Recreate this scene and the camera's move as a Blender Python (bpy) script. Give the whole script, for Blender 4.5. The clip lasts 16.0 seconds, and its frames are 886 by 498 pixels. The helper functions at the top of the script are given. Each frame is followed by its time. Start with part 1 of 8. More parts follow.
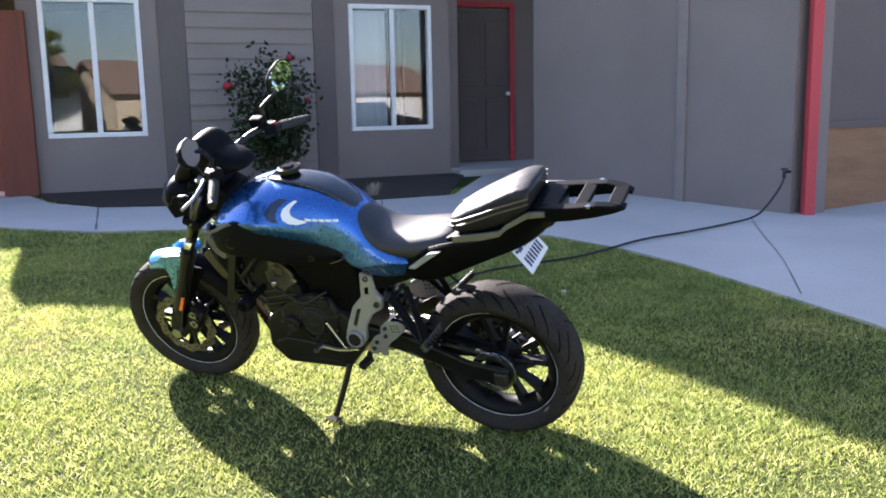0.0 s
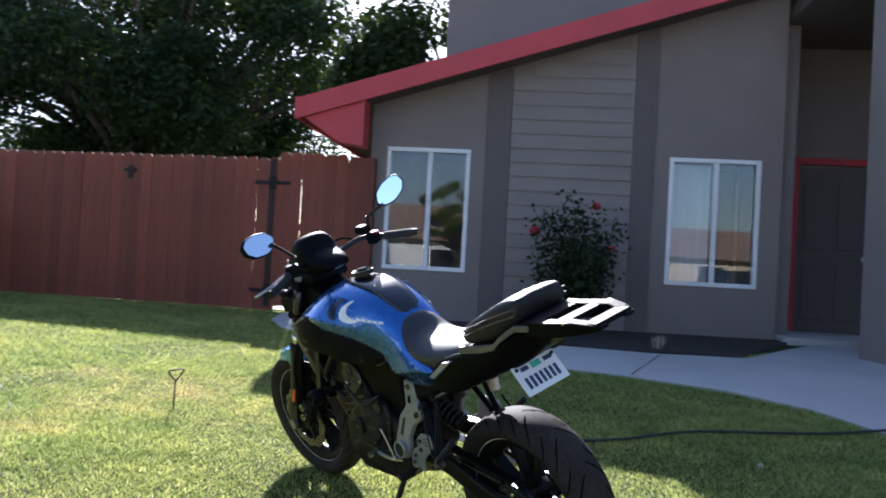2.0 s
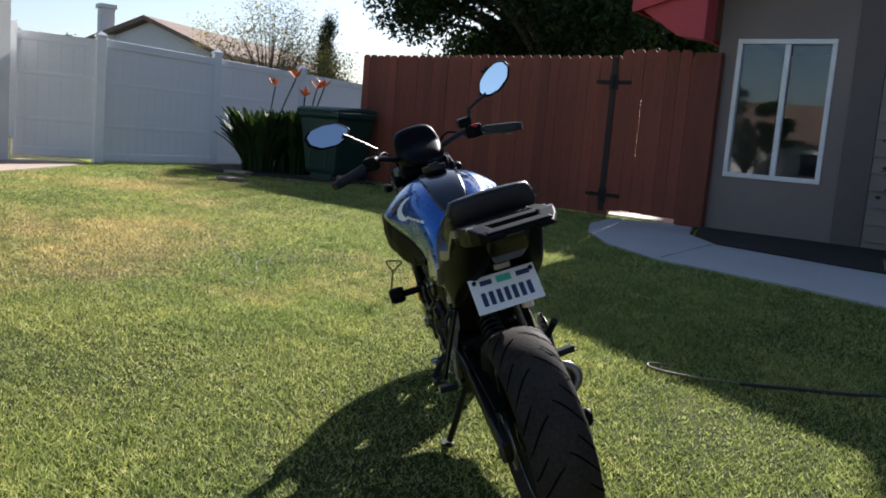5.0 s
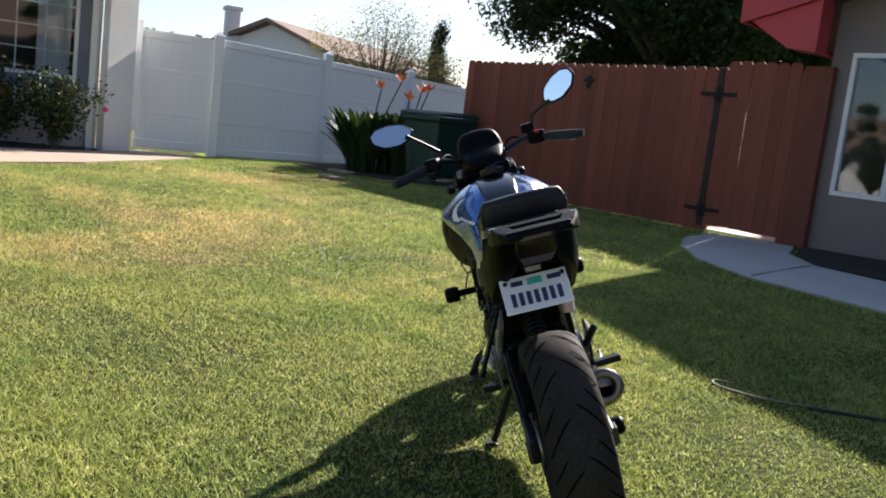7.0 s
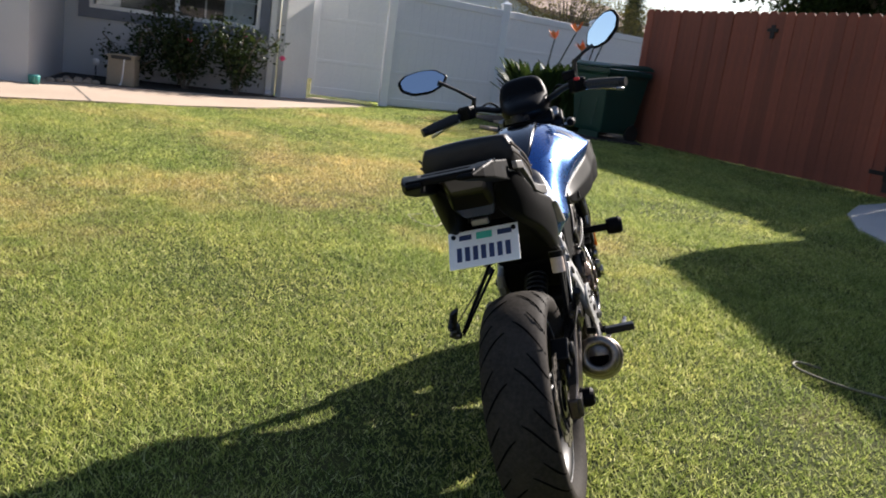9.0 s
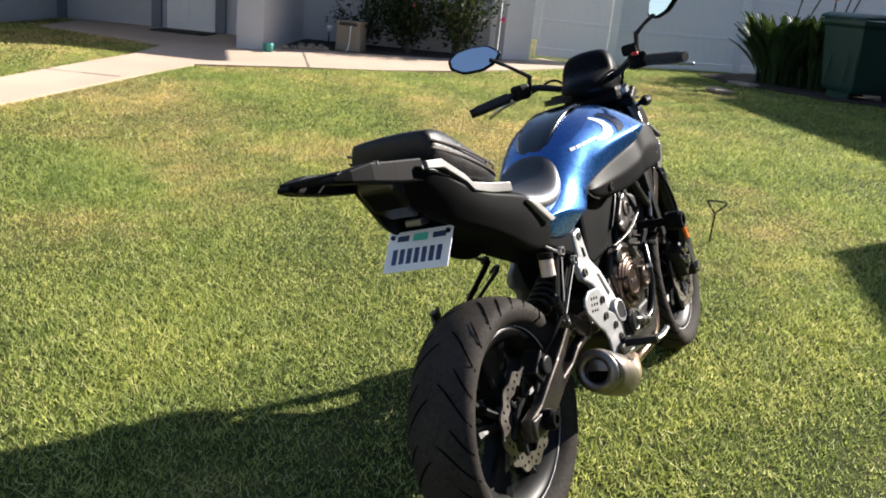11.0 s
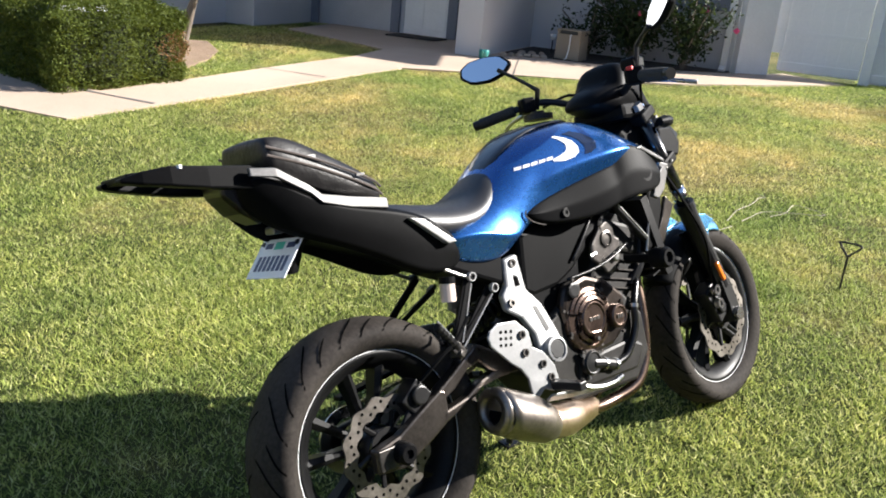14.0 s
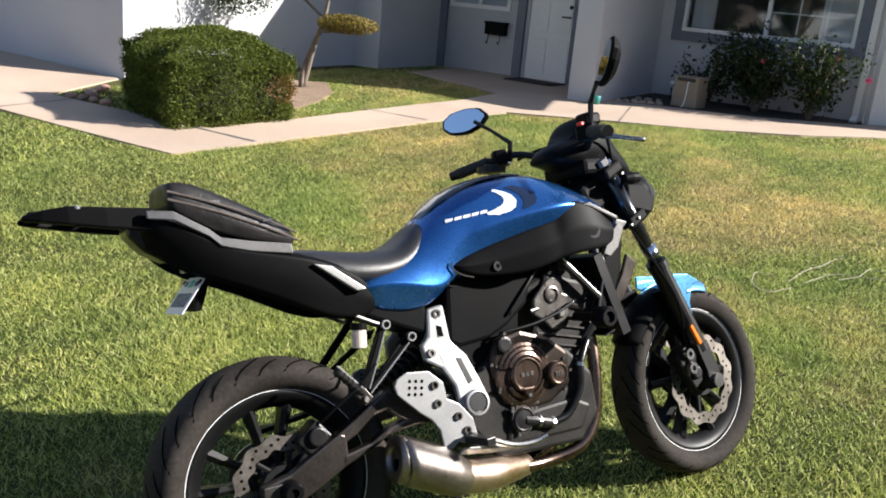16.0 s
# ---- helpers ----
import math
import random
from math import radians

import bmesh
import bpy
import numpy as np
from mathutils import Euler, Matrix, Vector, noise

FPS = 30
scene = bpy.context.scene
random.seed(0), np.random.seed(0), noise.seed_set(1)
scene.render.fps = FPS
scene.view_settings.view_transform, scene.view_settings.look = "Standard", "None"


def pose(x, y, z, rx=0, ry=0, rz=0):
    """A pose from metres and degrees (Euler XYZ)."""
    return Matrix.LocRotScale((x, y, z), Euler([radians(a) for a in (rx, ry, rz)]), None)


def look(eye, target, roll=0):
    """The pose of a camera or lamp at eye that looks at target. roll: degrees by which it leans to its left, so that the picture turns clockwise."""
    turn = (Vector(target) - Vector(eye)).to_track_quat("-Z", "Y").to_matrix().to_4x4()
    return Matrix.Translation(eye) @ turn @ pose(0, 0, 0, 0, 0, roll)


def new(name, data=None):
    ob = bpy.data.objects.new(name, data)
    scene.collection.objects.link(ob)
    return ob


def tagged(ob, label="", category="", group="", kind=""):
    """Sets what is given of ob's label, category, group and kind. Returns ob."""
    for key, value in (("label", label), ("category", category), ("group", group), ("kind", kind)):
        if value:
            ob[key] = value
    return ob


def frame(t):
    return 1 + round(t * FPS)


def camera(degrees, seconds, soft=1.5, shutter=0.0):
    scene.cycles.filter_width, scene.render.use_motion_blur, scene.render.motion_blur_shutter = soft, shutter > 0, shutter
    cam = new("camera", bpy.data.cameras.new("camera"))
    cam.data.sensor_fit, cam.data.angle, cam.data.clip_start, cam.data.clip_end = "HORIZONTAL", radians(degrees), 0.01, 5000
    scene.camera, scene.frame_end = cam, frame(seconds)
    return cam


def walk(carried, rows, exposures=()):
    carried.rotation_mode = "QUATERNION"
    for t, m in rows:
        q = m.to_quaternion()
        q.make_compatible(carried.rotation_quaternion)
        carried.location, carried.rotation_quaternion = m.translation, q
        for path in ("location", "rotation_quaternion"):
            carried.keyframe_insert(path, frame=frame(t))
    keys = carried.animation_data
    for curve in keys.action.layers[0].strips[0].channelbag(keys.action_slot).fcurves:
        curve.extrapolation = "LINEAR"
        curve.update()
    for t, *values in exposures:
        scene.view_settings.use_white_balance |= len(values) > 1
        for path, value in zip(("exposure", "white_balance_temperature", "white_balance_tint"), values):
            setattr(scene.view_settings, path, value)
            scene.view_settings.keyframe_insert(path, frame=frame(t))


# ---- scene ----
cam = camera(54.4, 16.0, soft=1.8, shutter=0.3)
PATH = [
    (0, (0.102, 0.182, 1.419), (0.143, 2.155, 1.093), -1.1),
    (0.5, (0.432, 0.194, 1.358), (0.311, 2.172, 1.088), -1.3),
    (1, (0.728, 0.25, 1.315), (0.39, 2.215, 1.165), 0.6),
    (1.5, (1.021, 0.423, 1.266), (0.424, 2.333, 1.256), 1.8),
    (2, (1.325, 0.513, 1.256), (0.444, 2.308, 1.29), 3.1),
    (2.5, (1.548, 0.702, 1.222), (0.465, 2.384, 1.238), 5.9),
    (3, (1.797, 0.916, 1.234), (0.588, 2.509, 1.231), 7.6),
    (3.5, (1.998, 1.129, 1.26), (0.609, 2.568, 1.249), 7.8),
    (4, (2.032, 1.337, 1.266), (0.525, 2.65, 1.177), 6.8),
    (4.5, (2.077, 1.491, 1.302), (0.503, 2.708, 1.096), 5.3),
    (4.7, (2.103, 1.562, 1.309), (0.505, 2.74, 1.075), 4.9),
    (6.8, (2.306, 1.719, 1.311), (0.576, 2.688, 1.051), 6.8),
    (7, (2.294, 1.751, 1.318), (0.54, 2.674, 1.055), 6.8),
    (7.5, (2.216, 1.878, 1.324), (0.43, 2.705, 0.973), 7.7),
    (8, (2.261, 1.996, 1.34), (0.465, 2.761, 0.906), 8.0),
    (8.5, (2.381, 2.201, 1.374), (0.532, 2.837, 0.95), 8.3),
    (9, (2.431, 2.399, 1.373), (0.538, 2.884, 0.948), 7.6),
    (9.5, (2.352, 2.592, 1.39), (0.426, 2.889, 0.943), 6.5),
    (10, (2.339, 2.791, 1.44), (0.404, 2.923, 0.95), 6.1),
    (10.2, (2.36, 2.885, 1.469), (0.426, 2.964, 0.965), 5.9),
    (12.3, (2.195, 3.603, 1.556), (0.362, 3.21, 0.859), 6.6),
    (12.5, (2.189, 3.684, 1.563), (0.362, 3.257, 0.871), 6.9),
    (13, (2.125, 3.816, 1.566), (0.315, 3.28, 0.903), 6.9),
    (13.5, (2.019, 3.883, 1.583), (0.232, 3.249, 0.946), 5.7),
    (14, (1.981, 4.044, 1.606), (0.227, 3.318, 0.974), 5.5),
    (14.5, (1.954, 4.226, 1.624), (0.239, 3.407, 1.002), 5.6),
    (15, (1.829, 4.318, 1.616), (0.159, 3.413, 0.989), 5.7),
    (15.5, (1.741, 4.434, 1.656), (0.114, 3.446, 1.042), 5.0),
    (16, (1.728, 4.556, 1.693), (0.124, 3.51, 1.118), 5.3),
]
walk(cam, [(t, look(eye, target, roll)) for t, eye, target, roll in PATH],
     [(0.0, 2.76, 6120, 19), (0.5, 2.72, 6000, 20.5), (1.0, 2.60, 5800, 22), (1.5, 2.26, 5700, 20), (2.0, 1.97, 5600, 17), (2.5, 1.66, 5580, 16), (3.5, 1.36, 5600, 15), (4.5, 1.12, 5850, 13),
      (7.0, 1.38, 6250, 14), (7.5, 1.30, 6280, 14.5), (8.5, 1.38, 6320, 14.5), (10.0, 1.42, 6450, 13), (12.5, 1.78, 6100, 11), (14.5, 1.62, 6100, 11), (16.0, 1.42, 6100, 11.5)])

# ---- sky and sun: low sun behind the dark house ----
SUN_AZ, SUN_EL = 34.0, 31.5          # degrees to the left of +y, and above the horizon
world = bpy.data.worlds.new("sky")
world.use_nodes = True
scene.world = world
wt = world.node_tree
sky = wt.nodes.new("ShaderNodeTexSky")
sky.sky_type, sky.sun_disc = "NISHITA", False
sky.sun_elevation, sky.sun_rotation = radians(SUN_EL), radians(-SUN_AZ)
sky.air_density, sky.dust_density, sky.ozone_density = 1.0, 1.0, 1.6
wt.nodes["Background"].inputs["Strength"].default_value = 0.060
wt.links.new(sky.outputs["Color"], wt.nodes["Background"].inputs["Color"])
sun_to = Vector((-math.sin(radians(SUN_AZ)) * math.cos(radians(SUN_EL)), math.cos(radians(SUN_AZ)) * math.cos(radians(SUN_EL)), math.sin(radians(SUN_EL))))
sun_data = bpy.data.lights.new("sun", "SUN")
sun_data.energy, sun_data.angle, sun_data.color = 5.0, radians(0.55), (1.0, 0.93, 0.82)
sun = new("sun", sun_data)
sun.matrix_world = look(sun_to * 60, (0, 0, 0))


# ---- materials ----
def nodes_of(name):
    m = bpy.data.materials.new(name)
    m.use_nodes = True
    nt = m.node_tree
    return m, nt, nt.nodes["Principled BSDF"]


def noise_node(nt, scale, detail=4.0, rough=0.6, vec=None, stretch=None):
    n = nt.nodes.new("ShaderNodeTexNoise")
    n.inputs["Scale"].default_value, n.inputs["Detail"].default_value, n.inputs["Roughness"].default_value = scale, detail, rough
    if vec is None:
        tc = nt.nodes.new("ShaderNodeTexCoord")
        vec = tc.outputs["Object"]
    if stretch:
        mp = nt.nodes.new("ShaderNodeMapping")
        mp.inputs["Scale"].default_value = stretch
        nt.links.new(vec, mp.inputs["Vector"])
        vec = mp.outputs["Vector"]
    nt.links.new(vec, n.inputs["Vector"])
    return n


def ramp_node(nt, fac, stops):
    r = nt.nodes.new("ShaderNodeValToRGB")
    el = r.color_ramp.elements
    while len(el) < len(stops):
        el.new(0.5)
    for e, (p, c) in zip(el, stops):
        e.position, e.color = p, (*c, 1)
    nt.links.new(fac, r.inputs["Fac"])
    return r


def mix_node(nt, fac, a, b, mode="MIX"):
    m = nt.nodes.new("ShaderNodeMix")
    m.data_type, m.blend_type = "RGBA", mode
    for sock, v in ((m.inputs["Factor"], fac), (m.inputs["A"], a), (m.inputs["B"], b)):
        if isinstance(v, (int, float)):
            sock.default_value = v
        elif isinstance(v, tuple):
            sock.default_value = (*v, 1)
        else:
            nt.links.new(v, sock)
    return m.outputs["Result"]


def bump_node(nt, height, strength, dist, bsdf):
    b = nt.nodes.new("ShaderNodeBump")
    b.inputs["Strength"].default_value, b.inputs["Distance"].default_value = strength, dist
    nt.links.new(height, b.inputs["Height"])
    nt.links.new(b.outputs["Normal"], bsdf.inputs["Normal"])


def surface(name, dark, light, rough=0.6, metal=0.0, coarse=1.5, fine=40.0, bump=0.15, dist=0.004, stretch=None, coat=0.0, rough_var=0.12, piece=0.0, spec=0.5):
    """A surface whose colour wanders between two tones at two scales, with fine relief."""
    m, nt, p = nodes_of(name)
    big, small = noise_node(nt, coarse, 3, 0.55, None, stretch), noise_node(nt, fine, 5, 0.65, None, stretch)
    add = nt.nodes.new("ShaderNodeMath")
    add.operation = "MULTIPLY_ADD"
    nt.links.new(small.outputs["Fac"], add.inputs[0])
    add.inputs[1].default_value = 0.45
    sc = nt.nodes.new("ShaderNodeMath")
    sc.operation = "MULTIPLY"
    nt.links.new(big.outputs["Fac"], sc.inputs[0])
    sc.inputs[1].default_value = 0.55
    nt.links.new(sc.outputs[0], add.inputs[2])
    col = ramp_node(nt, add.outputs[0], [(0.33, dark), (0.67, light)]).outputs["Color"]
    if piece:
        info = nt.nodes.new("ShaderNodeObjectInfo")
        pr = ramp_node(nt, info.outputs["Random"], [(0.0, (1 - piece,) * 3), (1.0, (1 + piece * 0.6,) * 3)])
        col = mix_node(nt, 1.0, col, pr.outputs["Color"], "MULTIPLY")
    nt.links.new(col, p.inputs["Base Color"])
    rr = nt.nodes.new("ShaderNodeMapRange")
    rr.inputs["To Min"].default_value, rr.inputs["To Max"].default_value = max(0.02, rough - rough_var), min(1, rough + rough_var)
    nt.links.new(big.outputs["Fac"], rr.inputs["Value"])
    nt.links.new(rr.outputs["Result"], p.inputs["Roughness"])
    p.inputs["Metallic"].default_value, p.inputs["Coat Weight"].default_value = metal, coat
    p.inputs["Specular IOR Level"].default_value = spec
    if bump:
        bump_node(nt, small.outputs["Fac"], bump, dist, p)
    return m


STUCCO = surface("dark_stucco", (0.190, 0.156, 0.138), (0.258, 0.217, 0.195), 0.9, 0, 0.8, 120, 0.5, 0.006)
SIDING_DARK = surface("taupe_siding_paint", (0.206, 0.173, 0.153), (0.266, 0.226, 0.204), 0.75, 0, 1.2, 60, 0.2, 0.002, (1, 1, 4))
TRIM_DARK = surface("dark_trim_paint", (0.105, 0.084, 0.077), (0.140, 0.116, 0.105), 0.7, 0, 2, 60, 0.2, 0.002)
RED_TRIM = surface("red_fascia_paint", (0.425, 0.044, 0.050), (0.575, 0.062, 0.069), 0.6, 0, 2, 50, 0.15, 0.002)
ROOF = surface("brown_shingle", (0.07, 0.055, 0.05), (0.13, 0.105, 0.09), 0.95, 0, 2, 30, 0.6, 0.01)
FENCE_RED = surface("red_stained_cedar", (0.150, 0.040, 0.022), (0.270, 0.076, 0.040), 0.75, 0, 1.6, 30, 0.4, 0.003, (6, 6, 0.7), piece=0.25)
VINYL = surface("white_vinyl", (0.756, 0.769, 0.793), (0.860, 0.860, 0.860), 0.45, 0, 0.9, 25, 0.06, 0.002)
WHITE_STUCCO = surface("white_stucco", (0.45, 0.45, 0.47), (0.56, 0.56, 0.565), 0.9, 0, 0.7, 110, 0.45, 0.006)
WHITE_PAINT = surface("white_paint", (0.72, 0.71, 0.69), (0.84, 0.83, 0.81), 0.5, 0, 2, 40, 0.08, 0.002)
GREY_TRIM = surface("slate_grey_trim", (0.117, 0.130, 0.163), (0.182, 0.195, 0.234), 0.6, 0, 2, 50, 0.15, 0.002)
CONCRETE = surface("light_concrete", (0.403, 0.378, 0.348), (0.561, 0.531, 0.488), 0.9, 0, 0.9, 70, 0.35, 0.004)
BARK_BED = surface("dark_soil", (0.022, 0.017, 0.013), (0.055, 0.042, 0.032), 0.97, 0, 3, 60, 0.9, 0.02)
DRY_SOIL = surface("dry_soil", (0.17, 0.115, 0.075), (0.30, 0.21, 0.14), 0.97, 0, 3, 60, 0.9, 0.02)
BLACK_PLASTIC = surface("black_plastic", (0.0026, 0.0026, 0.003), (0.0056, 0.0056, 0.006), 0.48, 0, 4, 120, 0.15, 0.0008, spec=0.07)
# concrete for the lit path, with the sun's warmth put into its colour
CONCRETE_WARM = surface("sunlit_tan_concrete", (0.35, 0.265, 0.20), (0.47, 0.37, 0.285), 0.9, 0, 0.9, 70, 0.35, 0.004)


# ---- mesh helpers ----
def part(name, bm, material, parent=None, label="", smooth=False, bevel=0.0, seg=2):
    me = bpy.data.meshes.new(name)
    if isinstance(bm, tuple):
        me.from_pydata(*bm)
    else:
        bm.to_mesh(me)
        bm.free()
    me.materials.append(material)
    ob = new(name, me)
    if parent is not None:
        ob.parent = parent
    if label:
        ob["label"] = label
    if smooth:
        for f in me.polygons:
            f.use_smooth = True
    if bevel:
        b = ob.modifiers.new("bevel", "BEVEL")
        b.width, b.segments, b.limit_method, b.angle_limit = bevel, seg, "ANGLE", radians(35)
        b.harden_normals = False
    return ob


def bm_box(size, centre=(0, 0, 0), turn=None):
    bm = bmesh.new()
    bmesh.ops.create_cube(bm, size=1)
    m = Matrix.Translation(centre) @ (turn or Matrix.Identity(4)) @ Matrix.Diagonal((*size, 1))
    bm.transform(m)
    return bm


def bm_prism(outline, z0, z1):
    """An upright prism over a plan outline; z0 and z1 numbers or functions of x, y."""
    bm = bmesh.new()
    lo = [bm.verts.new((x, y, z0(x, y) if callable(z0) else z0)) for x, y in outline]
    hi = [bm.verts.new((x, y, z1(x, y) if callable(z1) else z1)) for x, y in outline]
    bm.faces.new(lo[::-1])
    bm.faces.new(hi)
    for i in range(len(lo)):
        j = (i + 1) % len(lo)
        bm.faces.new((lo[i], lo[j], hi[j], hi[i]))
    bmesh.ops.recalc_face_normals(bm, faces=bm.faces)
    return bm


def joined(*bms):
    out = bmesh.new()
    for b in bms:
        me = bpy.data.meshes.new("tmp")
        b.to_mesh(me)
        b.free()
        out.from_mesh(me)
        bpy.data.meshes.remove(me)
    return out


def bm_tube(points, radius, sides=8, closed_ends=True):
    """A tube along a line of points; radius a number or one per point."""
    pts = [Vector(p) for p in points]
    rad = radius if isinstance(radius, (list, tuple)) else [radius] * len(pts)
    bm = bmesh.new()
    rings, up = [], None
    for i, p in enumerate(pts):
        way = (pts[min(i + 1, len(pts) - 1)] - pts[max(i - 1, 0)]).normalized()
        if up is None:
            up = way.orthogonal().normalized()
        up = (up - way * up.dot(way)).normalized()
        side = way.cross(up)
        rings.append([bm.verts.new(p + rad[i] * (math.cos(a) * up + math.sin(a) * side)) for a in (2 * math.pi * k / sides for k in range(sides))])
    for a, b in zip(rings, rings[1:]):
        for k in range(sides):
            bm.faces.new((a[k], a[(k + 1) % sides], b[(k + 1) % sides], b[k]))
    if closed_ends:
        bm.faces.new(rings[0][::-1])
        bm.faces.new(rings[-1])
    bmesh.ops.recalc_face_normals(bm, faces=bm.faces)
    return bm


def curve_points(points, steps=8):
    """A smooth line through points (Catmull-Rom)."""
    p = [Vector(q) for q in points]
    p = [2 * p[0] - p[1], *p, 2 * p[-1] - p[-2]]
    out = []
    for i in range(1, len(p) - 2):
        for k in range(steps):
            t = k / steps
            out.append(0.5 * ((2 * p[i]) + (p[i + 1] - p[i - 1]) * t + (2 * p[i - 1] - 5 * p[i] + 4 * p[i + 1] - p[i + 2]) * t * t + (3 * p[i] - p[i - 1] - 3 * p[i + 1] + p[i + 2]) * t ** 3))
    out.append(p[-2])
    return out


def bm_wall(p0, p1, z0, z1, thick, holes=()):
    """A wall from plan point p0 to p1, its face on that line and its body to the left of the way; holes are (s0, s1, z0, z1); z1 a number or a function of s."""
    p0, p1 = Vector((*p0, 0)), Vector((*p1, 0))
    d = (p1 - p0).normalized()
    length = (p1 - p0).length
    back = Vector((-d.y, d.x, 0)) * thick
    top = z1 if callable(z1) else (lambda s: z1)
    cuts = sorted({0.0, length, *[v for h in holes for v in h[:2]]})
    bms = []
    for a, b in zip(cuts, cuts[1:]):
        spans = [(z0, None)]
        for h in holes:
            if h[0] <= a + 1e-6 and h[1] >= b - 1e-6:
                spans = [(z0, h[2]), (h[3], None)]
        for lo, hi in spans:
            ha, hb = (top(a), top(b)) if hi is None else (hi, hi)
            bm = bmesh.new()
            q = [p0 + d * a, p0 + d * b]
            vs = [bm.verts.new(v) for v in (q[0] + Vector((0, 0, lo)), q[1] + Vector((0, 0, lo)), q[1] + Vector((0, 0, hb)), q[0] + Vector((0, 0, ha)))]
            ws = [bm.verts.new(v.co + back) for v in vs]
            bm.faces.new(vs)
            bm.faces.new(ws[::-1])
            for i in range(4):
                j = (i + 1) % 4
                bm.faces.new((vs[j], vs[i], ws[i], ws[j]))
            bmesh.ops.recalc_face_normals(bm, faces=bm.faces)
            bms.append(bm)
    return joined(*bms)


# ---- ground ----
def ground_z(x, y):
    """The lawn falls gently from the houses towards the street behind the first viewpoint."""
    return 0.5695 - 0.4528 * math.exp(-((x - 0.491) ** 2 + (y - 0.738) ** 2) / 32.26) + 0.029 * math.tanh((y - 2) / 6)


def sheet(outline, lift, thick, cell=0.25):
    """A slab that follows the ground: a plan outline cut into a fine grid."""
    bm = bmesh.new()
    vs = [bm.verts.new((x, y, 0)) for x, y in outline]
    bm.faces.new(vs)
    xs, ys = [p[0] for p in outline], [p[1] for p in outline]
    for axis, lo, hi in ((0, min(xs), max(xs)), (1, min(ys), max(ys))):
        c = math.floor(lo / cell) * cell + cell
        while c < hi:
            no = Vector((1, 0, 0)) if axis == 0 else Vector((0, 1, 0))
            bmesh.ops.bisect_plane(bm, geom=bm.verts[:] + bm.edges[:] + bm.faces[:], plane_co=no * c, plane_no=no)
            c += cell
    top = bm.faces[:]
    res = bmesh.ops.extrude_face_region(bm, geom=top)
    new_v = {g for g in res["geom"] if isinstance(g, bmesh.types.BMVert)}
    for v in bm.verts:
        v.co.z = ground_z(v.co.x, v.co.y) + (lift if v in new_v else lift - thick)
    bmesh.ops.recalc_face_normals(bm, faces=bm.faces)
    return bm


def lowered(build, dz):
    """Build something and set all of it lower by dz."""
    before = set(bpy.data.objects)
    build()
    for ob in bpy.data.objects:
        if ob not in before and ob.parent is None:
            ob.location.z -= dz


# dark house front: origin at the outer corner by the first window, D along the wall, N out of it
W0, D, N = Vector((-3.8, 9.34, 0)), Vector((0.943, 0.333, 0)), Vector((0.333, -0.943, 0))


def hw(s, off, z=0.0):
    return W0 + D * s + N * off + Vector((0, 0, z))


def hxy(s, off):
    p = hw(s, off)
    return (p.x, p.y)


def bm_lathe(profile, centre=(0, 0, 0), steps=48, axis="Y", closed=False):
    """Turn a profile of (radius, along) round an axis through centre."""
    bm = bmesh.new()
    rings = []
    for k in range(steps):
        a = 2 * math.pi * k / steps
        c, s = math.cos(a), math.sin(a)
        ring = []
        for r, t in profile:
            v = (r * c, t, r * s) if axis == "Y" else (t, r * c, r * s) if axis == "X" else (r * c, r * s, t)
            ring.append(bm.verts.new(Vector(centre) + Vector(v)))
        rings.append(ring)
    n = len(profile)
    for k in range(steps):
        a, b = rings[k], rings[(k + 1) % steps]
        for i in range(n if closed else n - 1):
            j = (i + 1) % n
            bm.faces.new((a[i], a[j], b[j], b[i]))
    bmesh.ops.remove_doubles(bm, verts=bm.verts, dist=1e-5)
    bmesh.ops.recalc_face_normals(bm, faces=bm.faces)
    return bm


def bm_disc(centre, radius, thick, axis=(0, 1, 0), steps=24):
    c, a = Vector(centre), Vector(axis).normalized() * (thick / 2)
    return bm_tube([c - a, c + a], radius, steps)


def bm_plate(outline, y0, y1, flat="y"):
    """A plate cut to a side-view outline of (x, z) between two values of y."""
    bm = bmesh.new()
    a = [bm.verts.new((x, y0, z)) for x, z in outline]
    b = [bm.verts.new((x, y1, z)) for x, z in outline]
    bm.faces.new(a)
    bm.faces.new(b[::-1])
    for i in range(len(a)):
        j = (i + 1) % len(a)
        bm.faces.new((a[j], a[i], b[i], b[j]))
    bmesh.ops.recalc_face_normals(bm, faces=bm.faces)
    return bm


def bm_loft(sections, cap=True):
    """A skin over cross-sections: rows of points, each row one ring."""
    bm = bmesh.new()
    rings = [[bm.verts.new(p) for p in row] for row in sections]
    for a, b in zip(rings, rings[1:]):
        n = len(a)
        for i in range(n):
            bm.faces.new((a[i], a[(i + 1) % n], b[(i + 1) % n], b[i]))
    if cap:
        bm.faces.new(rings[0][::-1])
        bm.faces.new(rings[-1])
    bmesh.ops.recalc_face_normals(bm, faces=bm.faces)
    return bm


def creased(bm, n, rows, amount=0.75, span=(0, 99)):
    """Crease the lengthwise edges of a loft whose rings have n points, at the given ring places."""
    bm.verts.index_update()
    layer = bm.edges.layers.float.get("crease_edge") or bm.edges.layers.float.new("crease_edge")
    for e in bm.edges:
        a, b = e.verts[0].index, e.verts[1].index
        if abs(a - b) == n and a % n in rows and span[0] <= min(a, b) // n < span[1]:
            e[layer] = amount
    return bm


def body_ring(x, half):
    """A symmetric ring at x from a half outline of (y, z), bottom to top."""
    return [(x, -y, z) for y, z in half] + [(x, y, z) for y, z in reversed(half) if y > 1e-4]


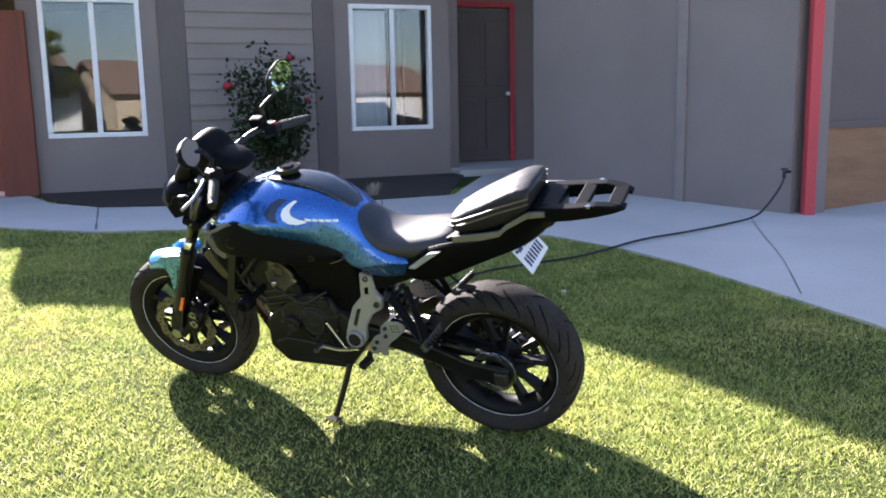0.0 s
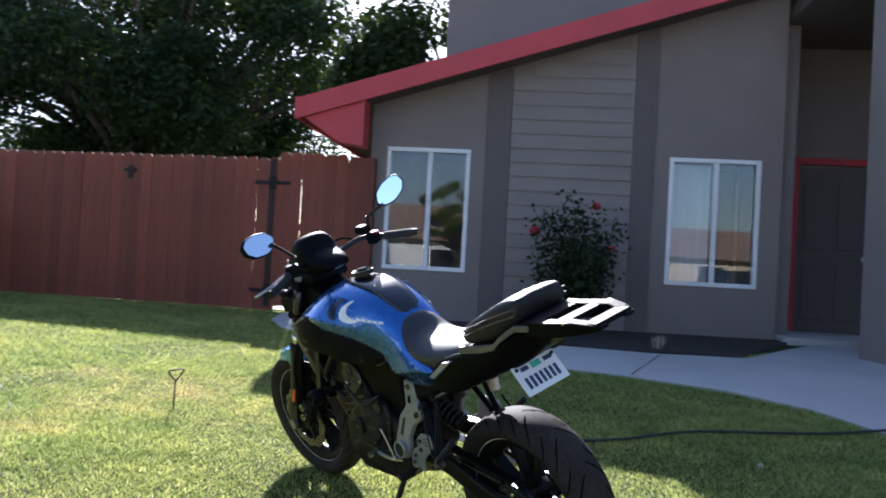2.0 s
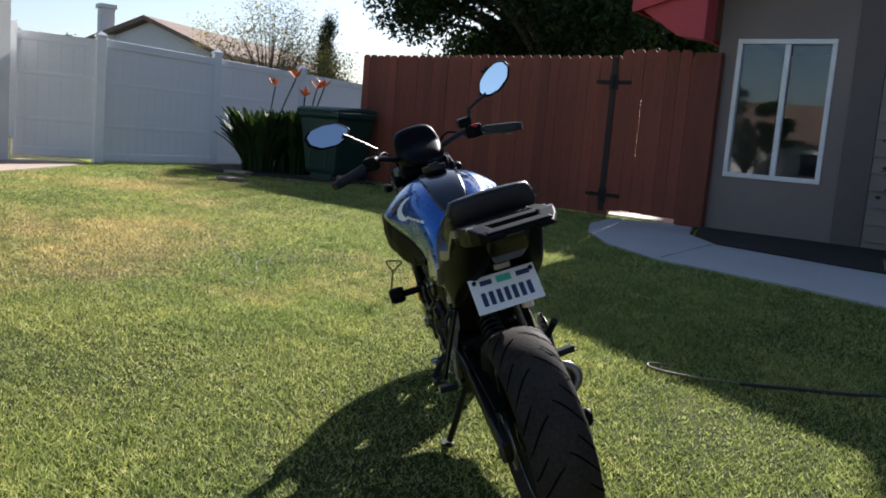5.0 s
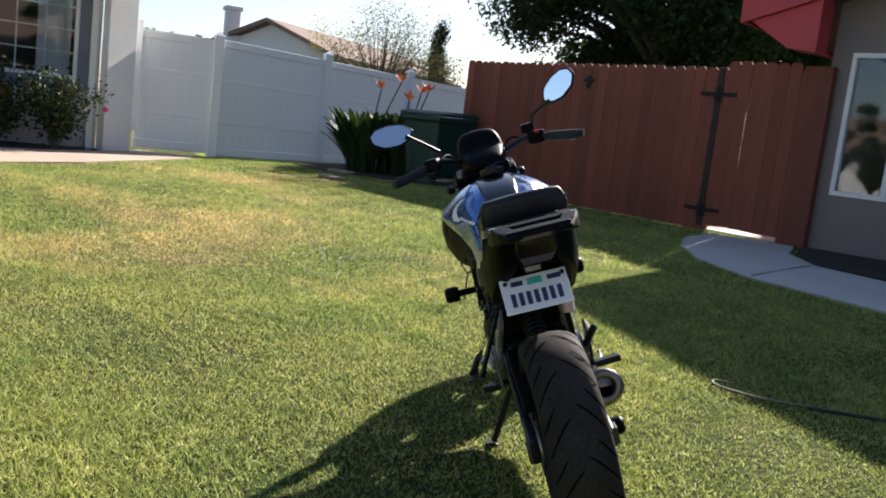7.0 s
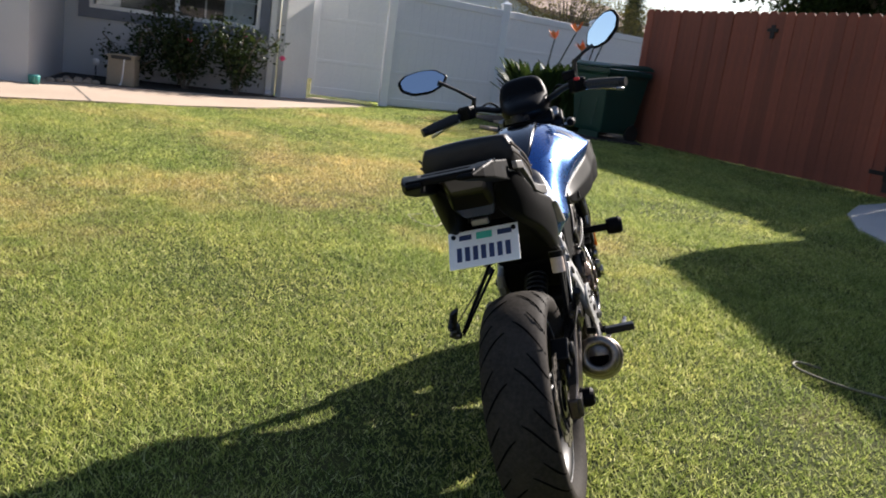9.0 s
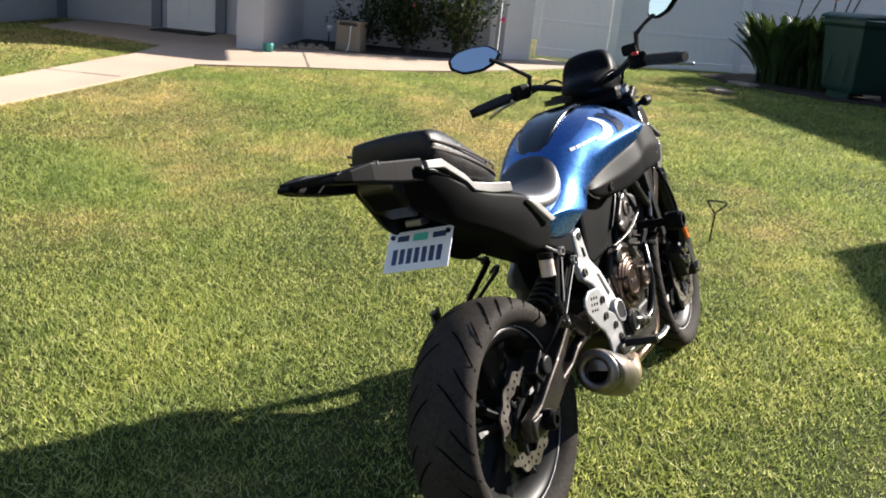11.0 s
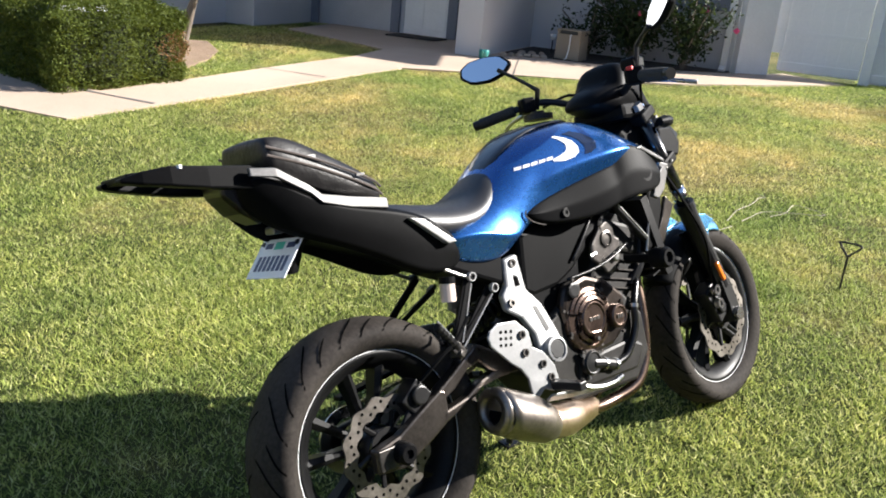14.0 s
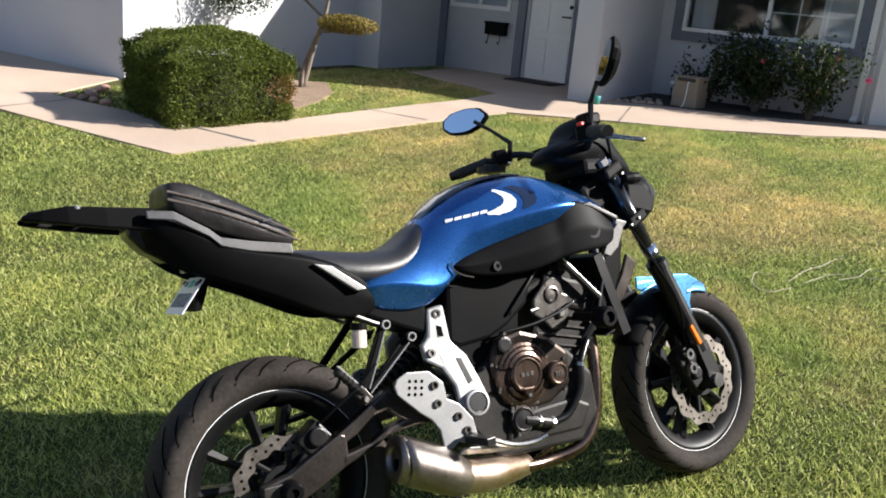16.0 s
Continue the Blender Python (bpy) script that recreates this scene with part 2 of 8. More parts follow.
def round_part(name, bm, mat, parent, label="", level=2):
    ob = part(name, bm, mat, parent, label, smooth=True)
    if level:
        sub = ob.modifiers.new("subdivision", "SUBSURF")
        sub.levels = sub.render_levels = level
    return ob


# ---- lawn ----
def dry_field(nt, v):
    """Where the lawn has dried out: mostly between the path and the fence corner."""
    dry = noise_node(nt, 0.55, 6, 0.66, v)
    at = nt.nodes.new("ShaderNodeSeparateXYZ")
    nt.links.new(v, at.inputs[0])
    out = dry.outputs["Fac"]
    for axis, lo, hi, amount in (("Y", 4.6, 6.0, 0.15), ("X", -3.4, -1.6, 0.10)):
        rr = nt.nodes.new("ShaderNodeMapRange")
        rr.interpolation_type = "SMOOTHSTEP"
        rr.inputs["From Min"].default_value, rr.inputs["From Max"].default_value = lo, hi
        rr.inputs["To Max"].default_value = amount
        nt.links.new(at.outputs[axis], rr.inputs["Value"])
        sub = nt.nodes.new("ShaderNodeMath")
        sub.operation = "SUBTRACT"
        nt.links.new(out, sub.inputs[0])
        nt.links.new(rr.outputs["Result"], sub.inputs[1])
        out = sub.outputs[0]
    return out


def lawn_material():
    m, nt, p = nodes_of("lawn_soil")
    tc = nt.nodes.new("ShaderNodeTexCoord")
    v = tc.outputs["Object"]
    dry, fine, mid = dry_field(nt, v), noise_node(nt, 90, 4, 0.7, v), noise_node(nt, 6, 4, 0.6, v)
    green = ramp_node(nt, mid.outputs["Fac"], [(0.3, (0.035, 0.045, 0.012)), (0.7, (0.075, 0.09, 0.024))])
    straw = ramp_node(nt, mid.outputs["Fac"], [(0.3, (0.13, 0.105, 0.04)), (0.7, (0.24, 0.195, 0.085))])
    mask = ramp_node(nt, dry, [(0.42, (0, 0, 0)), (0.64, (1, 1, 1))])
    col = mix_node(nt, mask.outputs["Color"], green.outputs["Color"], straw.outputs["Color"])
    nt.links.new(col, p.inputs["Base Color"])
    p.inputs["Roughness"].default_value = 0.95
    p.inputs["Specular IOR Level"].default_value = 0.15
    bump_node(nt, fine.outputs["Fac"], 0.9, 0.03, p)
    return m


LAWN = lawn_material()


def build_ground():
    xs = [-400, -150, -60, -30] + [-20 + 0.5 * i for i in range(61)] + [12, 16, 25, 40, 80, 200, 400]
    ys = [-400, -150, -60, -30, -20, -14] + [-10 + 0.5 * i for i in range(47)] + [15, 18, 24, 35, 60, 120, 250, 400]
    verts = [(x, y, ground_z(x, y)) for y in ys for x in xs]
    w = len(xs)
    faces = [(j * w + i, j * w + i + 1, (j + 1) * w + i + 1, (j + 1) * w + i) for j in range(len(ys) - 1) for i in range(w - 1)]
    g = part("ground", (verts, [], faces), LAWN, smooth=True)
    tagged(g, "mown green lawn with dry straw-coloured patches on gently sloping ground", "lawn", kind="structure")


build_ground()

# concrete walks
walk_dark = [(-4.75, 8.75), (-4.35, 8.0), (-3.85, 7.5), (-3.2, 7.1), (-2.5, 6.95), (-1.3, 7.08), (-0.3, 7.05), (0.5, 6.9), (1.05, 6.55), (1.45, 6.1), (1.75, 5.6), (2.05, 4.9), (2.3, 4.3), (2.6, 3.3), (2.8, 2.0), (2.9, -4.0), (9.0, -4.0), (9.0, 8.6), (2.6, 10.0), (0.9, 10.9), (0.4, 8.75), (-0.4, 8.45), (-1.6, 8.3), (-2.9, 8.2), (-3.5, 8.55), (-4.0, 9.2)]
tagged(part("pavement", sheet(walk_dark, 0.02, 0.12), CONCRETE), "pale grey concrete walk curving into a driveway beside the dark house", "walkway", kind="structure")
walk_white = [(-2.65, -0.93), (-4.5, -0.52), (-6.45, -0.12), (-7.0, 0.9), (-7.35, 1.7), (-8.0, 2.6), (-8.9, 3.4), (-10.1, 4.3), (-10.6, 3.5), (-9.75, 2.9), (-9.2, 2.2), (-8.9, 1.5), (-8.7, 0.5), (-10.4, 0.3), (-10.4, -3.0), (-8.2, -2.75), (-7.6, -0.95), (-6.7, -0.88), (-4.4, -1.22), (-3.45, -1.40), (-3.12, -3.3), (-4.2, -3.75), (-3.8, -14.0), (2.9, -14.0), (2.9, -5.0), (-2.15, -5.0)]
tagged(part("pavement", sheet(walk_white, 0.02, 0.12), CONCRETE_WARM), "sunlit pale concrete path leading to the porch of the white house", "walkway", kind="structure")
bed = [(-3.95, 9.27), (-3.45, 8.58), (-2.9, 8.23), (-1.6, 8.33), (-0.4, 8.48), (0.35, 8.78), (0.62, 10.88), hxy(4.5, -0.05), hxy(-0.15, -0.05)]
tagged(part("ground", sheet(bed, 0.03, 0.1), BARK_BED), "dark bare soil planting bed along the house wall", "planting bed", kind="structure")
bed_white = [(-8.75, 0.16), (-8.72, 0.5), (-8.92, 1.5), (-9.22, 2.2), (-9.78, 2.9), (-10.05, 2.86), (-10.05, 0.16)]
tagged(part("ground", sheet(bed_white, 0.026, 0.1), BARK_BED), "dark soil bed below the white house window", "planting bed", kind="structure")
# soil under the corner plants; its dark colour also holds their shade
bed_corner = [(-11.6, 6.9), (-10.6, 5.75), (-9.7, 5.95), (-9.2, 6.5), (-8.5, 7.0), (-8.4, 7.75), (-9.3, 8.0), (-12.2, 8.3)]
tagged(part("ground", sheet(bed_corner, 0.024, 0.1), BARK_BED), "soil under the strap-leaved corner plants, their shade put into its dark colour", "planting bed", kind="structure")
soil_patch = [(-4.6, -1.55), (-5.3, -1.75), (-5.75, -2.0), (-6.2, -2.5), (-5.9, -2.95), (-5.2, -3.0), (-4.7, -2.7)]
tagged(part("ground", sheet(soil_patch, 0.022, 0.1), DRY_SOIL), "dry bare soil round the small pruned tree", "soil", kind="structure")


# ---- dark house ----
GLASS_M, gnt, gp = nodes_of("window_glass")
gp.inputs["Base Color"].default_value = (0.9, 0.95, 0.97, 1)
gp.inputs["Roughness"].default_value, gp.inputs["IOR"].default_value = 0.01, 1.55
gp.inputs["Transmission Weight"].default_value = 1.0
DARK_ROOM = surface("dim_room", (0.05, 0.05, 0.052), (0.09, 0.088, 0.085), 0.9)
CURTAIN = surface("pale_curtain", (0.5, 0.5, 0.5), (0.66, 0.66, 0.65), 0.85, 0, 2, 30, 0.2, 0.004, (8, 8, 0.4))


def sliding_window(name, origin, d, n, width, height, label, frame_mat, depth=0.05, blind=None, grid=False):
    """A two-pane slider: outer frame, meeting stile, glass; origin at its lower left, d along and n out of the wall."""
    root = new(name)
    tagged(root, label, "window", kind="structure")
    d, n, up = Vector(d), Vector(n), Vector((0, 0, 1))
    base = Matrix((d, -n, up)).transposed().to_4x4()
    base.translation = Vector(origin)
    root.matrix_world = base

    def bar(nm, x0, x1, z0, z1, y0=-0.022, y1=0.06, mat=frame_mat, parent=root, bev=0.006):
        return part(nm, bm_box((x1 - x0, y1 - y0, z1 - z0), ((x0 + x1) / 2, (y0 + y1) / 2, (z0 + z1) / 2)), mat, parent, bevel=bev)

    t = 0.05
    part("window_frame", joined(bm_box((width, 0.08, t), (width / 2, 0.02, t / 2)), bm_box((width, 0.08, t), (width / 2, 0.02, height - t / 2)), bm_box((t, 0.08, height - 2 * t), (t / 2, 0.02, height / 2)), bm_box((t, 0.08, height - 2 * t), (width - t / 2, 0.02, height / 2))), frame_mat, root, bevel=0.006)
    bar("meeting_stile", width * 0.49, width * 0.49 + 0.055, t, height - t, -0.006, 0.05)
    for k, (x0, x1, y) in enumerate(((t, width * 0.49, 0.03), (width * 0.49 + 0.055, width - t, 0.045))):
        p = part("pane", bm_box((x1 - x0, 0.006, height - 2 * t), ((x0 + x1) / 2, y, height / 2)), GLASS_M, root)
        p.visible_shadow = False
        if grid and k == 1:
            for gx in (1, 2):
                xx = x0 + (x1 - x0) * gx / 3
                bar("muntin", xx - 0.009, xx + 0.009, t, height - t, y + 0.006, y + 0.02, bev=0)
            for gz in (1, 2, 3):
                zz = t + (height - 2 * t) * gz / 4
                bar("muntin", x0, x1, zz - 0.009, zz + 0.009, y + 0.006, y + 0.02, bev=0)
    # the room behind: an added closed box, indoor dimness put into its colour
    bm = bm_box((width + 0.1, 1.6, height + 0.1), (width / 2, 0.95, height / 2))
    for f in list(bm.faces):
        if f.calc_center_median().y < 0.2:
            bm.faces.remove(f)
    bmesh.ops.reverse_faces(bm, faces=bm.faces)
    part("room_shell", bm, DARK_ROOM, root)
    if blind:
        for x0, x1 in blind:
            part("curtain", bm_box((x1 - x0, 0.03, height - 0.1), ((x0 + x1) / 2, 0.22, height / 2)), CURTAIN, root)
    return root


RAKE = lambda s: 2.87 + 0.304 * (s + 0.89)      # underside of the gable edge along the wall
WIN_L, WIN_R = (0.0, 0.985, 1.165, 2.605), (3.26, 4.27, 1.155, 2.605)


def dark_house():
    # front wall under the rising gable, with its two windows
    a, b = hw(-0.2, 0), hw(4.5, 0)
    holes = [(WIN_L[0] + 0.2, WIN_L[1] + 0.2, WIN_L[2], WIN_L[3]), (WIN_R[0] + 0.2, WIN_R[1] + 0.2, WIN_R[2], WIN_R[3])]
    w = part("wall_front", bm_wall((a.x, a.y), (b.x, b.y), 0.3, lambda s: RAKE(s - 0.2) + 0.1, 0.18, holes), STUCCO)
    tagged(w, "dark taupe stucco house wall under a sloping gable", "wall", kind="structure")
    # return wall to the back at the outer corner
    c = hw(-0.2, -6)
    tagged(part("wall_side", bm_wall((c.x, c.y), (a.x + N.x * -0.18, a.y + N.y * -0.18), 0.3, 2.95, 0.18), STUCCO), "dark taupe stucco side wall", "wall", kind="structure")
    # entry alcove: cheek, back wall with the door, and the garage that comes forward
    e0, e1 = hw(4.5, -0.18), hw(4.5, -1.2)
    tagged(part("wall_recess", bm_wall((e1.x, e1.y), (e0.x, e0.y), 0.3, 4.4, 0.18), STUCCO), "shaded cheek wall of the entry recess", "wall", kind="structure")
    r0, r1 = hw(4.3, -1.2), hw(8.2, -1.2)
    tagged(part("wall_entry", bm_wall((r0.x, r0.y), (r1.x, r1.y), 0.3, 5.2, 0.18), STUCCO), "shaded wall at the back of the entry alcove", "wall", kind="structure")
    s0, s1, s2 = hw(4.88, 1.5), hw(5.72, 4.42), hw(8.2, 1.5)
    tagged(part("wall_garage", bm_wall((s0.x, s0.y), (s1.x, s1.y), 0.2, 4.5, 0.2), STUCCO), "long dark taupe stucco garage side wall", "wall", kind="structure")
    q = hw(5.1, 1.5)
    tagged(part("wall_garage_back", bm_wall((s2.x, s2.y), (q.x, q.y), 0.2, 4.5, 0.2), STUCCO), "dark stucco wall facing the entry alcove", "wall", kind="structure")
    q0, q1 = hw(5.1, 2.2), hw(8.2, 2.2)
    # unseen ceiling, added to keep daylight out of the alcove
    tagged(part("ceiling_porch", bm_prism([hxy(4.52, -1.2), hxy(8.2, -1.2), hxy(8.2, 1.45), hxy(4.52, 1.45)], 4.2, 4.35), TRIM_DARK), "unseen dark ceiling added over the entry alcove to shade it", "ceiling", kind="structure")
    # front door with a red frame, and a step before it
    door = new("door_3")
    tagged(door, "dark brown front door in a red frame, shut", "door", kind="structure")
    dm = Matrix((D, -N, Vector((0, 0, 1)))).transposed().to_4x4()
    dm.translation = hw(4.95, -1.2, 0.66)
    door.matrix_world = dm
    part("leaf", bm_box((0.84, 0.045, 2.04), (0.47, -0.03, 1.02)), TRIM_DARK, door, bevel=0.004)
    part("frame", joined(bm_box((0.07, 0.07, 2.1), (0.015, -0.035, 1.05)), bm_box((0.07, 0.07, 2.1), (0.925, -0.035, 1.05)), bm_box((0.98, 0.07, 0.08), (0.47, -0.035, 2.12))), RED_TRIM, door, bevel=0.004)
    for px in (0.27, 0.67):
        for pz, ph in ((0.5, 0.7), (1.45, 0.85)):
            part("panel", bm_box((0.28, 0.014, ph), (px, -0.057, pz)), TRIM_DARK, door, bevel=0.006)
    part("door_handle", joined(bm_tube([(0.84, -0.05, 0.92), (0.84, -0.10, 0.92)], 0.012, 10), bm_lathe([(0.0, -0.13), (0.026, -0.125), (0.032, -0.11), (0.022, -0.09), (0.0, -0.088)], (0.84, 0, 0.92), 18)), WHITE_PAINT, door, "pale round door knob")
    tagged(part("step", bm_prism([hxy(4.52, 0.25), hxy(6.4, 0.25), hxy(6.4, -1.2), hxy(4.52, -1.2)], 0.45, 0.655), CONCRETE, bevel=0.01), "concrete doorstep in the entry alcove", "doorstep", kind="structure")
    # upper storey block set back behind the gable roof, added to shade the lawn
    u0, u1 = hw(0.25, -3.0), hw(11.0, -3.0)
    tagged(part("wall_upper", bm_wall((u0.x, u0.y), (u1.x, u1.y), 3.3, 7.6, 5.0), STUCCO), "dark upper storey block added above the roof to shade the lawn", "wall", kind="structure")
    # gable roof slab with a red fascia
    lo, hi = -0.95, 6.0
    verts = []
    for s in (lo, hi):
        for off in (0.5, -6.5):
            for z in (RAKE(s) + 0.02, RAKE(s) + 0.2):
                verts.append(hw(s, off - 0.03 * (off > 0), z))
    bm = bmesh.new()
    vs = [bm.verts.new(v) for v in verts]
    for f in ((0, 1, 3, 2), (4, 6, 7, 5), (0, 4, 5, 1), (2, 3, 7, 6), (1, 5, 7, 3), (0, 2, 6, 4)):
        bm.faces.new([vs[i] for i in f])
    bmesh.ops.recalc_face_normals(bm, faces=bm.faces)
    tagged(part("roof", bm, ROOF), "sloping brown shingle gable roof", "roof", kind="structure")
    bm = bmesh.new()
    vs = [bm.verts.new(hw(s, off, RAKE(s) + z)) for s in (lo - 0.02, hi) for off in (0.475, 0.515) for z in (-0.02, 0.215)]
    for f in ((0, 1, 3, 2), (4, 6, 7, 5), (0, 4, 5, 1), (2, 3, 7, 6), (1, 5, 7, 3), (0, 2, 6, 4)):
        bm.faces.new([vs[i] for i in f])
    bmesh.ops.recalc_face_normals(bm, faces=bm.faces)
    tagged(part("trim_fascia", bm, RED_TRIM), "red painted barge board along the gable edge", "trim", kind="structure")
    bm = bmesh.new()
    vs = [bm.verts.new(hw(s, off, RAKE(lo) + z)) for s in (lo - 0.06, lo - 0.02) for off in (0.515, -6.5) for z in (-0.03, 0.215)]
    for f in ((0, 1, 3, 2), (4, 6, 7, 5), (0, 4, 5, 1), (2, 3, 7, 6), (1, 5, 7, 3), (0, 2, 6, 4)):
        bm.faces.new([vs[i] for i in f])
    bmesh.ops.recalc_face_normals(bm, faces=bm.faces)
    tagged(part("trim_eave", bm, RED_TRIM), "red painted fascia board along the low eave", "trim", kind="structure")
    # red boarded soffit return under the eave
    bm = bmesh.new()
    vs = [bm.verts.new(p) for p in (hw(-0.93, 0.46, RAKE(-0.93) - 0.0), hw(-0.21, 0.46, RAKE(-0.21) - 0.0), hw(-0.21, 0.46, RAKE(-0.93) - 0.32), hw(-0.5, 0.46, RAKE(-0.93) - 0.28))]
    f = bm.faces.new(vs)
    ex = bmesh.ops.extrude_face_region(bm, geom=[f])
    for v in ex["geom"]:
        if isinstance(v, bmesh.types.BMVert):
            v.co -= N * 0.3
    bmesh.ops.recalc_face_normals(bm, faces=bm.faces)
    tagged(part("trim_soffit", bm, RED_TRIM), "red boarded eave return at the roof corner", "trim", kind="structure")
    # corner boards beside the lap siding bay
    for s0, s1 in ((1.16, 1.44), (2.84, 3.08)):
        top = RAKE(s0)
        p, q = hw(s0, 0.03), hw(s1, 0.03)
        tagged(part("trim", bm_wall((p.x, p.y), (q.x, q.y), 0.45, lambda s, s0=s0: RAKE(s0 + s), 0.03), TRIM_DARK, bevel=0.004), "dark vertical corner board beside the lap siding", "trim", kind="structure")
    sliding_window("window_1", hw(WIN_L[0], 0, WIN_L[2]), D, N, WIN_L[1] - WIN_L[0], WIN_L[3] - WIN_L[2], "white framed two-pane sliding window in the dark wall", WHITE_PAINT)
    sliding_window("window_2", hw(WIN_R[0], 0, WIN_R[2]), D, N, WIN_R[1] - WIN_R[0], WIN_R[3] - WIN_R[2], "white framed sliding window with a pale blind in the dark wall", WHITE_PAINT, blind=[(0.05, 0.5)])
    # garage front: corner post, dark upper panel over plywood
    f0, f1 = hw(5.9, 4.5), hw(9.5, 4.1)
    tagged(part("wall_garage_front", bm_wall((f0.x, f0.y), (f1.x, f1.y), 0.2, 4.5, 0.12, [(0.12, 2.6, 0.45, 3.0)]), STUCCO), "dark stucco garage front round an opening", "wall", kind="structure")
    gd = (f1 - f0).normalized()
    gn = Vector((gd.y, -gd.x, 0))
    garage = new("door_4")
    tagged(garage, "garage opening shut with dark boards above bare plywood", "door", kind="structure")
    PLY = surface("bare_plywood", (0.20, 0.105, 0.05), (0.33, 0.19, 0.10), 0.8, 0, 2, 40, 0.3, 0.003, (1, 1, 5))
    m = f0 + gd * 1.36 - gn * 0.08
    turn = Matrix.Rotation(math.atan2(gd.y, gd.x), 4, "Z")
    part("lower_panel", bm_box((2.46, 0.03, 0.74), (0, 0, 0), Matrix.Translation((m.x, m.y, 0.82)) @ turn), PLY, garage, "bare orange-brown plywood")
    part("upper_panel", bm_box((2.46, 0.04, 1.78), (0, 0, 0), Matrix.Translation((m.x - gn.x * 0.02, m.y - gn.y * 0.02, 2.10)) @ turn), TRIM_DARK, garage, "dark brown boards")
    part("rail", bm_box((2.46, 0.06, 0.05), (0, 0, 0), Matrix.Translation((m.x, m.y, 1.21)) @ turn), TRIM_DARK, garage)
    # pale pilaster strips and a conduit on the garage wall
    e0, e1 = hw(4.88, 1.5), hw(5.72, 4.42)
    wd_ = (e1 - e0).normalized()
    wn_ = Vector((-wd_.y, wd_.x, 0)) * -1
    for d0, wdt in ((1.95, 0.10),):
        c = e0 + wd_ * d0 + wn_ * 0.012
        tagged(part("trim", bm_box((wdt, 0.024, 2.9), (0, 0, 0), Matrix.Translation((c.x, c.y, 1.95)) @ Matrix.Rotation(math.atan2(wd_.y, wd_.x), 4, "Z")), SIDING_DARK, bevel=0.004), "taupe vertical batten on the garage wall", "trim", kind="structure")
    g0 = hw(5.83, 4.5)
    tagged(part("trim_post", bm_box((0.085, 0.085, 3.2), (g0.x, g0.y, 0.4 + 1.6)), RED_TRIM, bevel=0.006), "red painted corner post of the garage", "trim", kind="structure")


dark_house()


# ---- lap siding between the corner boards: each board a piece of the wall ----
def lap_siding():
    wall = bpy.data.objects["wall_front"]
    z, k = 0.5, 0
    rng = random.Random(4)
    while z < RAKE(2.84) - 0.1:
        s0, s1 = 1.445, 2.835
        h = 0.166
        if RAKE(s0) < z + h:
            s0 = min(s1 - 0.05, (z + h - 2.87) / 0.304 - 0.89)
        bm = bmesh.new()
        lean = 0.002 * rng.random()
        prof = ((0.002, 0.0), (0.030 + lean, -0.012), (0.032 + lean, 0.0), (0.012, h - 0.002), (0.002, h - 0.002))
        ends = [[bm.verts.new(hw(s, off, z + dz)) for off, dz in prof] for s in (s0, s1)]
        for i in range(5):
            j = (i + 1) % 5
            bm.faces.new((ends[0][i], ends[0][j], ends[1][j], ends[1][i]))
        bm.faces.new(ends[0][::-1])
        bm.faces.new(ends[1])
        bmesh.ops.recalc_face_normals(bm, faces=bm.faces)
        part("siding_board", bm, SIDING_DARK, wall)
        z += h
        k += 1


lap_siding()


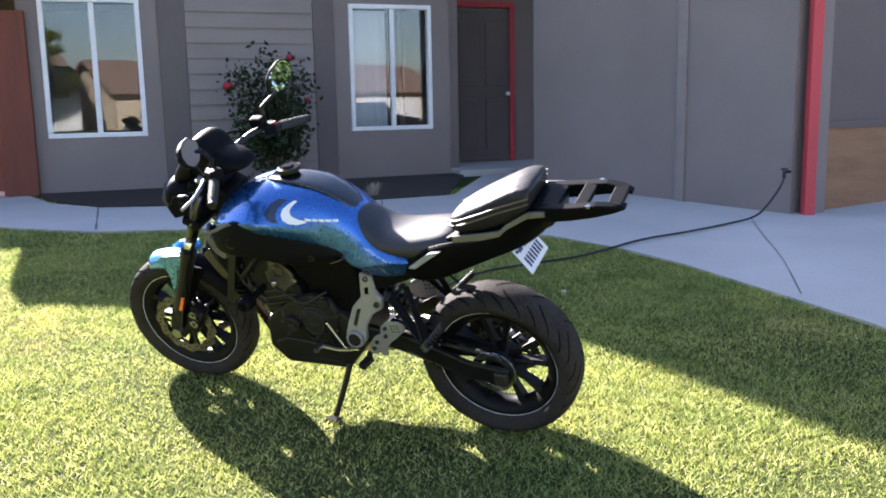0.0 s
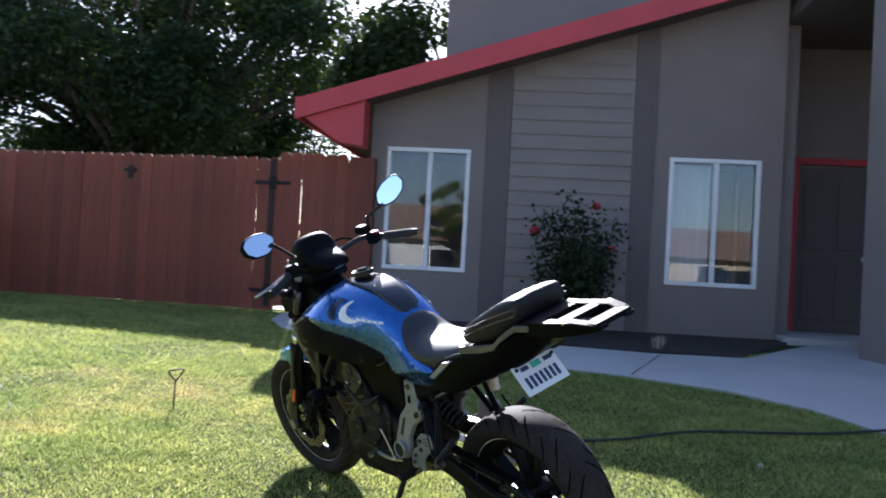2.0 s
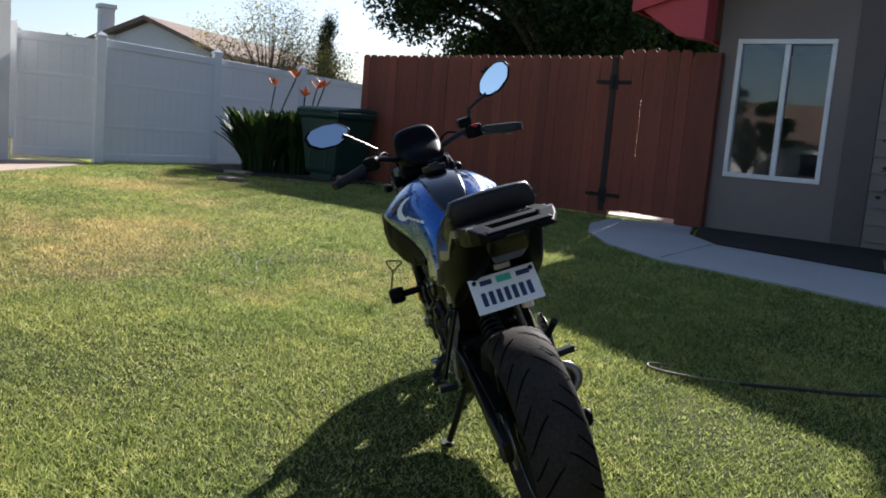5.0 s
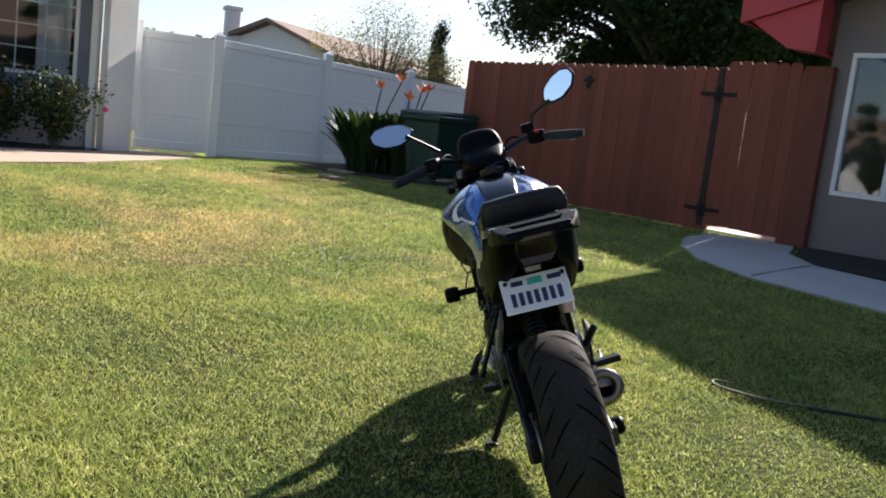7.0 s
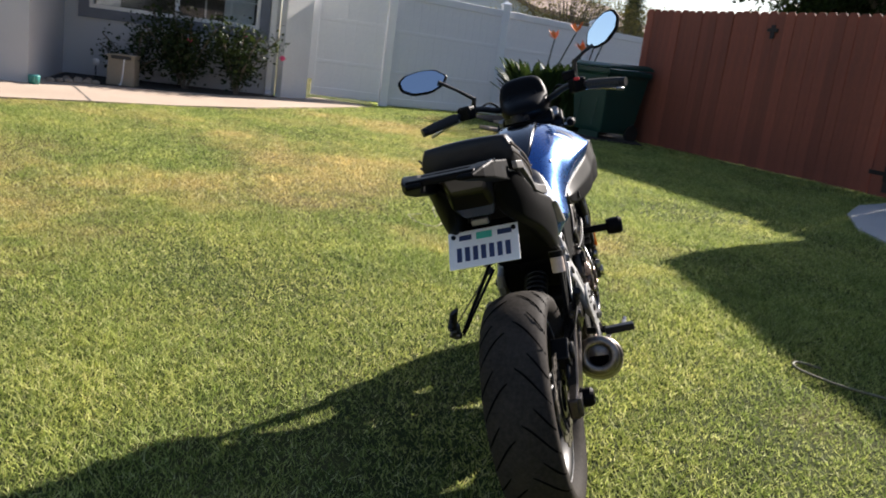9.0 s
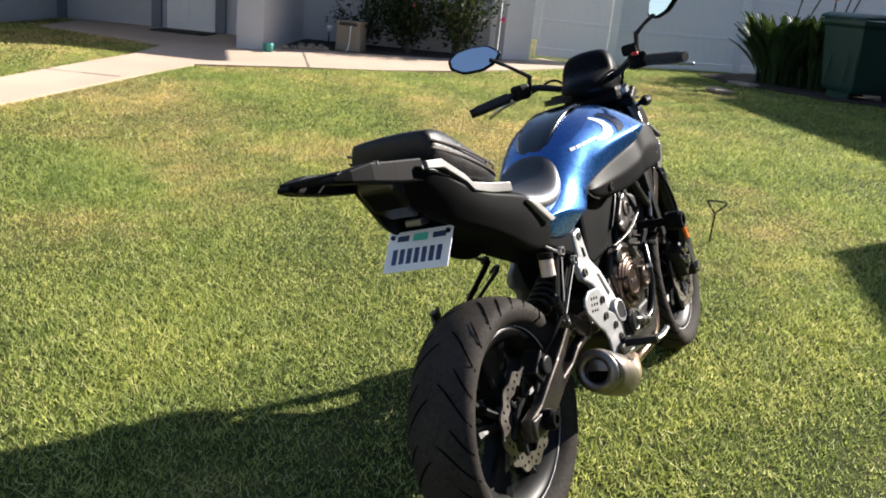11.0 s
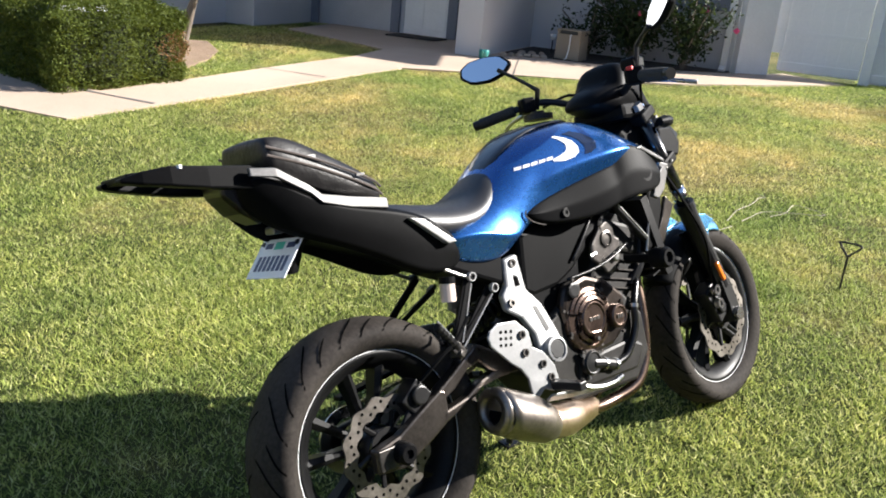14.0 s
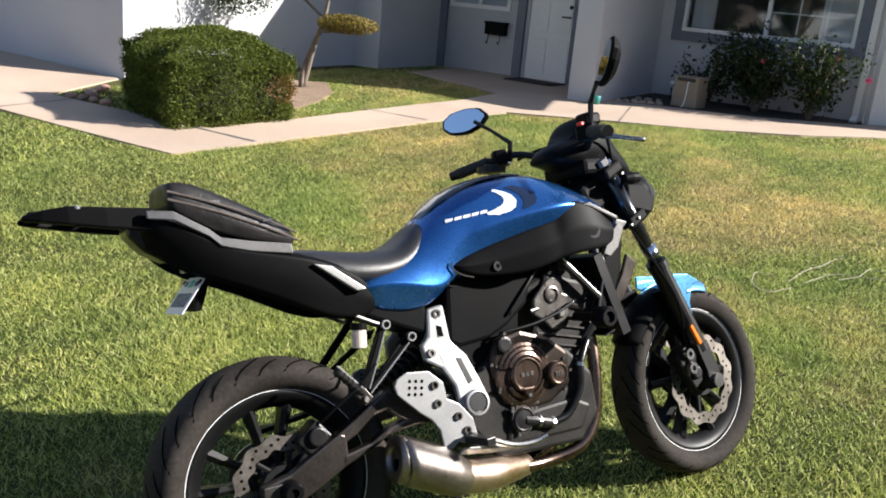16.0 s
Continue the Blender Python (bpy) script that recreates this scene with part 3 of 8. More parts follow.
# ---- red fence ----
def red_fence():
    root = new("fence")
    tagged(root, "red-stained cedar picket fence with dog-eared tops and a gate", "fence")
    a, b = Vector((-9.3, 7.93, 0)), Vector((-4.12, 9.17, 0))
    d = (b - a).normalized()
    n = Vector((d.y, -d.x, 0))
    ang = math.atan2(d.y, d.x)
    w, t = 0.139, 0.018
    meshes = []
    rng = random.Random(11)
    for v in range(3):
        h = 1.84
        bm = bmesh.new()
        out = [(-w / 2, 0), (w / 2, 0), (w / 2, h - 0.035), (w / 2 - 0.03, h), (-w / 2 + 0.03, h), (-w / 2, h - 0.035)]
        f = [bm.verts.new((x, -t / 2, z)) for x, z in out]
        g = [bm.verts.new((x, t / 2, z)) for x, z in out]
        bm.faces.new(f)
        bm.faces.new(g[::-1])
        for i in range(6):
            j = (i + 1) % 6
            bm.faces.new((f[j], f[i], g[i], g[j]))
        me = bpy.data.meshes.new("picket")
        bm.to_mesh(me)
        bm.free()
        me.materials.append(FENCE_RED)
        meshes.append(me)
    length = (b - a).length
    gate0, gate1 = length - 1.02, length - 0.06
    s = 0.07
    while s < length + 0.03:
        p = a + d * s
        gate = gate0 < s < gate1
        zb = ground_z(p.x, p.y) + (0.08 if gate else 0.015)
        ob = new("picket", rng.choice(meshes))
        ob.parent = root
        ob.matrix_basis = pose(p.x, p.y, zb + rng.uniform(-0.008, 0.008), rng.uniform(-0.3, 0.3), rng.uniform(-0.06, 0.06), math.degrees(ang) + rng.uniform(-0.5, 0.5))
        s += w + rng.choice((0.0, 0.0, 0.001, 0.003) if s < 2.8 else (0.002, 0.003, 0.003, 0.004, 0.009))
    for s0, s1 in ((0.0, gate0 - 0.03), (gate0 + 0.02, gate1)):
        for z in (0.32, 1.0, 1.62):
            m = a + d * ((s0 + s1) / 2) - n * 0.033
            part("rail", bm_box((s1 - s0, 0.038, 0.088), (0, 0, 0), Matrix.Translation((m.x, m.y, 0.6 + z)) @ Matrix.Rotation(ang, 4, "Z")), FENCE_RED, root)
    for s in (0.0, 2.35, gate0 - 0.03, length - 0.03):
        p = a + d * s - n * 0.075
        part("post", bm_box((0.088, 0.088, 1.86), (p.x, p.y, 0.6 + 0.93 - 0.12)), FENCE_RED, root, bevel=0.004)
    p = b + d * 0.09
    part("post", bm_box((0.30, 0.09, 1.86), (0, 0, 0), Matrix.Translation((p.x, p.y, 0.6 + 0.92)) @ Matrix.Rotation(ang, 4, "Z")), FENCE_RED, root, "broad red post against the house wall", bevel=0.004)
    # dark strap hinges and the post strip at the gate
    IRON = surface("black_iron", (0.014, 0.013, 0.013), (0.035, 0.03, 0.028), 0.6, 0.6, 6, 60, 0.2, 0.001)
    for z in (1.52, 0.22):
        p = a + d * (gate0 - 0.02) + n * 0.018
        bm = joined(bm_box((0.46, 0.008, 0.045), (0, 0, 0)), bm_box((0.1, 0.012, 0.16), (0, -0.001, 0)), bm_tube([(0, -0.008, -0.09), (0, -0.008, 0.09)], 0.011, 8))
        bm.transform(Matrix.Translation((p.x, p.y, 0.6 + z)) @ Matrix.Rotation(ang, 4, "Z"))
        part("hinge", bm, IRON, root, "black iron strap hinge")
    STRIP = surface("dark_brown_strip", (0.022, 0.014, 0.011), (0.045, 0.028, 0.022), 0.8, 0, 3, 60, 0.3, 0.002)
    p = a + d * (gate0 - 0.025) + n * 0.011
    part("cover_strip", bm_box((0.075, 0.016, 1.78), (0, 0, 0), Matrix.Translation((p.x, p.y, 0.62 + 0.9)) @ Matrix.Rotation(ang, 4, "Z")), STRIP, root, "dark strip over the gate gap")
    p = a + d * 2.36 + n * 0.016
    bm = joined(bm_box((0.06, 0.012, 0.16), (0, 0, 0)), bm_box((0.16, 0.012, 0.04), (0, -0.002, 0.02)))
    bm.transform(Matrix.Translation((p.x, p.y, 0.6 + 1.6)) @ Matrix.Rotation(ang, 4, "Z"))
    part("latch", bm, IRON, root, "black iron latch plate")
    return a, b


red_fence()
# sunlit concrete pad beyond the gate, seen through the gap under it
tagged(part("pavement", sheet([(-5.25, 8.96), (-4.2, 9.24), (-4.55, 11.4), (-5.9, 11.2)], 0.025, 0.1), CONCRETE), "pale concrete behind the red gate", "walkway", kind="structure")


# ---- white vinyl fence ----
def vinyl_fence():
    root = new("fence")
    tagged(root, "white vinyl privacy fence with capped posts and a gate", "fence")
    pts = [Vector((-10.12, 2.98, 0)), Vector((-10.5, 3.34, 0)), Vector((-10.45, 4.48, 0)), Vector((-11.55, 6.5, 0)), Vector((-12.65, 8.5, 0)), Vector((-13.75, 10.5, 0)), Vector((-14.85, 12.5, 0))]
    zb = 0.6
    for k, p in enumerate(pts[2:], 1):
        h = 1.80 + (0.06 if k > 1 else 0)
        post = part("post", bm_box((0.127, 0.127, h), (p.x, p.y, zb + h / 2 - 0.05)), VINYL, root, bevel=0.008)
        cap = bmesh.new()
        z0 = zb + h - 0.05
        ring = [cap.verts.new((p.x + sx * 0.075, p.y + sy * 0.075, z0)) for sx, sy in ((-1, -1), (1, -1), (1, 1), (-1, 1))]
        ring2 = [cap.verts.new((p.x + sx * 0.075, p.y + sy * 0.075, z0 + 0.025)) for sx, sy in ((-1, -1), (1, -1), (1, 1), (-1, 1))]
        tip = cap.verts.new((p.x, p.y, z0 + 0.085))
        cap.faces.new(ring[::-1])
        for i in range(4):
            j = (i + 1) % 4
            cap.faces.new((ring[i], ring[j], ring2[j], ring2[i]))
            cap.faces.new((ring2[i], ring2[j], tip))
        part("cap", cap, VINYL, post)
    for k, (p, q) in enumerate(zip(pts[1:], pts[2:]), 1):
        d = (q - p).normalized()
        ang = math.degrees(math.atan2(d.y, d.x))
        length = (q - p).length
        gate = k == 1
        z0, h = zb + (0.09 if gate else 0.05), 1.6 + (0.06 if k > 1 else 0)
        pad = 0.069 if gate else 0.065
        inner = length - 2 * pad
        n = max(1, round(inner / 0.15))
        wd = inner / n
        bm = bm_box((wd - 0.0012, 0.03, h))
        me = bpy.data.meshes.new("board")
        bm.to_mesh(me)
        bm.free()
        me.materials.append(VINYL)
        for i in range(n):
            c = p + d * (pad + wd * (i + 0.5))
            ob = new("board", me)
            ob.parent = root
            ob.matrix_basis = pose(c.x, c.y, z0 + h / 2, 0, 0, ang)
        for z in (0.07, 0.5, 1.1, h - 0.03):
            c = p + d * (length / 2)
            slim = z in (0.5, 1.1)
            part("rail", bm_box((inner, 0.042 if slim else 0.06, 0.05 if slim else 0.11), (0, 0, 0), Matrix.Translation((c.x, c.y, z0 + z)) @ Matrix.Rotation(radians(ang), 4, "Z")), VINYL, root, bevel=0.005)


lowered(vinyl_fence, 0.055)


# tall white boarded end wall between the house corner and the gate
def end_wall():
    a, b = Vector((-9.97, 2.88, 0)), Vector((-10.26, 3.25, 0))
    d = (b - a).normalized()
    n = Vector((-d.y, d.x, 0)) * -1
    if n.x < 0:
        n = -n
    wall = part("wall_end", bm_wall((b.x, b.y), (a.x, a.y), 0.45, 3.5, 0.12), WHITE_PAINT)
    tagged(wall, "tall white boarded end wall beside the gate", "wall", kind="structure")
    ang = Matrix.Rotation(math.atan2(d.y, d.x), 4, "Z")
    length = (b - a).length
    c = (a + b) / 2 + n * 0.008
    for k in range(10):
        part("board", bm_box((length - 0.02, 0.022, 0.138), (0, 0, 0), Matrix.Translation((c.x, c.y, 2.05 + 0.142 * k)) @ ang @ Matrix.Rotation(radians(3), 4, "X")), WHITE_PAINT, wall)
    for s, w in ((0.05, 0.09), (length - 0.05, 0.09)):
        q = a + d * s + n * 0.012
        part("stile", bm_box((w, 0.03, 2.9), (0, 0, 0), Matrix.Translation((q.x, q.y, 2.0)) @ ang), WHITE_PAINT, wall, bevel=0.004)
    for z in (0.70, 1.05, 1.95):
        part("rail", bm_box((length - 0.2, 0.03, 0.08), (0, 0, 0), Matrix.Translation((c.x, c.y, z)) @ ang), WHITE_PAINT, wall, bevel=0.004)

    # slim filler post, open near the ground
    part("filler_post", bm_box((0.05, 0.19, 1.5), (-10.42, 3.34, 0.92 + 0.75)), VINYL, wall, bevel=0.005)


lowered(end_wall, 0.055)


# ---- white house ----
def white_house():
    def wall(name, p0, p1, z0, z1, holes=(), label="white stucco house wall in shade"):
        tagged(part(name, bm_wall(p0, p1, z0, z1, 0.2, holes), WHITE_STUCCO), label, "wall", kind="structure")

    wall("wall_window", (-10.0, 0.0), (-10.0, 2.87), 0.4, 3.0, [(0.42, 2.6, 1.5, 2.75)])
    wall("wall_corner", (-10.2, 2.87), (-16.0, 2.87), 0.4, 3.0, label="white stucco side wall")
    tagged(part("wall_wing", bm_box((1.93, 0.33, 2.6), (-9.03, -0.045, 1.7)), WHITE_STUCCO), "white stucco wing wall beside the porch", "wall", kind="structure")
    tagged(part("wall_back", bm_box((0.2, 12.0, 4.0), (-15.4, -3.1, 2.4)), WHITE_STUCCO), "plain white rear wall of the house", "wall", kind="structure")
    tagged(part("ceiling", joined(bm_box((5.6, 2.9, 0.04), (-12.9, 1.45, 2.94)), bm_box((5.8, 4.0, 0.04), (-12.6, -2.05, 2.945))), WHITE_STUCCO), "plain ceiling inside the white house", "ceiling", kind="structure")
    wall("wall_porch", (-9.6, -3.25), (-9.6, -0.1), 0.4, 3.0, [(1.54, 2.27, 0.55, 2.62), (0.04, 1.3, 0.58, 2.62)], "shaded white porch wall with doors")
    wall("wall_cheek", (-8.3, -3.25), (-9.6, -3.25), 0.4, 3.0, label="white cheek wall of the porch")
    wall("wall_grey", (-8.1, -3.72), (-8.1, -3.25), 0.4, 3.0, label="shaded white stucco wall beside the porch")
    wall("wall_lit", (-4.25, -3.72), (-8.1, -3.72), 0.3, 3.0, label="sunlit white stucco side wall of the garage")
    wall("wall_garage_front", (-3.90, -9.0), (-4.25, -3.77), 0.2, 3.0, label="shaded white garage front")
    # roofs: flat-pitched slabs with eaves
    for nm, x0, x1, y0, y1, z0, z1 in (("roof", -9.05, -15.5, 0.0, 3.3, 2.92, 4.5), ("roof", -8.15, -15.5, -4.1, 0.3, 2.92, 4.7), ("roof", -3.9, -12.0, -10.0, -3.5, 2.92, 4.9)):
        bm = bmesh.new()
        vs = [bm.verts.new((x, y, (z0 if x == x0 else z1) + dz)) for x in (x0, x1) for y in (y0, y1) for dz in (0, 0.14)]
        for f in ((0, 1, 3, 2), (4, 6, 7, 5), (0, 4, 5, 1), (2, 3, 7, 6), (1, 5, 7, 3), (0, 2, 6, 4)):
            bm.faces.new([vs[i] for i in f])
        bmesh.ops.recalc_face_normals(bm, faces=bm.faces)
        tagged(part(nm, bm, ROOF), "brown shingle roof with an eave over the white house", "roof", kind="structure")
    # window with a slate surround
    y0, y1, z0, z1 = 0.42, 2.6, 1.5, 2.75
    sliding_window("window_3", (-10.0, y0, z0), (0, 1, 0), (1, 0, 0), y1 - y0, z1 - z0, "white framed window with a grid in a slate-grey surround", WHITE_PAINT, grid=True, blind=[(0.05, 0.35), (1.7, 2.1)])
    bms = [bm_box((0.03, 0.13, z1 - z0 + 0.26), (-9.985, y0 - 0.065, (z0 + z1) / 2)), bm_box((0.03, 0.13, z1 - z0 + 0.26), (-9.985, y1 + 0.065, (z0 + z1) / 2)), bm_box((0.03, y1 - y0, 0.13), (-9.985, (y0 + y1) / 2, z0 - 0.065)), bm_box((0.03, y1 - y0, 0.13), (-9.985, (y0 + y1) / 2, z1 + 0.065))]
    tagged(part("trim", joined(*bms), GREY_TRIM), "slate-grey board surround of the window", "trim", kind="structure")
    # white front door
    door = new("door_1")
    tagged(door, "white panelled front door with a dark handle, shut", "door", kind="structure")
    part("leaf", bm_box((0.045, 0.73, 2.04), (-9.64, -1.345, 0.57 + 1.02)), WHITE_PAINT, door, bevel=0.004)
    for z, h in ((0.95, 0.5), (1.55, 0.5), (2.2, 0.55)):
        for y in (-1.52, -1.17):
            part("panel", bm_box((0.012, 0.24, h), (-9.614, y, z)), WHITE_PAINT, door, bevel=0.006)
    HAND = surface("dark_bronze", (0.02, 0.018, 0.016), (0.05, 0.045, 0.04), 0.35, 0.9, 4, 60, 0.05)
    part("handle", joined(bm_tube([(-9.61, -1.06, 1.52), (-9.56, -1.06, 1.52)], 0.014), bm_tube([(-9.56, -1.06, 1.52), (-9.56, -1.17, 1.52)], 0.011), bm_tube([(-9.61, -1.06, 1.66), (-9.585, -1.06, 1.66)], 0.028, 12)), HAND, door, "dark bronze lever and lock")
    # glazed half door panel with mailbox
    door = new("door_2")
    tagged(door, "shaded grey panel door with a white framed window", "door", kind="structure")
    GREY_DOOR = surface("grey_door_paint", (0.4, 0.4, 0.41), (0.5, 0.5, 0.5), 0.6, 0, 2, 60, 0.1, 0.002)
    part("leaf", joined(bm_box((0.045, 1.26, 0.94), (-9.65, -2.58, 0.58 + 0.47)), bm_box((0.045, 1.26, 0.14), (-9.65, -2.58, 2.55)), bm_box((0.045, 0.1, 0.96), (-9.65, -3.16, 2.0)), bm_box((0.045, 0.1, 0.96), (-9.65, -2.0, 2.0))), GREY_DOOR, door)
    part("window_frame", joined(bm_box((0.06, 1.06, 0.06), (-9.63, -2.58, 1.55)), bm_box((0.06, 1.06, 0.06), (-9.63, -2.58, 2.45)), bm_box((0.06, 0.05, 0.84), (-9.63, -2.58, 2.0)), bm_box((0.06, 0.06, 0.84), (-9.63, -3.08, 2.0)), bm_box((0.06, 0.06, 0.84), (-9.63, -2.08, 2.0))), WHITE_PAINT, door)
    part("pane", bm_box((0.006, 0.95, 0.84), (-9.65, -2.58, 2.0)), GLASS_M, door)
    for y, h in ((-3.23, 2.1), (-1.83, 2.1), (-0.93, 2.1)):
        tagged(part("trim", bm_box((0.05, 0.14 if y > -3 else 0.2, h), (-9.572, y, 0.5 + h / 2)), GREY_TRIM, bevel=0.004), "slate-grey door surround post", "trim", kind="structure")
    box = new("letter_box")
    tagged(box, "black wall letter box hanging beside the porch door", "letter box")
    part("body", bm_box((0.11, 0.34, 0.16), (-9.56, -2.23, 1.25)), BLACK_PLASTIC, box, bevel=0.012)
    part("lid", bm_box((0.13, 0.36, 0.03), (-9.555, -2.23, 1.34)), BLACK_PLASTIC, box, bevel=0.008)
    for y in (-2.33, -2.13):
        part("hook", bm_tube(curve_points([(-9.52, y, 1.17), (-9.51, y, 1.07), (-9.48, y, 1.04), (-9.46, y, 1.08)], 4), 0.006, 6), BLACK_PLASTIC, box)
    # downpipe at the house corner
    pipe = new("downpipe")
    tagged(pipe, "white metal downpipe at the white house corner", "downpipe")
    part("pipe", bm_box((0.06, 0.08, 2.3), (-9.965, 2.78, 0.62 + 1.15)), WHITE_PAINT, pipe, bevel=0.008)
    part("outlet", bm_box((0.14, 0.08, 0.06), (-9.9, 2.78, 0.66), Matrix.Rotation(radians(20), 4, "Y")), WHITE_PAINT, pipe, bevel=0.008)


lowered(white_house, 0.055)


# ---- motorcycle materials ----
def paint(name, dark, light, flake=0.03):
    m, nt, p = nodes_of(name)
    fl = nt.nodes.new("ShaderNodeTexVoronoi")
    fl.inputs["Scale"].default_value = 1500
    tc = nt.nodes.new("ShaderNodeTexCoord")
    nt.links.new(tc.outputs["Object"], fl.inputs["Vector"])
    big = noise_node(nt, 3, 3, 0.5, tc.outputs["Object"])
    base = ramp_node(nt, big.outputs["Fac"], [(0.3, dark), (0.7, light)]).outputs["Color"]
    speck = ramp_node(nt, fl.outputs["Distance"], [(0.0, (1 + flake,) * 3), (0.6, (1 - flake * 0.4,) * 3)]).outputs["Color"]
    nt.links.new(mix_node(nt, 1.0, base, speck, "MULTIPLY"), p.inputs["Base Color"])
    p.inputs["Metallic"].default_value, p.inputs["Roughness"].default_value = 0.78, 0.3
    p.inputs["Coat Weight"].default_value, p.inputs["Coat Roughness"].default_value = 1.0, 0.04
    dust = noise_node(nt, 60, 4, 0.7, tc.outputs["Object"])
    rr = nt.nodes.new("ShaderNodeMapRange")
    rr.inputs["To Min"].default_value, rr.inputs["To Max"].default_value = 0.20, 0.36
    nt.links.new(dust.outputs["Fac"], rr.inputs["Value"])
    nt.links.new(rr.outputs["Result"], p.inputs["Roughness"])
    return m


BLUE = paint("metallic_blue_paint", (0.024, 0.115, 0.37), (0.032, 0.15, 0.45))
BLACK_GLOSS = surface("gloss_black_paint", (0.006, 0.006, 0.007), (0.012, 0.012, 0.013), 0.22, 0, 5, 150, 0.05, 0.0006, coat=0.6)
BLACK_WHEEL = surface("black_wheel_paint", (0.003, 0.003, 0.0034), (0.008, 0.008, 0.008), 0.45, 0, 5, 150, 0.08, 0.0006, spec=0.16)
BLACK_SATIN = surface("satin_black_metal", (0.004, 0.004, 0.0045), (0.011, 0.0105, 0.0105), 0.38, 0.0, 6, 120, 0.15, 0.0008, spec=0.32)
BLACK_ROUGH = surface("black_engine_paint", (0.007, 0.0065, 0.006), (0.022, 0.020, 0.018), 0.50, 0.1, 10, 160, 0.3, 0.0012, spec=0.25)
TAIL_BLACK = surface("dusty_tail_plastic", (0.0018, 0.0018, 0.002), (0.0042, 0.0042, 0.0045), 0.5, 0, 4, 120, 0.12, 0.0008, spec=0.07)
CASING = surface("dark_bronze_casing", (0.025, 0.02, 0.017), (0.07, 0.055, 0.046), 0.30, 0.8, 10, 120, 0.2, 0.001)
ARM_GREY = surface("grey_swingarm_paint", (0.05, 0.043, 0.038), (0.12, 0.104, 0.092), 0.30, 0.85, 6, 110, 0.12, 0.0008)
DARK_ALU = surface("grey_cast_cylinder", (0.05, 0.046, 0.043), (0.15, 0.137, 0.126), 0.36, 0.75, 12, 120, 0.3, 0.001)
RUBBER = surface("tyre_rubber", (0.016, 0.0140, 0.0125), (0.050, 0.0435, 0.038), 0.75, 0, 5, 90, 0.3, 0.0015, spec=0.08)
GROOVE = surface("tyre_groove", (0.003, 0.003, 0.003), (0.007, 0.0067, 0.0065), 0.9, 0, 5, 60, 0.1, 0.001, spec=0.0)
GRIP_RUBBER = surface("grip_rubber", (0.010, 0.010, 0.010), (0.02, 0.02, 0.02), 0.7, 0, 5, 200, 0.5, 0.001)
SEAT_VINYL = surface("black_seat_vinyl", (0.012, 0.012, 0.013), (0.026, 0.025, 0.025), 0.42, 0, 6, 220, 0.5, 0.0012)
FABRIC = surface("black_coated_nylon", (0.008, 0.0075, 0.0075), (0.020, 0.018, 0.017), 0.42, 0, 9, 14, 0.4, 0.010, spec=0.26)
ZIP_TAPE = surface("brown_zip_tape", (0.05, 0.04, 0.034), (0.11, 0.09, 0.078), 0.5, 0, 20, 200, 0.2, 0.0006)
ALU = surface("cast_aluminium", (0.24, 0.24, 0.243), (0.33, 0.33, 0.327), 0.46, 0.4, 7, 140, 0.25, 0.001)
DISC_STEEL = surface("worn_disc_steel", (0.11, 0.098, 0.086), (0.30, 0.272, 0.24), 0.42, 0.9, 9, 90, 0.12, 0.0006)
STEEL = surface("bare_steel", (0.30, 0.30, 0.30), (0.46, 0.455, 0.44), 0.28, 1.0, 8, 120, 0.1, 0.0006)
CHROME = surface("chrome", (0.7, 0.7, 0.7), (0.8, 0.8, 0.8), 0.12, 1.0, 8, 120, 0.03, 0.0003)
EXHAUST = surface("heat_tinted_steel", (0.40, 0.26, 0.17), (0.66, 0.55, 0.44), 0.34, 1.0, 9, 60, 0.15, 0.001)
TRIM_SILVER = surface("bright_silver_trim", (0.30, 0.295, 0.285), (0.42, 0.41, 0.395), 0.40, 0.35, 5, 120, 0.1, 0.0008)
MUFFLER = surface("brushed_muffler", (0.15, 0.13, 0.115), (0.33, 0.295, 0.26), 0.40, 1.0, 7, 90, 0.15, 0.001)
HEADER = surface("browned_header_steel", (0.085, 0.058, 0.045), (0.24, 0.17, 0.13), 0.27, 1.0, 9, 60, 0.12, 0.0008)
HOSE_GLOSS = surface("black_hose_rubber", (0.004, 0.004, 0.0042), (0.009, 0.009, 0.009), 0.28, 0, 5, 90, 0.05, 0.0006, spec=0.4)
BRONZE = surface("bronze_engine_cover", (0.055, 0.037, 0.029), (0.16, 0.112, 0.088), 0.27, 0.85, 9, 110, 0.25, 0.001)
SILVER_PLASTIC = surface("silver_plastic", (0.11, 0.107, 0.104), (0.20, 0.195, 0.19), 0.36, 0.6, 5, 120, 0.1, 0.0008)
ORANGE = surface("orange_reflector", (0.75, 0.16, 0.02), (0.9, 0.24, 0.03), 0.2, 0, 20, 200, 0.2, 0.001)
WHITE_DECAL = surface("white_decal", (0.75, 0.76, 0.78), (0.85, 0.85, 0.86), 0.35, 0, 5, 60, 0)
DARK_BLUE = surface("dark_blue_decal", (0.008, 0.014, 0.035), (0.012, 0.02, 0.05), 0.25, 0, 5, 60, 0, coat=0.6)
PLATE_WHITE = surface("plate_white", (0.70, 0.72, 0.75), (0.80, 0.81, 0.83), 0.4, 0, 6, 120, 0.1, 0.0008)
PLATE_BLUE = surface("plate_ink", (0.02, 0.03, 0.09), (0.03, 0.05, 0.13), 0.45, 0, 6, 120, 0)
STICKER = surface("green_sticker", (0.06, 0.42, 0.32), (0.09, 0.52, 0.4), 0.5, 0, 9, 100, 0)
RED_PLASTIC = surface("red_switch", (0.45, 0.012, 0.015), (0.6, 0.02, 0.02), 0.4, 0, 9, 100, 0)
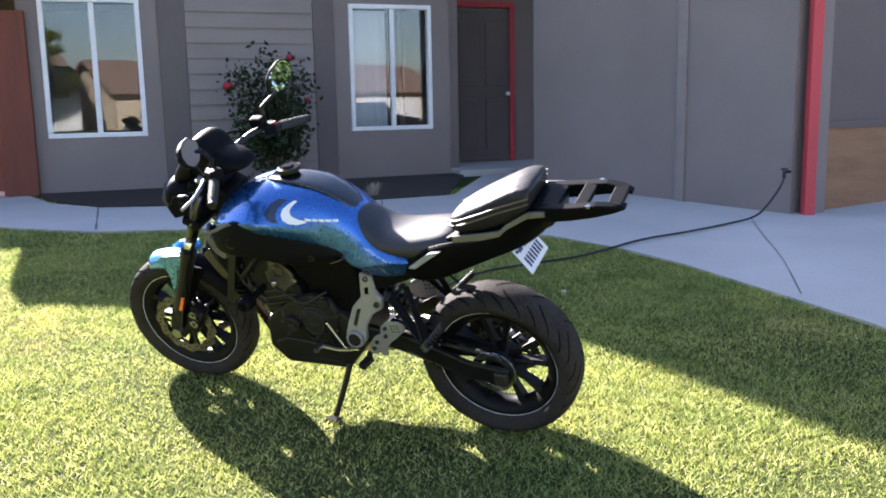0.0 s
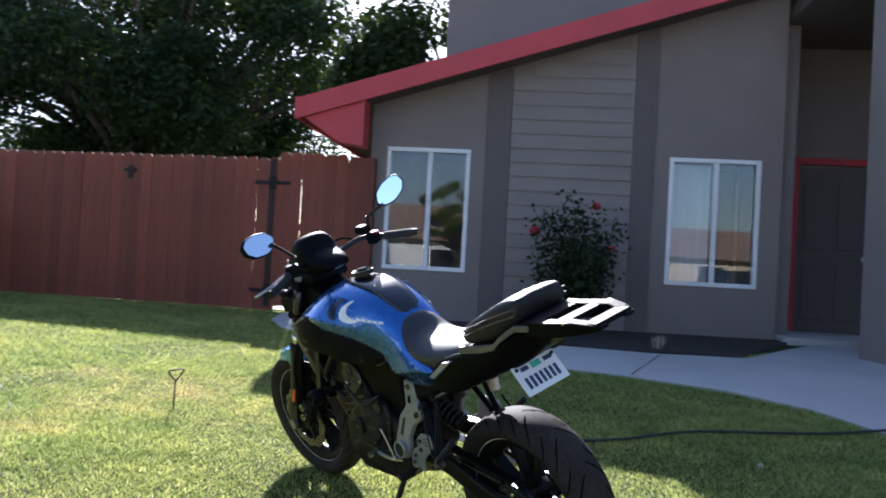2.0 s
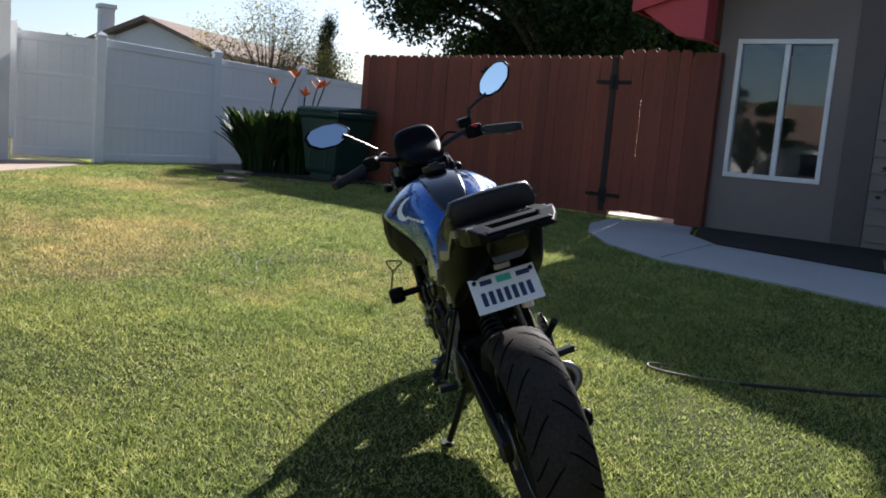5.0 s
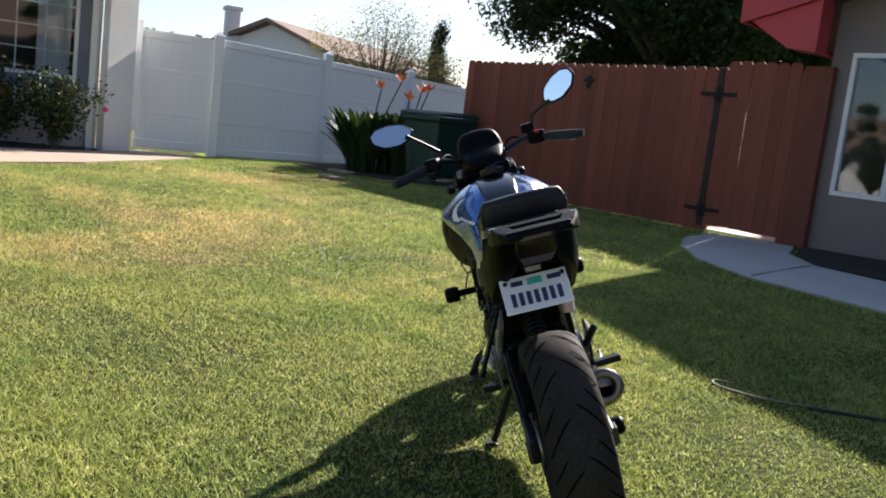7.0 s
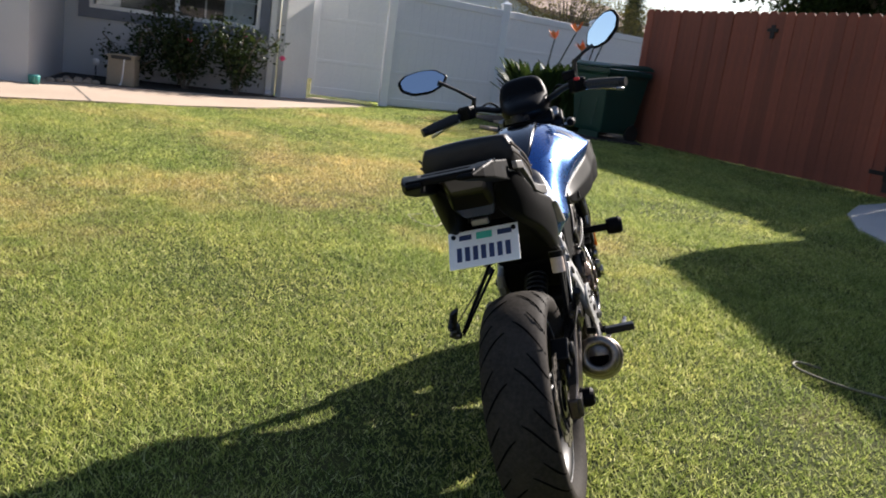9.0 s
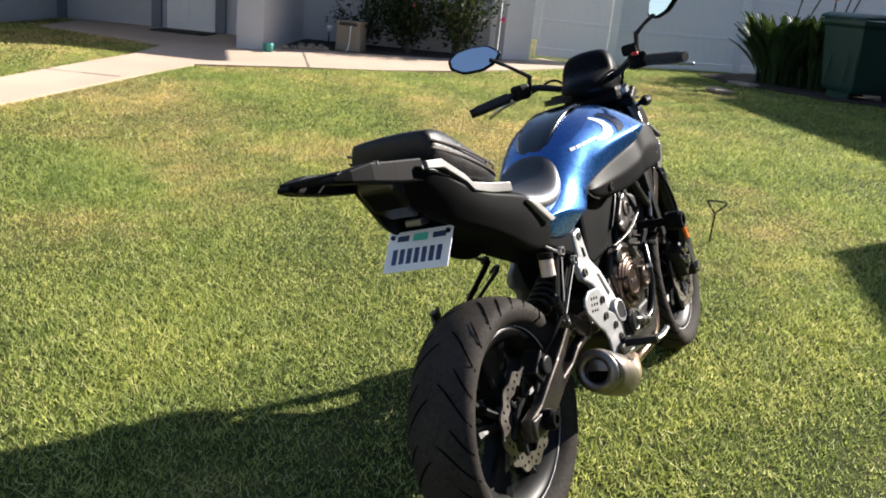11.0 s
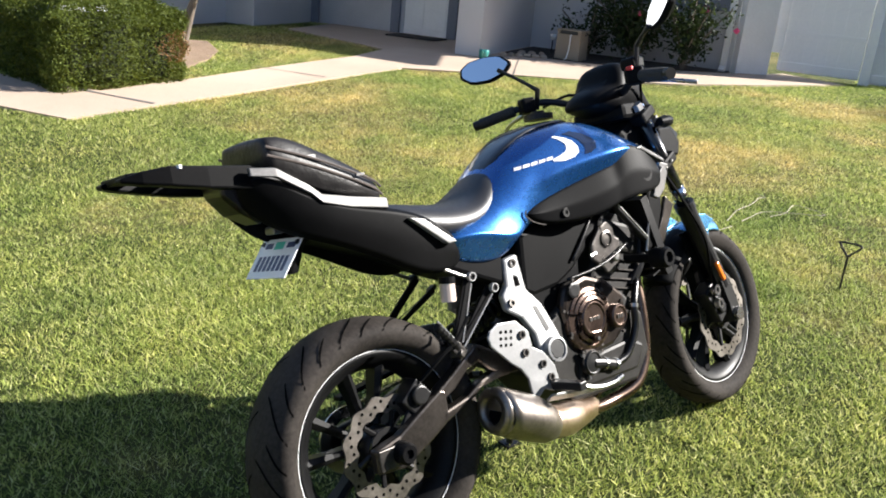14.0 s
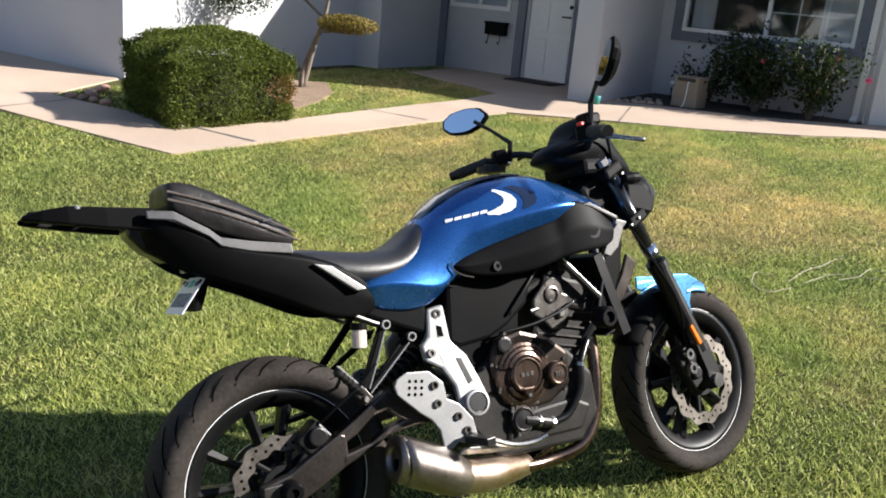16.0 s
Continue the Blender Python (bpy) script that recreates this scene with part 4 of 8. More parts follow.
MIRROR, mnt, mp = nodes_of("mirror_glass")
mp.inputs["Base Color"].default_value, mp.inputs["Metallic"].default_value, mp.inputs["Roughness"].default_value = (0.82, 0.86, 0.9, 1), 1.0, 0.015
LENS, lnt, lp = nodes_of("dark_lens")
lp.inputs["Base Color"].default_value, lp.inputs["Roughness"].default_value, lp.inputs["Coat Weight"].default_value = (0.005, 0.0025, 0.0025, 1), 0.3, 0.0
LAMP_GLASS, lgn, lgp = nodes_of("headlamp_glass")
lgp.inputs["Base Color"].default_value, lgp.inputs["Roughness"].default_value, lgp.inputs["Metallic"].default_value = (0.10, 0.105, 0.11, 1), 0.12, 0.2
FLUID = surface("cloudy_reservoir", (0.52, 0.42, 0.36), (0.66, 0.55, 0.48), 0.35, 0, 9, 80, 0.05)
PALE_BLUE = paint("light_blue_paint", (0.10, 0.32, 0.60), (0.14, 0.40, 0.68))


# ---- motorcycle: x forward from the rear axle, y to its left, z up, leaning on its stand ----
bike = new("motorcycle")
tagged(bike, "blue and black naked motorcycle leaning on its side stand on lawn", "motorcycle")
bike.matrix_world = Matrix.Translation((0.404, 3.344, 0.220)) @ Matrix.Rotation(radians(155.2), 4, "Z") @ Matrix.Rotation(radians(-2.0), 4, "Y") @ Matrix.Rotation(radians(-20.2), 4, "X")

HEAD = Vector((1.06, 0, 0.94))
STEER = Matrix.Translation(HEAD) @ Matrix.Rotation(radians(4.0), 4, Vector((-0.458, 0, 0.889))) @ Matrix.Translation(-HEAD)


def steered(bm):
    bm.transform(STEER)
    return bm


def slim(ob, move):
    """Shift the points of a part and of the pieces on it."""
    for one in (ob, *ob.children):
        for v in one.data.vertices:
            v.co = move(v.co)


def wheel(name, cx, r, width, rim_r, disc_r, front):
    root = new(name)
    root.parent = bike
    place = Matrix.Translation((cx, 0, r))
    turn = STEER @ place if front else place
    root.matrix_local = turn
    h = width / 2
    side = rim_r + 0.012
    n = 9
    prof = [(side - 0.004, -h * 0.62), (side + 0.006, -h * 0.80)]
    for k in range(n + 1):
        a = math.pi * k / n
        prof.append((r - (r - side - 0.03) * (1 - math.sin(a) ** 0.8), -h * math.cos(a)))
    prof += [(side + 0.006, h * 0.80), (side - 0.004, h * 0.62)]
    tyre = part("tyre", bm_lathe(prof, steps=72), RUBBER, root, "worn black tyre", smooth=True)
    # sweeping tread grooves, sunk strips along the crown
    crown = lambda u: r - (r - side - 0.03) * (1 - math.sin(math.pi / 2 * (1 - abs(u))) ** 0.8) if abs(u) < 1 else side
    bm = bmesh.new()
    count = 28 if not front else 28
    for k in range(count):
        for sgn in (-1, 1):
            a0 = 2 * math.pi * (k + (0.5 if sgn > 0 else 0)) / count
            row = []
            for q in range(9):
                u = 0.12 + 0.865 * q / 8 if k % 2 else 0.5 + 0.485 * q / 8
                ang = a0 + 0.34 * u ** 1.5
                t = math.asin(min(1, u)) / (math.pi / 2)
                rr = r - (r - side - 0.03) * (1 - math.cos(math.asin(u)) ** 0.8) + 0.0011
                wd = (0.0022 + 0.0022 * math.sin(math.pi * q / 8)) / rr
                y = sgn * u * h
                row.append((bm.verts.new((rr * math.cos(ang - wd), y, rr * math.sin(ang - wd))), bm.verts.new((rr * math.cos(ang + wd), y, rr * math.sin(ang + wd)))))
            for (a, b), (c, d) in zip(row, row[1:]):
                bm.faces.new((a, b, d, c))
    bmesh.ops.recalc_face_normals(bm, faces=bm.faces)
    part("tread", bm, GROOVE, tyre, "dark curved tread grooves")
    w = h * 0.62
    rim = part("rim", bm_lathe([(rim_r + 0.006, -w), (rim_r + 0.008, -w * 0.9), (rim_r - 0.006, -w * 0.82), (rim_r - 0.025, -w * 0.45), (rim_r - 0.03, 0), (rim_r - 0.025, w * 0.45), (rim_r - 0.006, w * 0.82), (rim_r + 0.008, w * 0.9), (rim_r + 0.006, w), (rim_r - 0.004, w * 0.96), (rim_r - 0.014, w * 0.8), (rim_r - 0.036, w * 0.4), (rim_r - 0.04, 0), (rim_r - 0.036, -w * 0.4), (rim_r - 0.014, -w * 0.8), (rim_r - 0.004, -w * 0.96)], steps=72, closed=True), BLACK_WHEEL, root, "gloss black cast rim", smooth=True)
    for s in (-1, 1):
        part("rim_stripe", bm_lathe([(rim_r + 0.007, s * (w + 0.0006)), (rim_r + 0.0115, s * (w + 0.0008)), (rim_r + 0.0115, s * (w - 0.002)), (rim_r + 0.007, s * (w - 0.002))], steps=72, closed=True), WHITE_DECAL, rim, "thin white rim stripe")
    hub = part("hub", bm_lathe([(0.018, -0.06), (0.045, -0.06), (0.052, -0.03), (0.042, 0), (0.052, 0.03), (0.045, 0.06), (0.018, 0.06)], steps=32), BLACK_SATIN, root, smooth=True)
    for k in range(5):
        for sgn in (-1, 1):
            a = 2 * math.pi * k / 5 + 0.3
            b = a + sgn * 0.26
            p0 = Vector((0.042 * math.cos(a + sgn * 0.25), 0, 0.042 * math.sin(a + sgn * 0.25)))
            p1 = Vector(((rim_r - 0.03) * math.cos(b), 0, (rim_r - 0.03) * math.sin(b)))
            way = (p1 - p0).normalized()
            side_v = Vector((-way.z, 0, way.x))
            rows = []
            for p, wd, dp in ((p0, 0.013, 0.03), ((p0 + p1) / 2, 0.010, 0.022), (p1, 0.014, 0.03)):
                rows.append([p + side_v * sx * wd + Vector((0, sy * dp, 0)) for sx, sy in ((-1, -0.7), (0, -1), (1, -0.7), (1, 0.7), (0, 1), (-1, 0.7))])
            part("spoke", bm_loft(rows), BLACK_WHEEL, root, smooth=False)
    # wave discs with drilled dots
    for s in ((-1, 1) if front else (-1,)):
        y = s * (0.066 if front else 0.072)
        bm = bmesh.new()
        m = 96
        outer, inner = [], []
        for yy in (y - 0.0022, y + 0.0022):
            outer.append([bm.verts.new(((disc_r + 0.005 * math.sin(12 * 2 * math.pi * k / m)) * math.cos(2 * math.pi * k / m), yy, (disc_r + 0.005 * math.sin(12 * 2 * math.pi * k / m)) * math.sin(2 * math.pi * k / m))) for k in range(m)])
            inner.append([bm.verts.new(((disc_r - 0.036 + 0.004 * math.sin(12 * 2 * math.pi * k / m)) * math.cos(2 * math.pi * k / m), yy, (disc_r - 0.036 + 0.004 * math.sin(12 * 2 * math.pi * k / m)) * math.sin(2 * math.pi * k / m))) for k in range(m)])
        for k in range(m):
            j = (k + 1) % m
            bm.faces.new((outer[0][k], outer[0][j], inner[0][j], inner[0][k]))
            bm.faces.new((outer[1][j], outer[1][k], inner[1][k], inner[1][j]))
            bm.faces.new((outer[0][k], outer[1][k], outer[1][j], outer[0][j]))
            bm.faces.new((inner[0][j], inner[1][j], inner[1][k], inner[0][k]))
        bmesh.ops.recalc_face_normals(bm, faces=bm.faces)
        disc = part("brake_disc", bm, DISC_STEEL, root, "drilled wave brake disc")
        dots = []
        for k in range(36):
            a = 2 * math.pi * k / 36
            rr = disc_r - (0.010 if k % 3 == 0 else 0.018 if k % 3 == 1 else 0.026)
            dots.append(bm_disc((rr * math.cos(a), y, rr * math.sin(a)), 0.0042, 0.0056, steps=8))
        for bm in dots:
            part("drill_hole", bm, GROOVE, disc)
        for k in range(6):
            a = 2 * math.pi * k / 6
            part("carrier_arm", bm_tube([(0.04 * math.cos(a), y * 0.9, 0.04 * math.sin(a)), ((disc_r - 0.034) * math.cos(a + 0.2), y, (disc_r - 0.034) * math.sin(a + 0.2))], 0.0065, 6), BLACK_SATIN, disc)
        part("disc_carrier", joined(bm_lathe([(0.035, y - 0.004), (0.05, y - 0.004), (0.05, y + 0.004), (0.035, y + 0.004)], steps=24, closed=True)), BLACK_SATIN, disc)
    return root


front_wheel = wheel("front_wheel", 1.40, 0.30, 0.122, 0.219, 0.141, True)
rear_wheel = wheel("rear_wheel", -0.006, 0.305, 0.174, 0.219, 0.122, False)

# ---- tank: blue shell with creased flanks ----
tank_rows = [
    body_ring(0.226, [(0.0, 0.74), (0.098, 0.738), (0.113, 0.746), (0.108, 0.751), (0.098, 0.755), (0.05, 0.757), (0.0, 0.758)]),
    body_ring(0.262, [(0.0, 0.70), (0.103, 0.693), (0.132, 0.751), (0.119, 0.764), (0.100, 0.771), (0.05, 0.774), (0.0, 0.774)]),
    body_ring(0.320, [(0.0, 0.68), (0.104, 0.676), (0.141, 0.751), (0.125, 0.774), (0.104, 0.787), (0.05, 0.792), (0.0, 0.792)]),
    body_ring(0.385, [(0.0, 0.67), (0.106, 0.669), (0.145, 0.736), (0.128, 0.778), (0.104, 0.802), (0.06, 0.816), (0.0, 0.818)]),
    body_ring(0.445, [(0.0, 0.68), (0.108, 0.684), (0.145, 0.716), (0.129, 0.790), (0.106, 0.848), (0.062, 0.876), (0.0, 0.886)]),
    body_ring(0.495, [(0.0, 0.70), (0.104, 0.728), (0.137, 0.740), (0.137, 0.820), (0.118, 0.885), (0.066, 0.922), (0.0, 0.935)]),
    body_ring(0.550, [(0.0, 0.70), (0.098, 0.742), (0.134, 0.758), (0.149, 0.846), (0.126, 0.916), (0.072, 0.958), (0.0, 0.968)]),
    body_ring(0.625, [(0.0, 0.71), (0.10, 0.750), (0.148, 0.790), (0.172, 0.872), (0.138, 0.944), (0.08, 0.987), (0.0, 0.997)]),
    body_ring(0.740, [(0.0, 0.73), (0.11, 0.760), (0.176, 0.822), (0.206, 0.890), (0.152, 0.960), (0.085, 1.000), (0.0, 1.010)]),
    body_ring(0.800, [(0.0, 0.74), (0.12, 0.770), (0.192, 0.838), (0.217, 0.898), (0.154, 0.960), (0.084, 0.998), (0.0, 1.007)]),
    body_ring(0.850, [(0.0, 0.75), (0.12, 0.775), (0.198, 0.845), (0.212, 0.902), (0.154, 0.954), (0.08, 0.990), (0.0, 0.999)]),
    body_ring(0.950, [(0.0, 0.78), (0.12, 0.80), (0.196, 0.852), (0.198, 0.888), (0.138, 0.924), (0.07, 0.954), (0.0, 0.962)]),
    body_ring(1.035, [(0.0, 0.80), (0.10, 0.82), (0.164, 0.852), (0.158, 0.868), (0.112, 0.892), (0.06, 0.910), (0.0, 0.916)]),
]
tank_bm = creased(creased(bm_loft(tank_rows), 12, (1, 2, 10, 11), 0.9, (0, 5)), 12, (3, 9), 0.8, (6, 11))
tank = round_part("tank", tank_bm, BLUE, bike, "metallic blue fuel tank running down into side wings", 3)


bpy.context.view_layer.update()
tank_shape = tank.evaluated_get(bpy.context.evaluated_depsgraph_get())


def on_tank(x, z, side, lift=0.0015):
    """A point on the flank of the finished tank at (x, z)."""
    hit, where, normal, face = tank_shape.ray_cast(Vector((x, side * 0.5, z)), Vector((0, -side, 0)))
    return where + normal * lift if hit else Vector((x, side * 0.15, z))


def tank_patch(name, outline_rows, mat, side, label="", lift=0.0015):
    """A thin decal lying on the flank; rows of (x, z) pairs, lower and upper edge."""
    bm = bmesh.new()
    rows = []
    for lo, hi in outline_rows:
        rows.append([bm.verts.new(on_tank(lo[0] + (hi[0] - lo[0]) * k / 4, lo[1] + (hi[1] - lo[1]) * k / 4, side, lift)) for k in range(5)])
    for a, b in zip(rows, rows[1:]):
        for k in range(4):
            bm.faces.new((a[k], a[k + 1], b[k + 1], b[k]) if side > 0 else (b[k], b[k + 1], a[k + 1], a[k]))
    return part(name, bm, mat, tank, label, smooth=True)


for side in (-1, 1):
    s = side
    # black air scoop over the flank
    rows = []
    for x, zlo, zhi, y in ((0.484, 0.764, 0.782, 0.142), (0.535, 0.732, 0.800, 0.152), (0.60, 0.722, 0.820, 0.164), (0.68, 0.718, 0.840, 0.184), (0.76, 0.733, 0.860, 0.205), (0.80, 0.746, 0.868, 0.208), (0.822, 0.750, 0.918, 0.216), (0.90, 0.758, 0.908, 0.226), (0.97, 0.762, 0.866, 0.216), (1.01, 0.79, 0.842, 0.196)):
        m = (zlo + zhi) / 2
        rows.append([(x, s * (y - 0.03), zlo), (x, s * (y - 0.004), zlo + 0.012), (x, s * y, m), (x, s * (y - 0.012), zhi - 0.008), (x, s * (y - 0.035), zhi), (x, s * (y - 0.06), m)])
    round_part("air_scoop", creased(bm_loft(rows), 6, (1, 2, 3, 4)), BLACK_PLASTIC, bike, "matt black air scoop panel", 3)
    part("bolt", bm_lathe([(0.013, 0.0), (0.013, s * 0.010), (0.006, s * 0.010), (0.006, s * 0.004), (0.0, s * 0.004)], (0.612, s * 0.158, 0.757), 14), BLACK_SATIN, bike)
    part("panel_lip", bm_tube(curve_points([(0.489, s * 0.143, 0.782), (0.485, s * 0.143, 0.768), (0.508, s * 0.147, 0.748), (0.545, s * 0.150, 0.735)], 5), 0.0022, 6), DARK_ALU, bike)
    part("scoop_badge", joined(bm_lathe([(0.012, -0.004), (0.021, -0.004), (0.021, 0.004), (0.012, 0.004)], (0.907, s * 0.217, 0.818), 20, closed=True), bm_box((0.03, 0.006, 0.004), (0.907, s * 0.217, 0.818)), bm_box((0.004, 0.006, 0.03), (0.907, s * 0.217, 0.818))), BLACK_SATIN, bike, "round dark emblem")
    # grey cap panels at the front of the scoop
    part("scoop_cap", bm_plate([(0.882, 0.893), (0.906, 0.899), (1.002, 0.852), (1.003, 0.840), (0.906, 0.886)], s * 0.196, s * 0.214), SILVER_PLASTIC, bike, "grey cap panel on the air scoop", bevel=0.003)
    part("scoop_cap", bm_plate([(0.947, 0.750), (0.977, 0.804), (1.010, 0.831), (1.029, 0.814), (1.003, 0.764), (0.970, 0.740)], s * 0.186, s * 0.202), SILVER_PLASTIC, bike, bevel=0.003)
    # white hooked stripe with a dark block beside it, and plain bars for the lettering
    hook = [((0.608, 0.894), (0.608, 0.899)), ((0.636, 0.890), (0.632, 0.906)), ((0.668, 0.896), (0.650, 0.913)), ((0.688, 0.907), (0.662, 0.921)), ((0.698, 0.924), (0.668, 0.931)), ((0.694, 0.940), (0.666, 0.942)), ((0.680, 0.952), (0.658, 0.951)), ((0.660, 0.961), (0.648, 0.959))]
    tank_patch("white_hook", hook, WHITE_DECAL, s, "white curved decal stripe")
    tank_patch("dark_block", [((0.722, 0.902), (0.700, 0.899)), ((0.744, 0.911), (0.711, 0.911)), ((0.756, 0.925), (0.717, 0.926)), ((0.756, 0.941), (0.714, 0.941)), ((0.742, 0.957), (0.702, 0.954)), ((0.716, 0.968), (0.685, 0.963))], DARK_BLUE, s, "dark blue decal crescent")
    for k in range(5):
        x0 = 0.500 + 0.0225 * k
        tank_patch("decal_bar", [((x, 0.886 + 0.13 * (x - 0.49) - 0.002), (x + 0.005, 0.886 + 0.13 * (x - 0.49) + 0.0065)) for x in (x0, x0 + 0.009, x0 + 0.0185)], WHITE_DECAL, s)
    # black cover filling the frame below the scoop
    part("side_cover", bm_plate([(0.480, 0.725), (0.60, 0.742), (0.775, 0.746), (0.800, 0.722), (0.752, 0.700), (0.730, 0.640), (0.660, 0.590), (0.598, 0.563), (0.50, 0.555), (0.467, 0.573)], s * 0.085, s * 0.112), TAIL_BLACK, bike, "black plastic side cover", bevel=0.012)
# dark top band and filler cap
bm = bm_loft([body_ring(x, [(0.0, z - 0.02), (w, z - 0.014), (w * 0.9, z - 0.002), (0.0, z)]) for x, z, w in ((0.455, 0.896, 0.048), (0.53, 0.962, 0.066), (0.625, 1.002, 0.072), (0.74, 1.015, 0.076), (0.83, 1.007, 0.055))])
round_part("tank_pad", bm, BLACK_GLOSS, tank, "dark gloss band along the tank top", 1)
part("filler_cap", joined(bm_disc((0.74, 0, 1.026), 0.042, 0.016, (0.06, 0, 1)), bm_disc((0.74, 0, 1.038), 0.02, 0.008, (0.06, 0, 1), 16)), BLACK_SATIN, tank, "black filler cap")

# ---- seats ----
seat_rows = [
    body_ring(0.06, [(0.0, 0.79), (0.09, 0.79), (0.108, 0.82), (0.088, 0.862), (0.0, 0.874)]),
    body_ring(0.15, [(0.0, 0.77), (0.11, 0.770), (0.128, 0.805), (0.104, 0.850), (0.0, 0.862)]),
    body_ring(0.23, [(0.0, 0.75), (0.120, 0.752), (0.137, 0.788), (0.108, 0.836), (0.0, 0.848)]),
    body_ring(0.30, [(0.0, 0.75), (0.118, 0.756), (0.132, 0.786), (0.102, 0.828), (0.0, 0.838)]),
    body_ring(0.37, [(0.0, 0.76), (0.108, 0.764), (0.120, 0.792), (0.092, 0.832), (0.0, 0.840)]),
    body_ring(0.42, [(0.0, 0.79), (0.094, 0.795), (0.108, 0.822), (0.078, 0.866), (0.0, 0.872)]),
    body_ring(0.455, [(0.0, 0.82), (0.076, 0.826), (0.090, 0.850), (0.064, 0.892), (0.0, 0.902)]),
    body_ring(0.476, [(0.0, 0.85), (0.058, 0.850), (0.070, 0.866), (0.050, 0.892), (0.0, 0.903)]),
]
round_part("rider_seat", bm_loft(seat_rows), SEAT_VINYL, bike, "black vinyl rider seat")
pill_rows = [
    body_ring(0.110, [(0.0, 0.870), (0.063, 0.870), (0.081, 0.884), (0.061, 0.900), (0.0, 0.908)]),
    body_ring(0.06, [(0.0, 0.872), (0.095, 0.872), (0.113, 0.897), (0.09, 0.934), (0.0, 0.946)]),
    body_ring(-0.02, [(0.0, 0.892), (0.108, 0.890), (0.124, 0.928), (0.101, 0.976), (0.0, 0.988)]),
    body_ring(-0.09, [(0.0, 0.917), (0.11, 0.912), (0.124, 0.958), (0.101, 1.012), (0.0, 1.023)]),
    body_ring(-0.145, [(0.0, 0.947), (0.108, 0.942), (0.122, 0.987), (0.101, 1.040), (0.0, 1.049)]),
    body_ring(-0.192, [(0.0, 0.977), (0.106, 0.977), (0.119, 1.002), (0.101, 1.045), (0.0, 1.052)]),
    body_ring(-0.204, [(0.0, 0.987), (0.099, 0.987), (0.11, 1.005), (0.094, 1.036), (0.0, 1.042)]),
]
pill = round_part("passenger_seat", creased(bm_loft(pill_rows), 8, (1, 3, 5, 7), 0.55), FABRIC, bike, "black passenger seat under a zipped nylon seat bag")
pill.matrix_local = Matrix.Translation((0, 0.004, 0))
for z_in in (0.012, 0.030):
    line = [(x, -w, z) for x, w, z in ((-0.20, 0.112, 0.992 + z_in), (-0.10, 0.118, 0.957 + z_in), (-0.02, 0.117, 0.924 + z_in), (0.055, 0.106, 0.892 + z_in), (0.104, 0.068, 0.874 + z_in))]
    part("zip", joined(bm_tube(curve_points(line, 5), 0.0030, 6), bm_tube(curve_points([(x, -y, z) for x, y, z in line], 5), 0.0030, 6)), ZIP_TAPE, pill)
part("zip_pull", bm_box((0.03, 0.006, 0.008), (-0.10, -0.110, 0.990)), STEEL, pill)
part("zip_pull", bm_box((0.022, 0.006, 0.006), (0.02, -0.115, 0.937)), STEEL, pill)
for side in (-1, 1):
    line = [(0.066, side * 0.128, 0.864), (-0.03, side * 0.126, 0.880), (-0.098, side * 0.123, 0.897), (-0.122, side * 0.121, 0.920), (-0.195, side * 0.117, 0.966), (-0.252, side * 0.113, 0.973)]
    rows = []
    for (x, y, z), hh in zip(line, (0.012, 0.012, 0.010, 0.009, 0.010, 0.009)):
        rows.append([(x, y - side * 0.004, z - hh), (x, y + side * 0.008, z - hh), (x, y + side * 0.006, z + hh), (x, y - side * 0.006, z + hh)])
    part("grab_rail", bm_loft(rows), SILVER_PLASTIC, bike, "silver grab rail along the seat", bevel=0.002)
    # tail cowl flank
    rows = []
    for x, zlo, zhi, y in ((0.29, 0.668, 0.750, 0.120), (0.16, 0.672, 0.830, 0.136), (0.05, 0.735, 0.858, 0.138), (-0.06, 0.788, 0.880, 0.130), (-0.138, 0.818, 0.920, 0.122), (-0.198, 0.850, 0.960, 0.114), (-0.264, 0.915, 0.975, 0.096)):
        m = (zlo + zhi) / 2
        k = max(0.0, min(1.0, (x + 0.28) / 0.18))
        rows.append([(x, side * y * (0.35 + 0.4 * k), zlo), (x, side * y * (0.52 + 0.38 * k), zlo + 0.008), (x, side * y * (0.86 + 0.14 * k), m), (x, side * y, zhi - 0.010), (x, side * (y - 0.012), zhi), (x, side * 0.03, m)])
    round_part("tail_cowl", creased(bm_loft(rows), 6, (0, 1, 3, 4)), TAIL_BLACK, bike, "black plastic tail cowl", 3)
    # silver sliver under the rider seat
    part("side_trim", bm_plate([(0.108, 0.822), (0.152, 0.812), (0.240, 0.745), (0.212, 0.744)], side * 0.128, side * 0.149), TRIM_SILVER, bike, "silver trim sliver under the seat", bevel=0.003)
part("tail_lamp", bm_loft([[(x, y * w, z0 + t * h) for y, t in ((-0.7, 0), (0.7, 0), (1, 1), (-1, 1))] for x, w, z0, h in ((-0.286, 0.060, 0.935, 0.045), (-0.25, 0.070, 0.893, 0.085), (-0.20, 0.055, 0.862, 0.10))]), LENS, bike, "dark tail lamp", bevel=0.008)
part("rear_mudguard", bm_loft([[(x + o, y, z) for y, o in ((-w, 0), (-w * 0.9, 0.022), (w * 0.9, 0.022), (w, 0))] for x, z, w in ((-0.02, 0.85, 0.085), (-0.10, 0.835, 0.075), (-0.142, 0.80, 0.06), (-0.161, 0.745, 0.05))]), BLACK_PLASTIC, bike, "black plate holder mudguard", bevel=0.004)

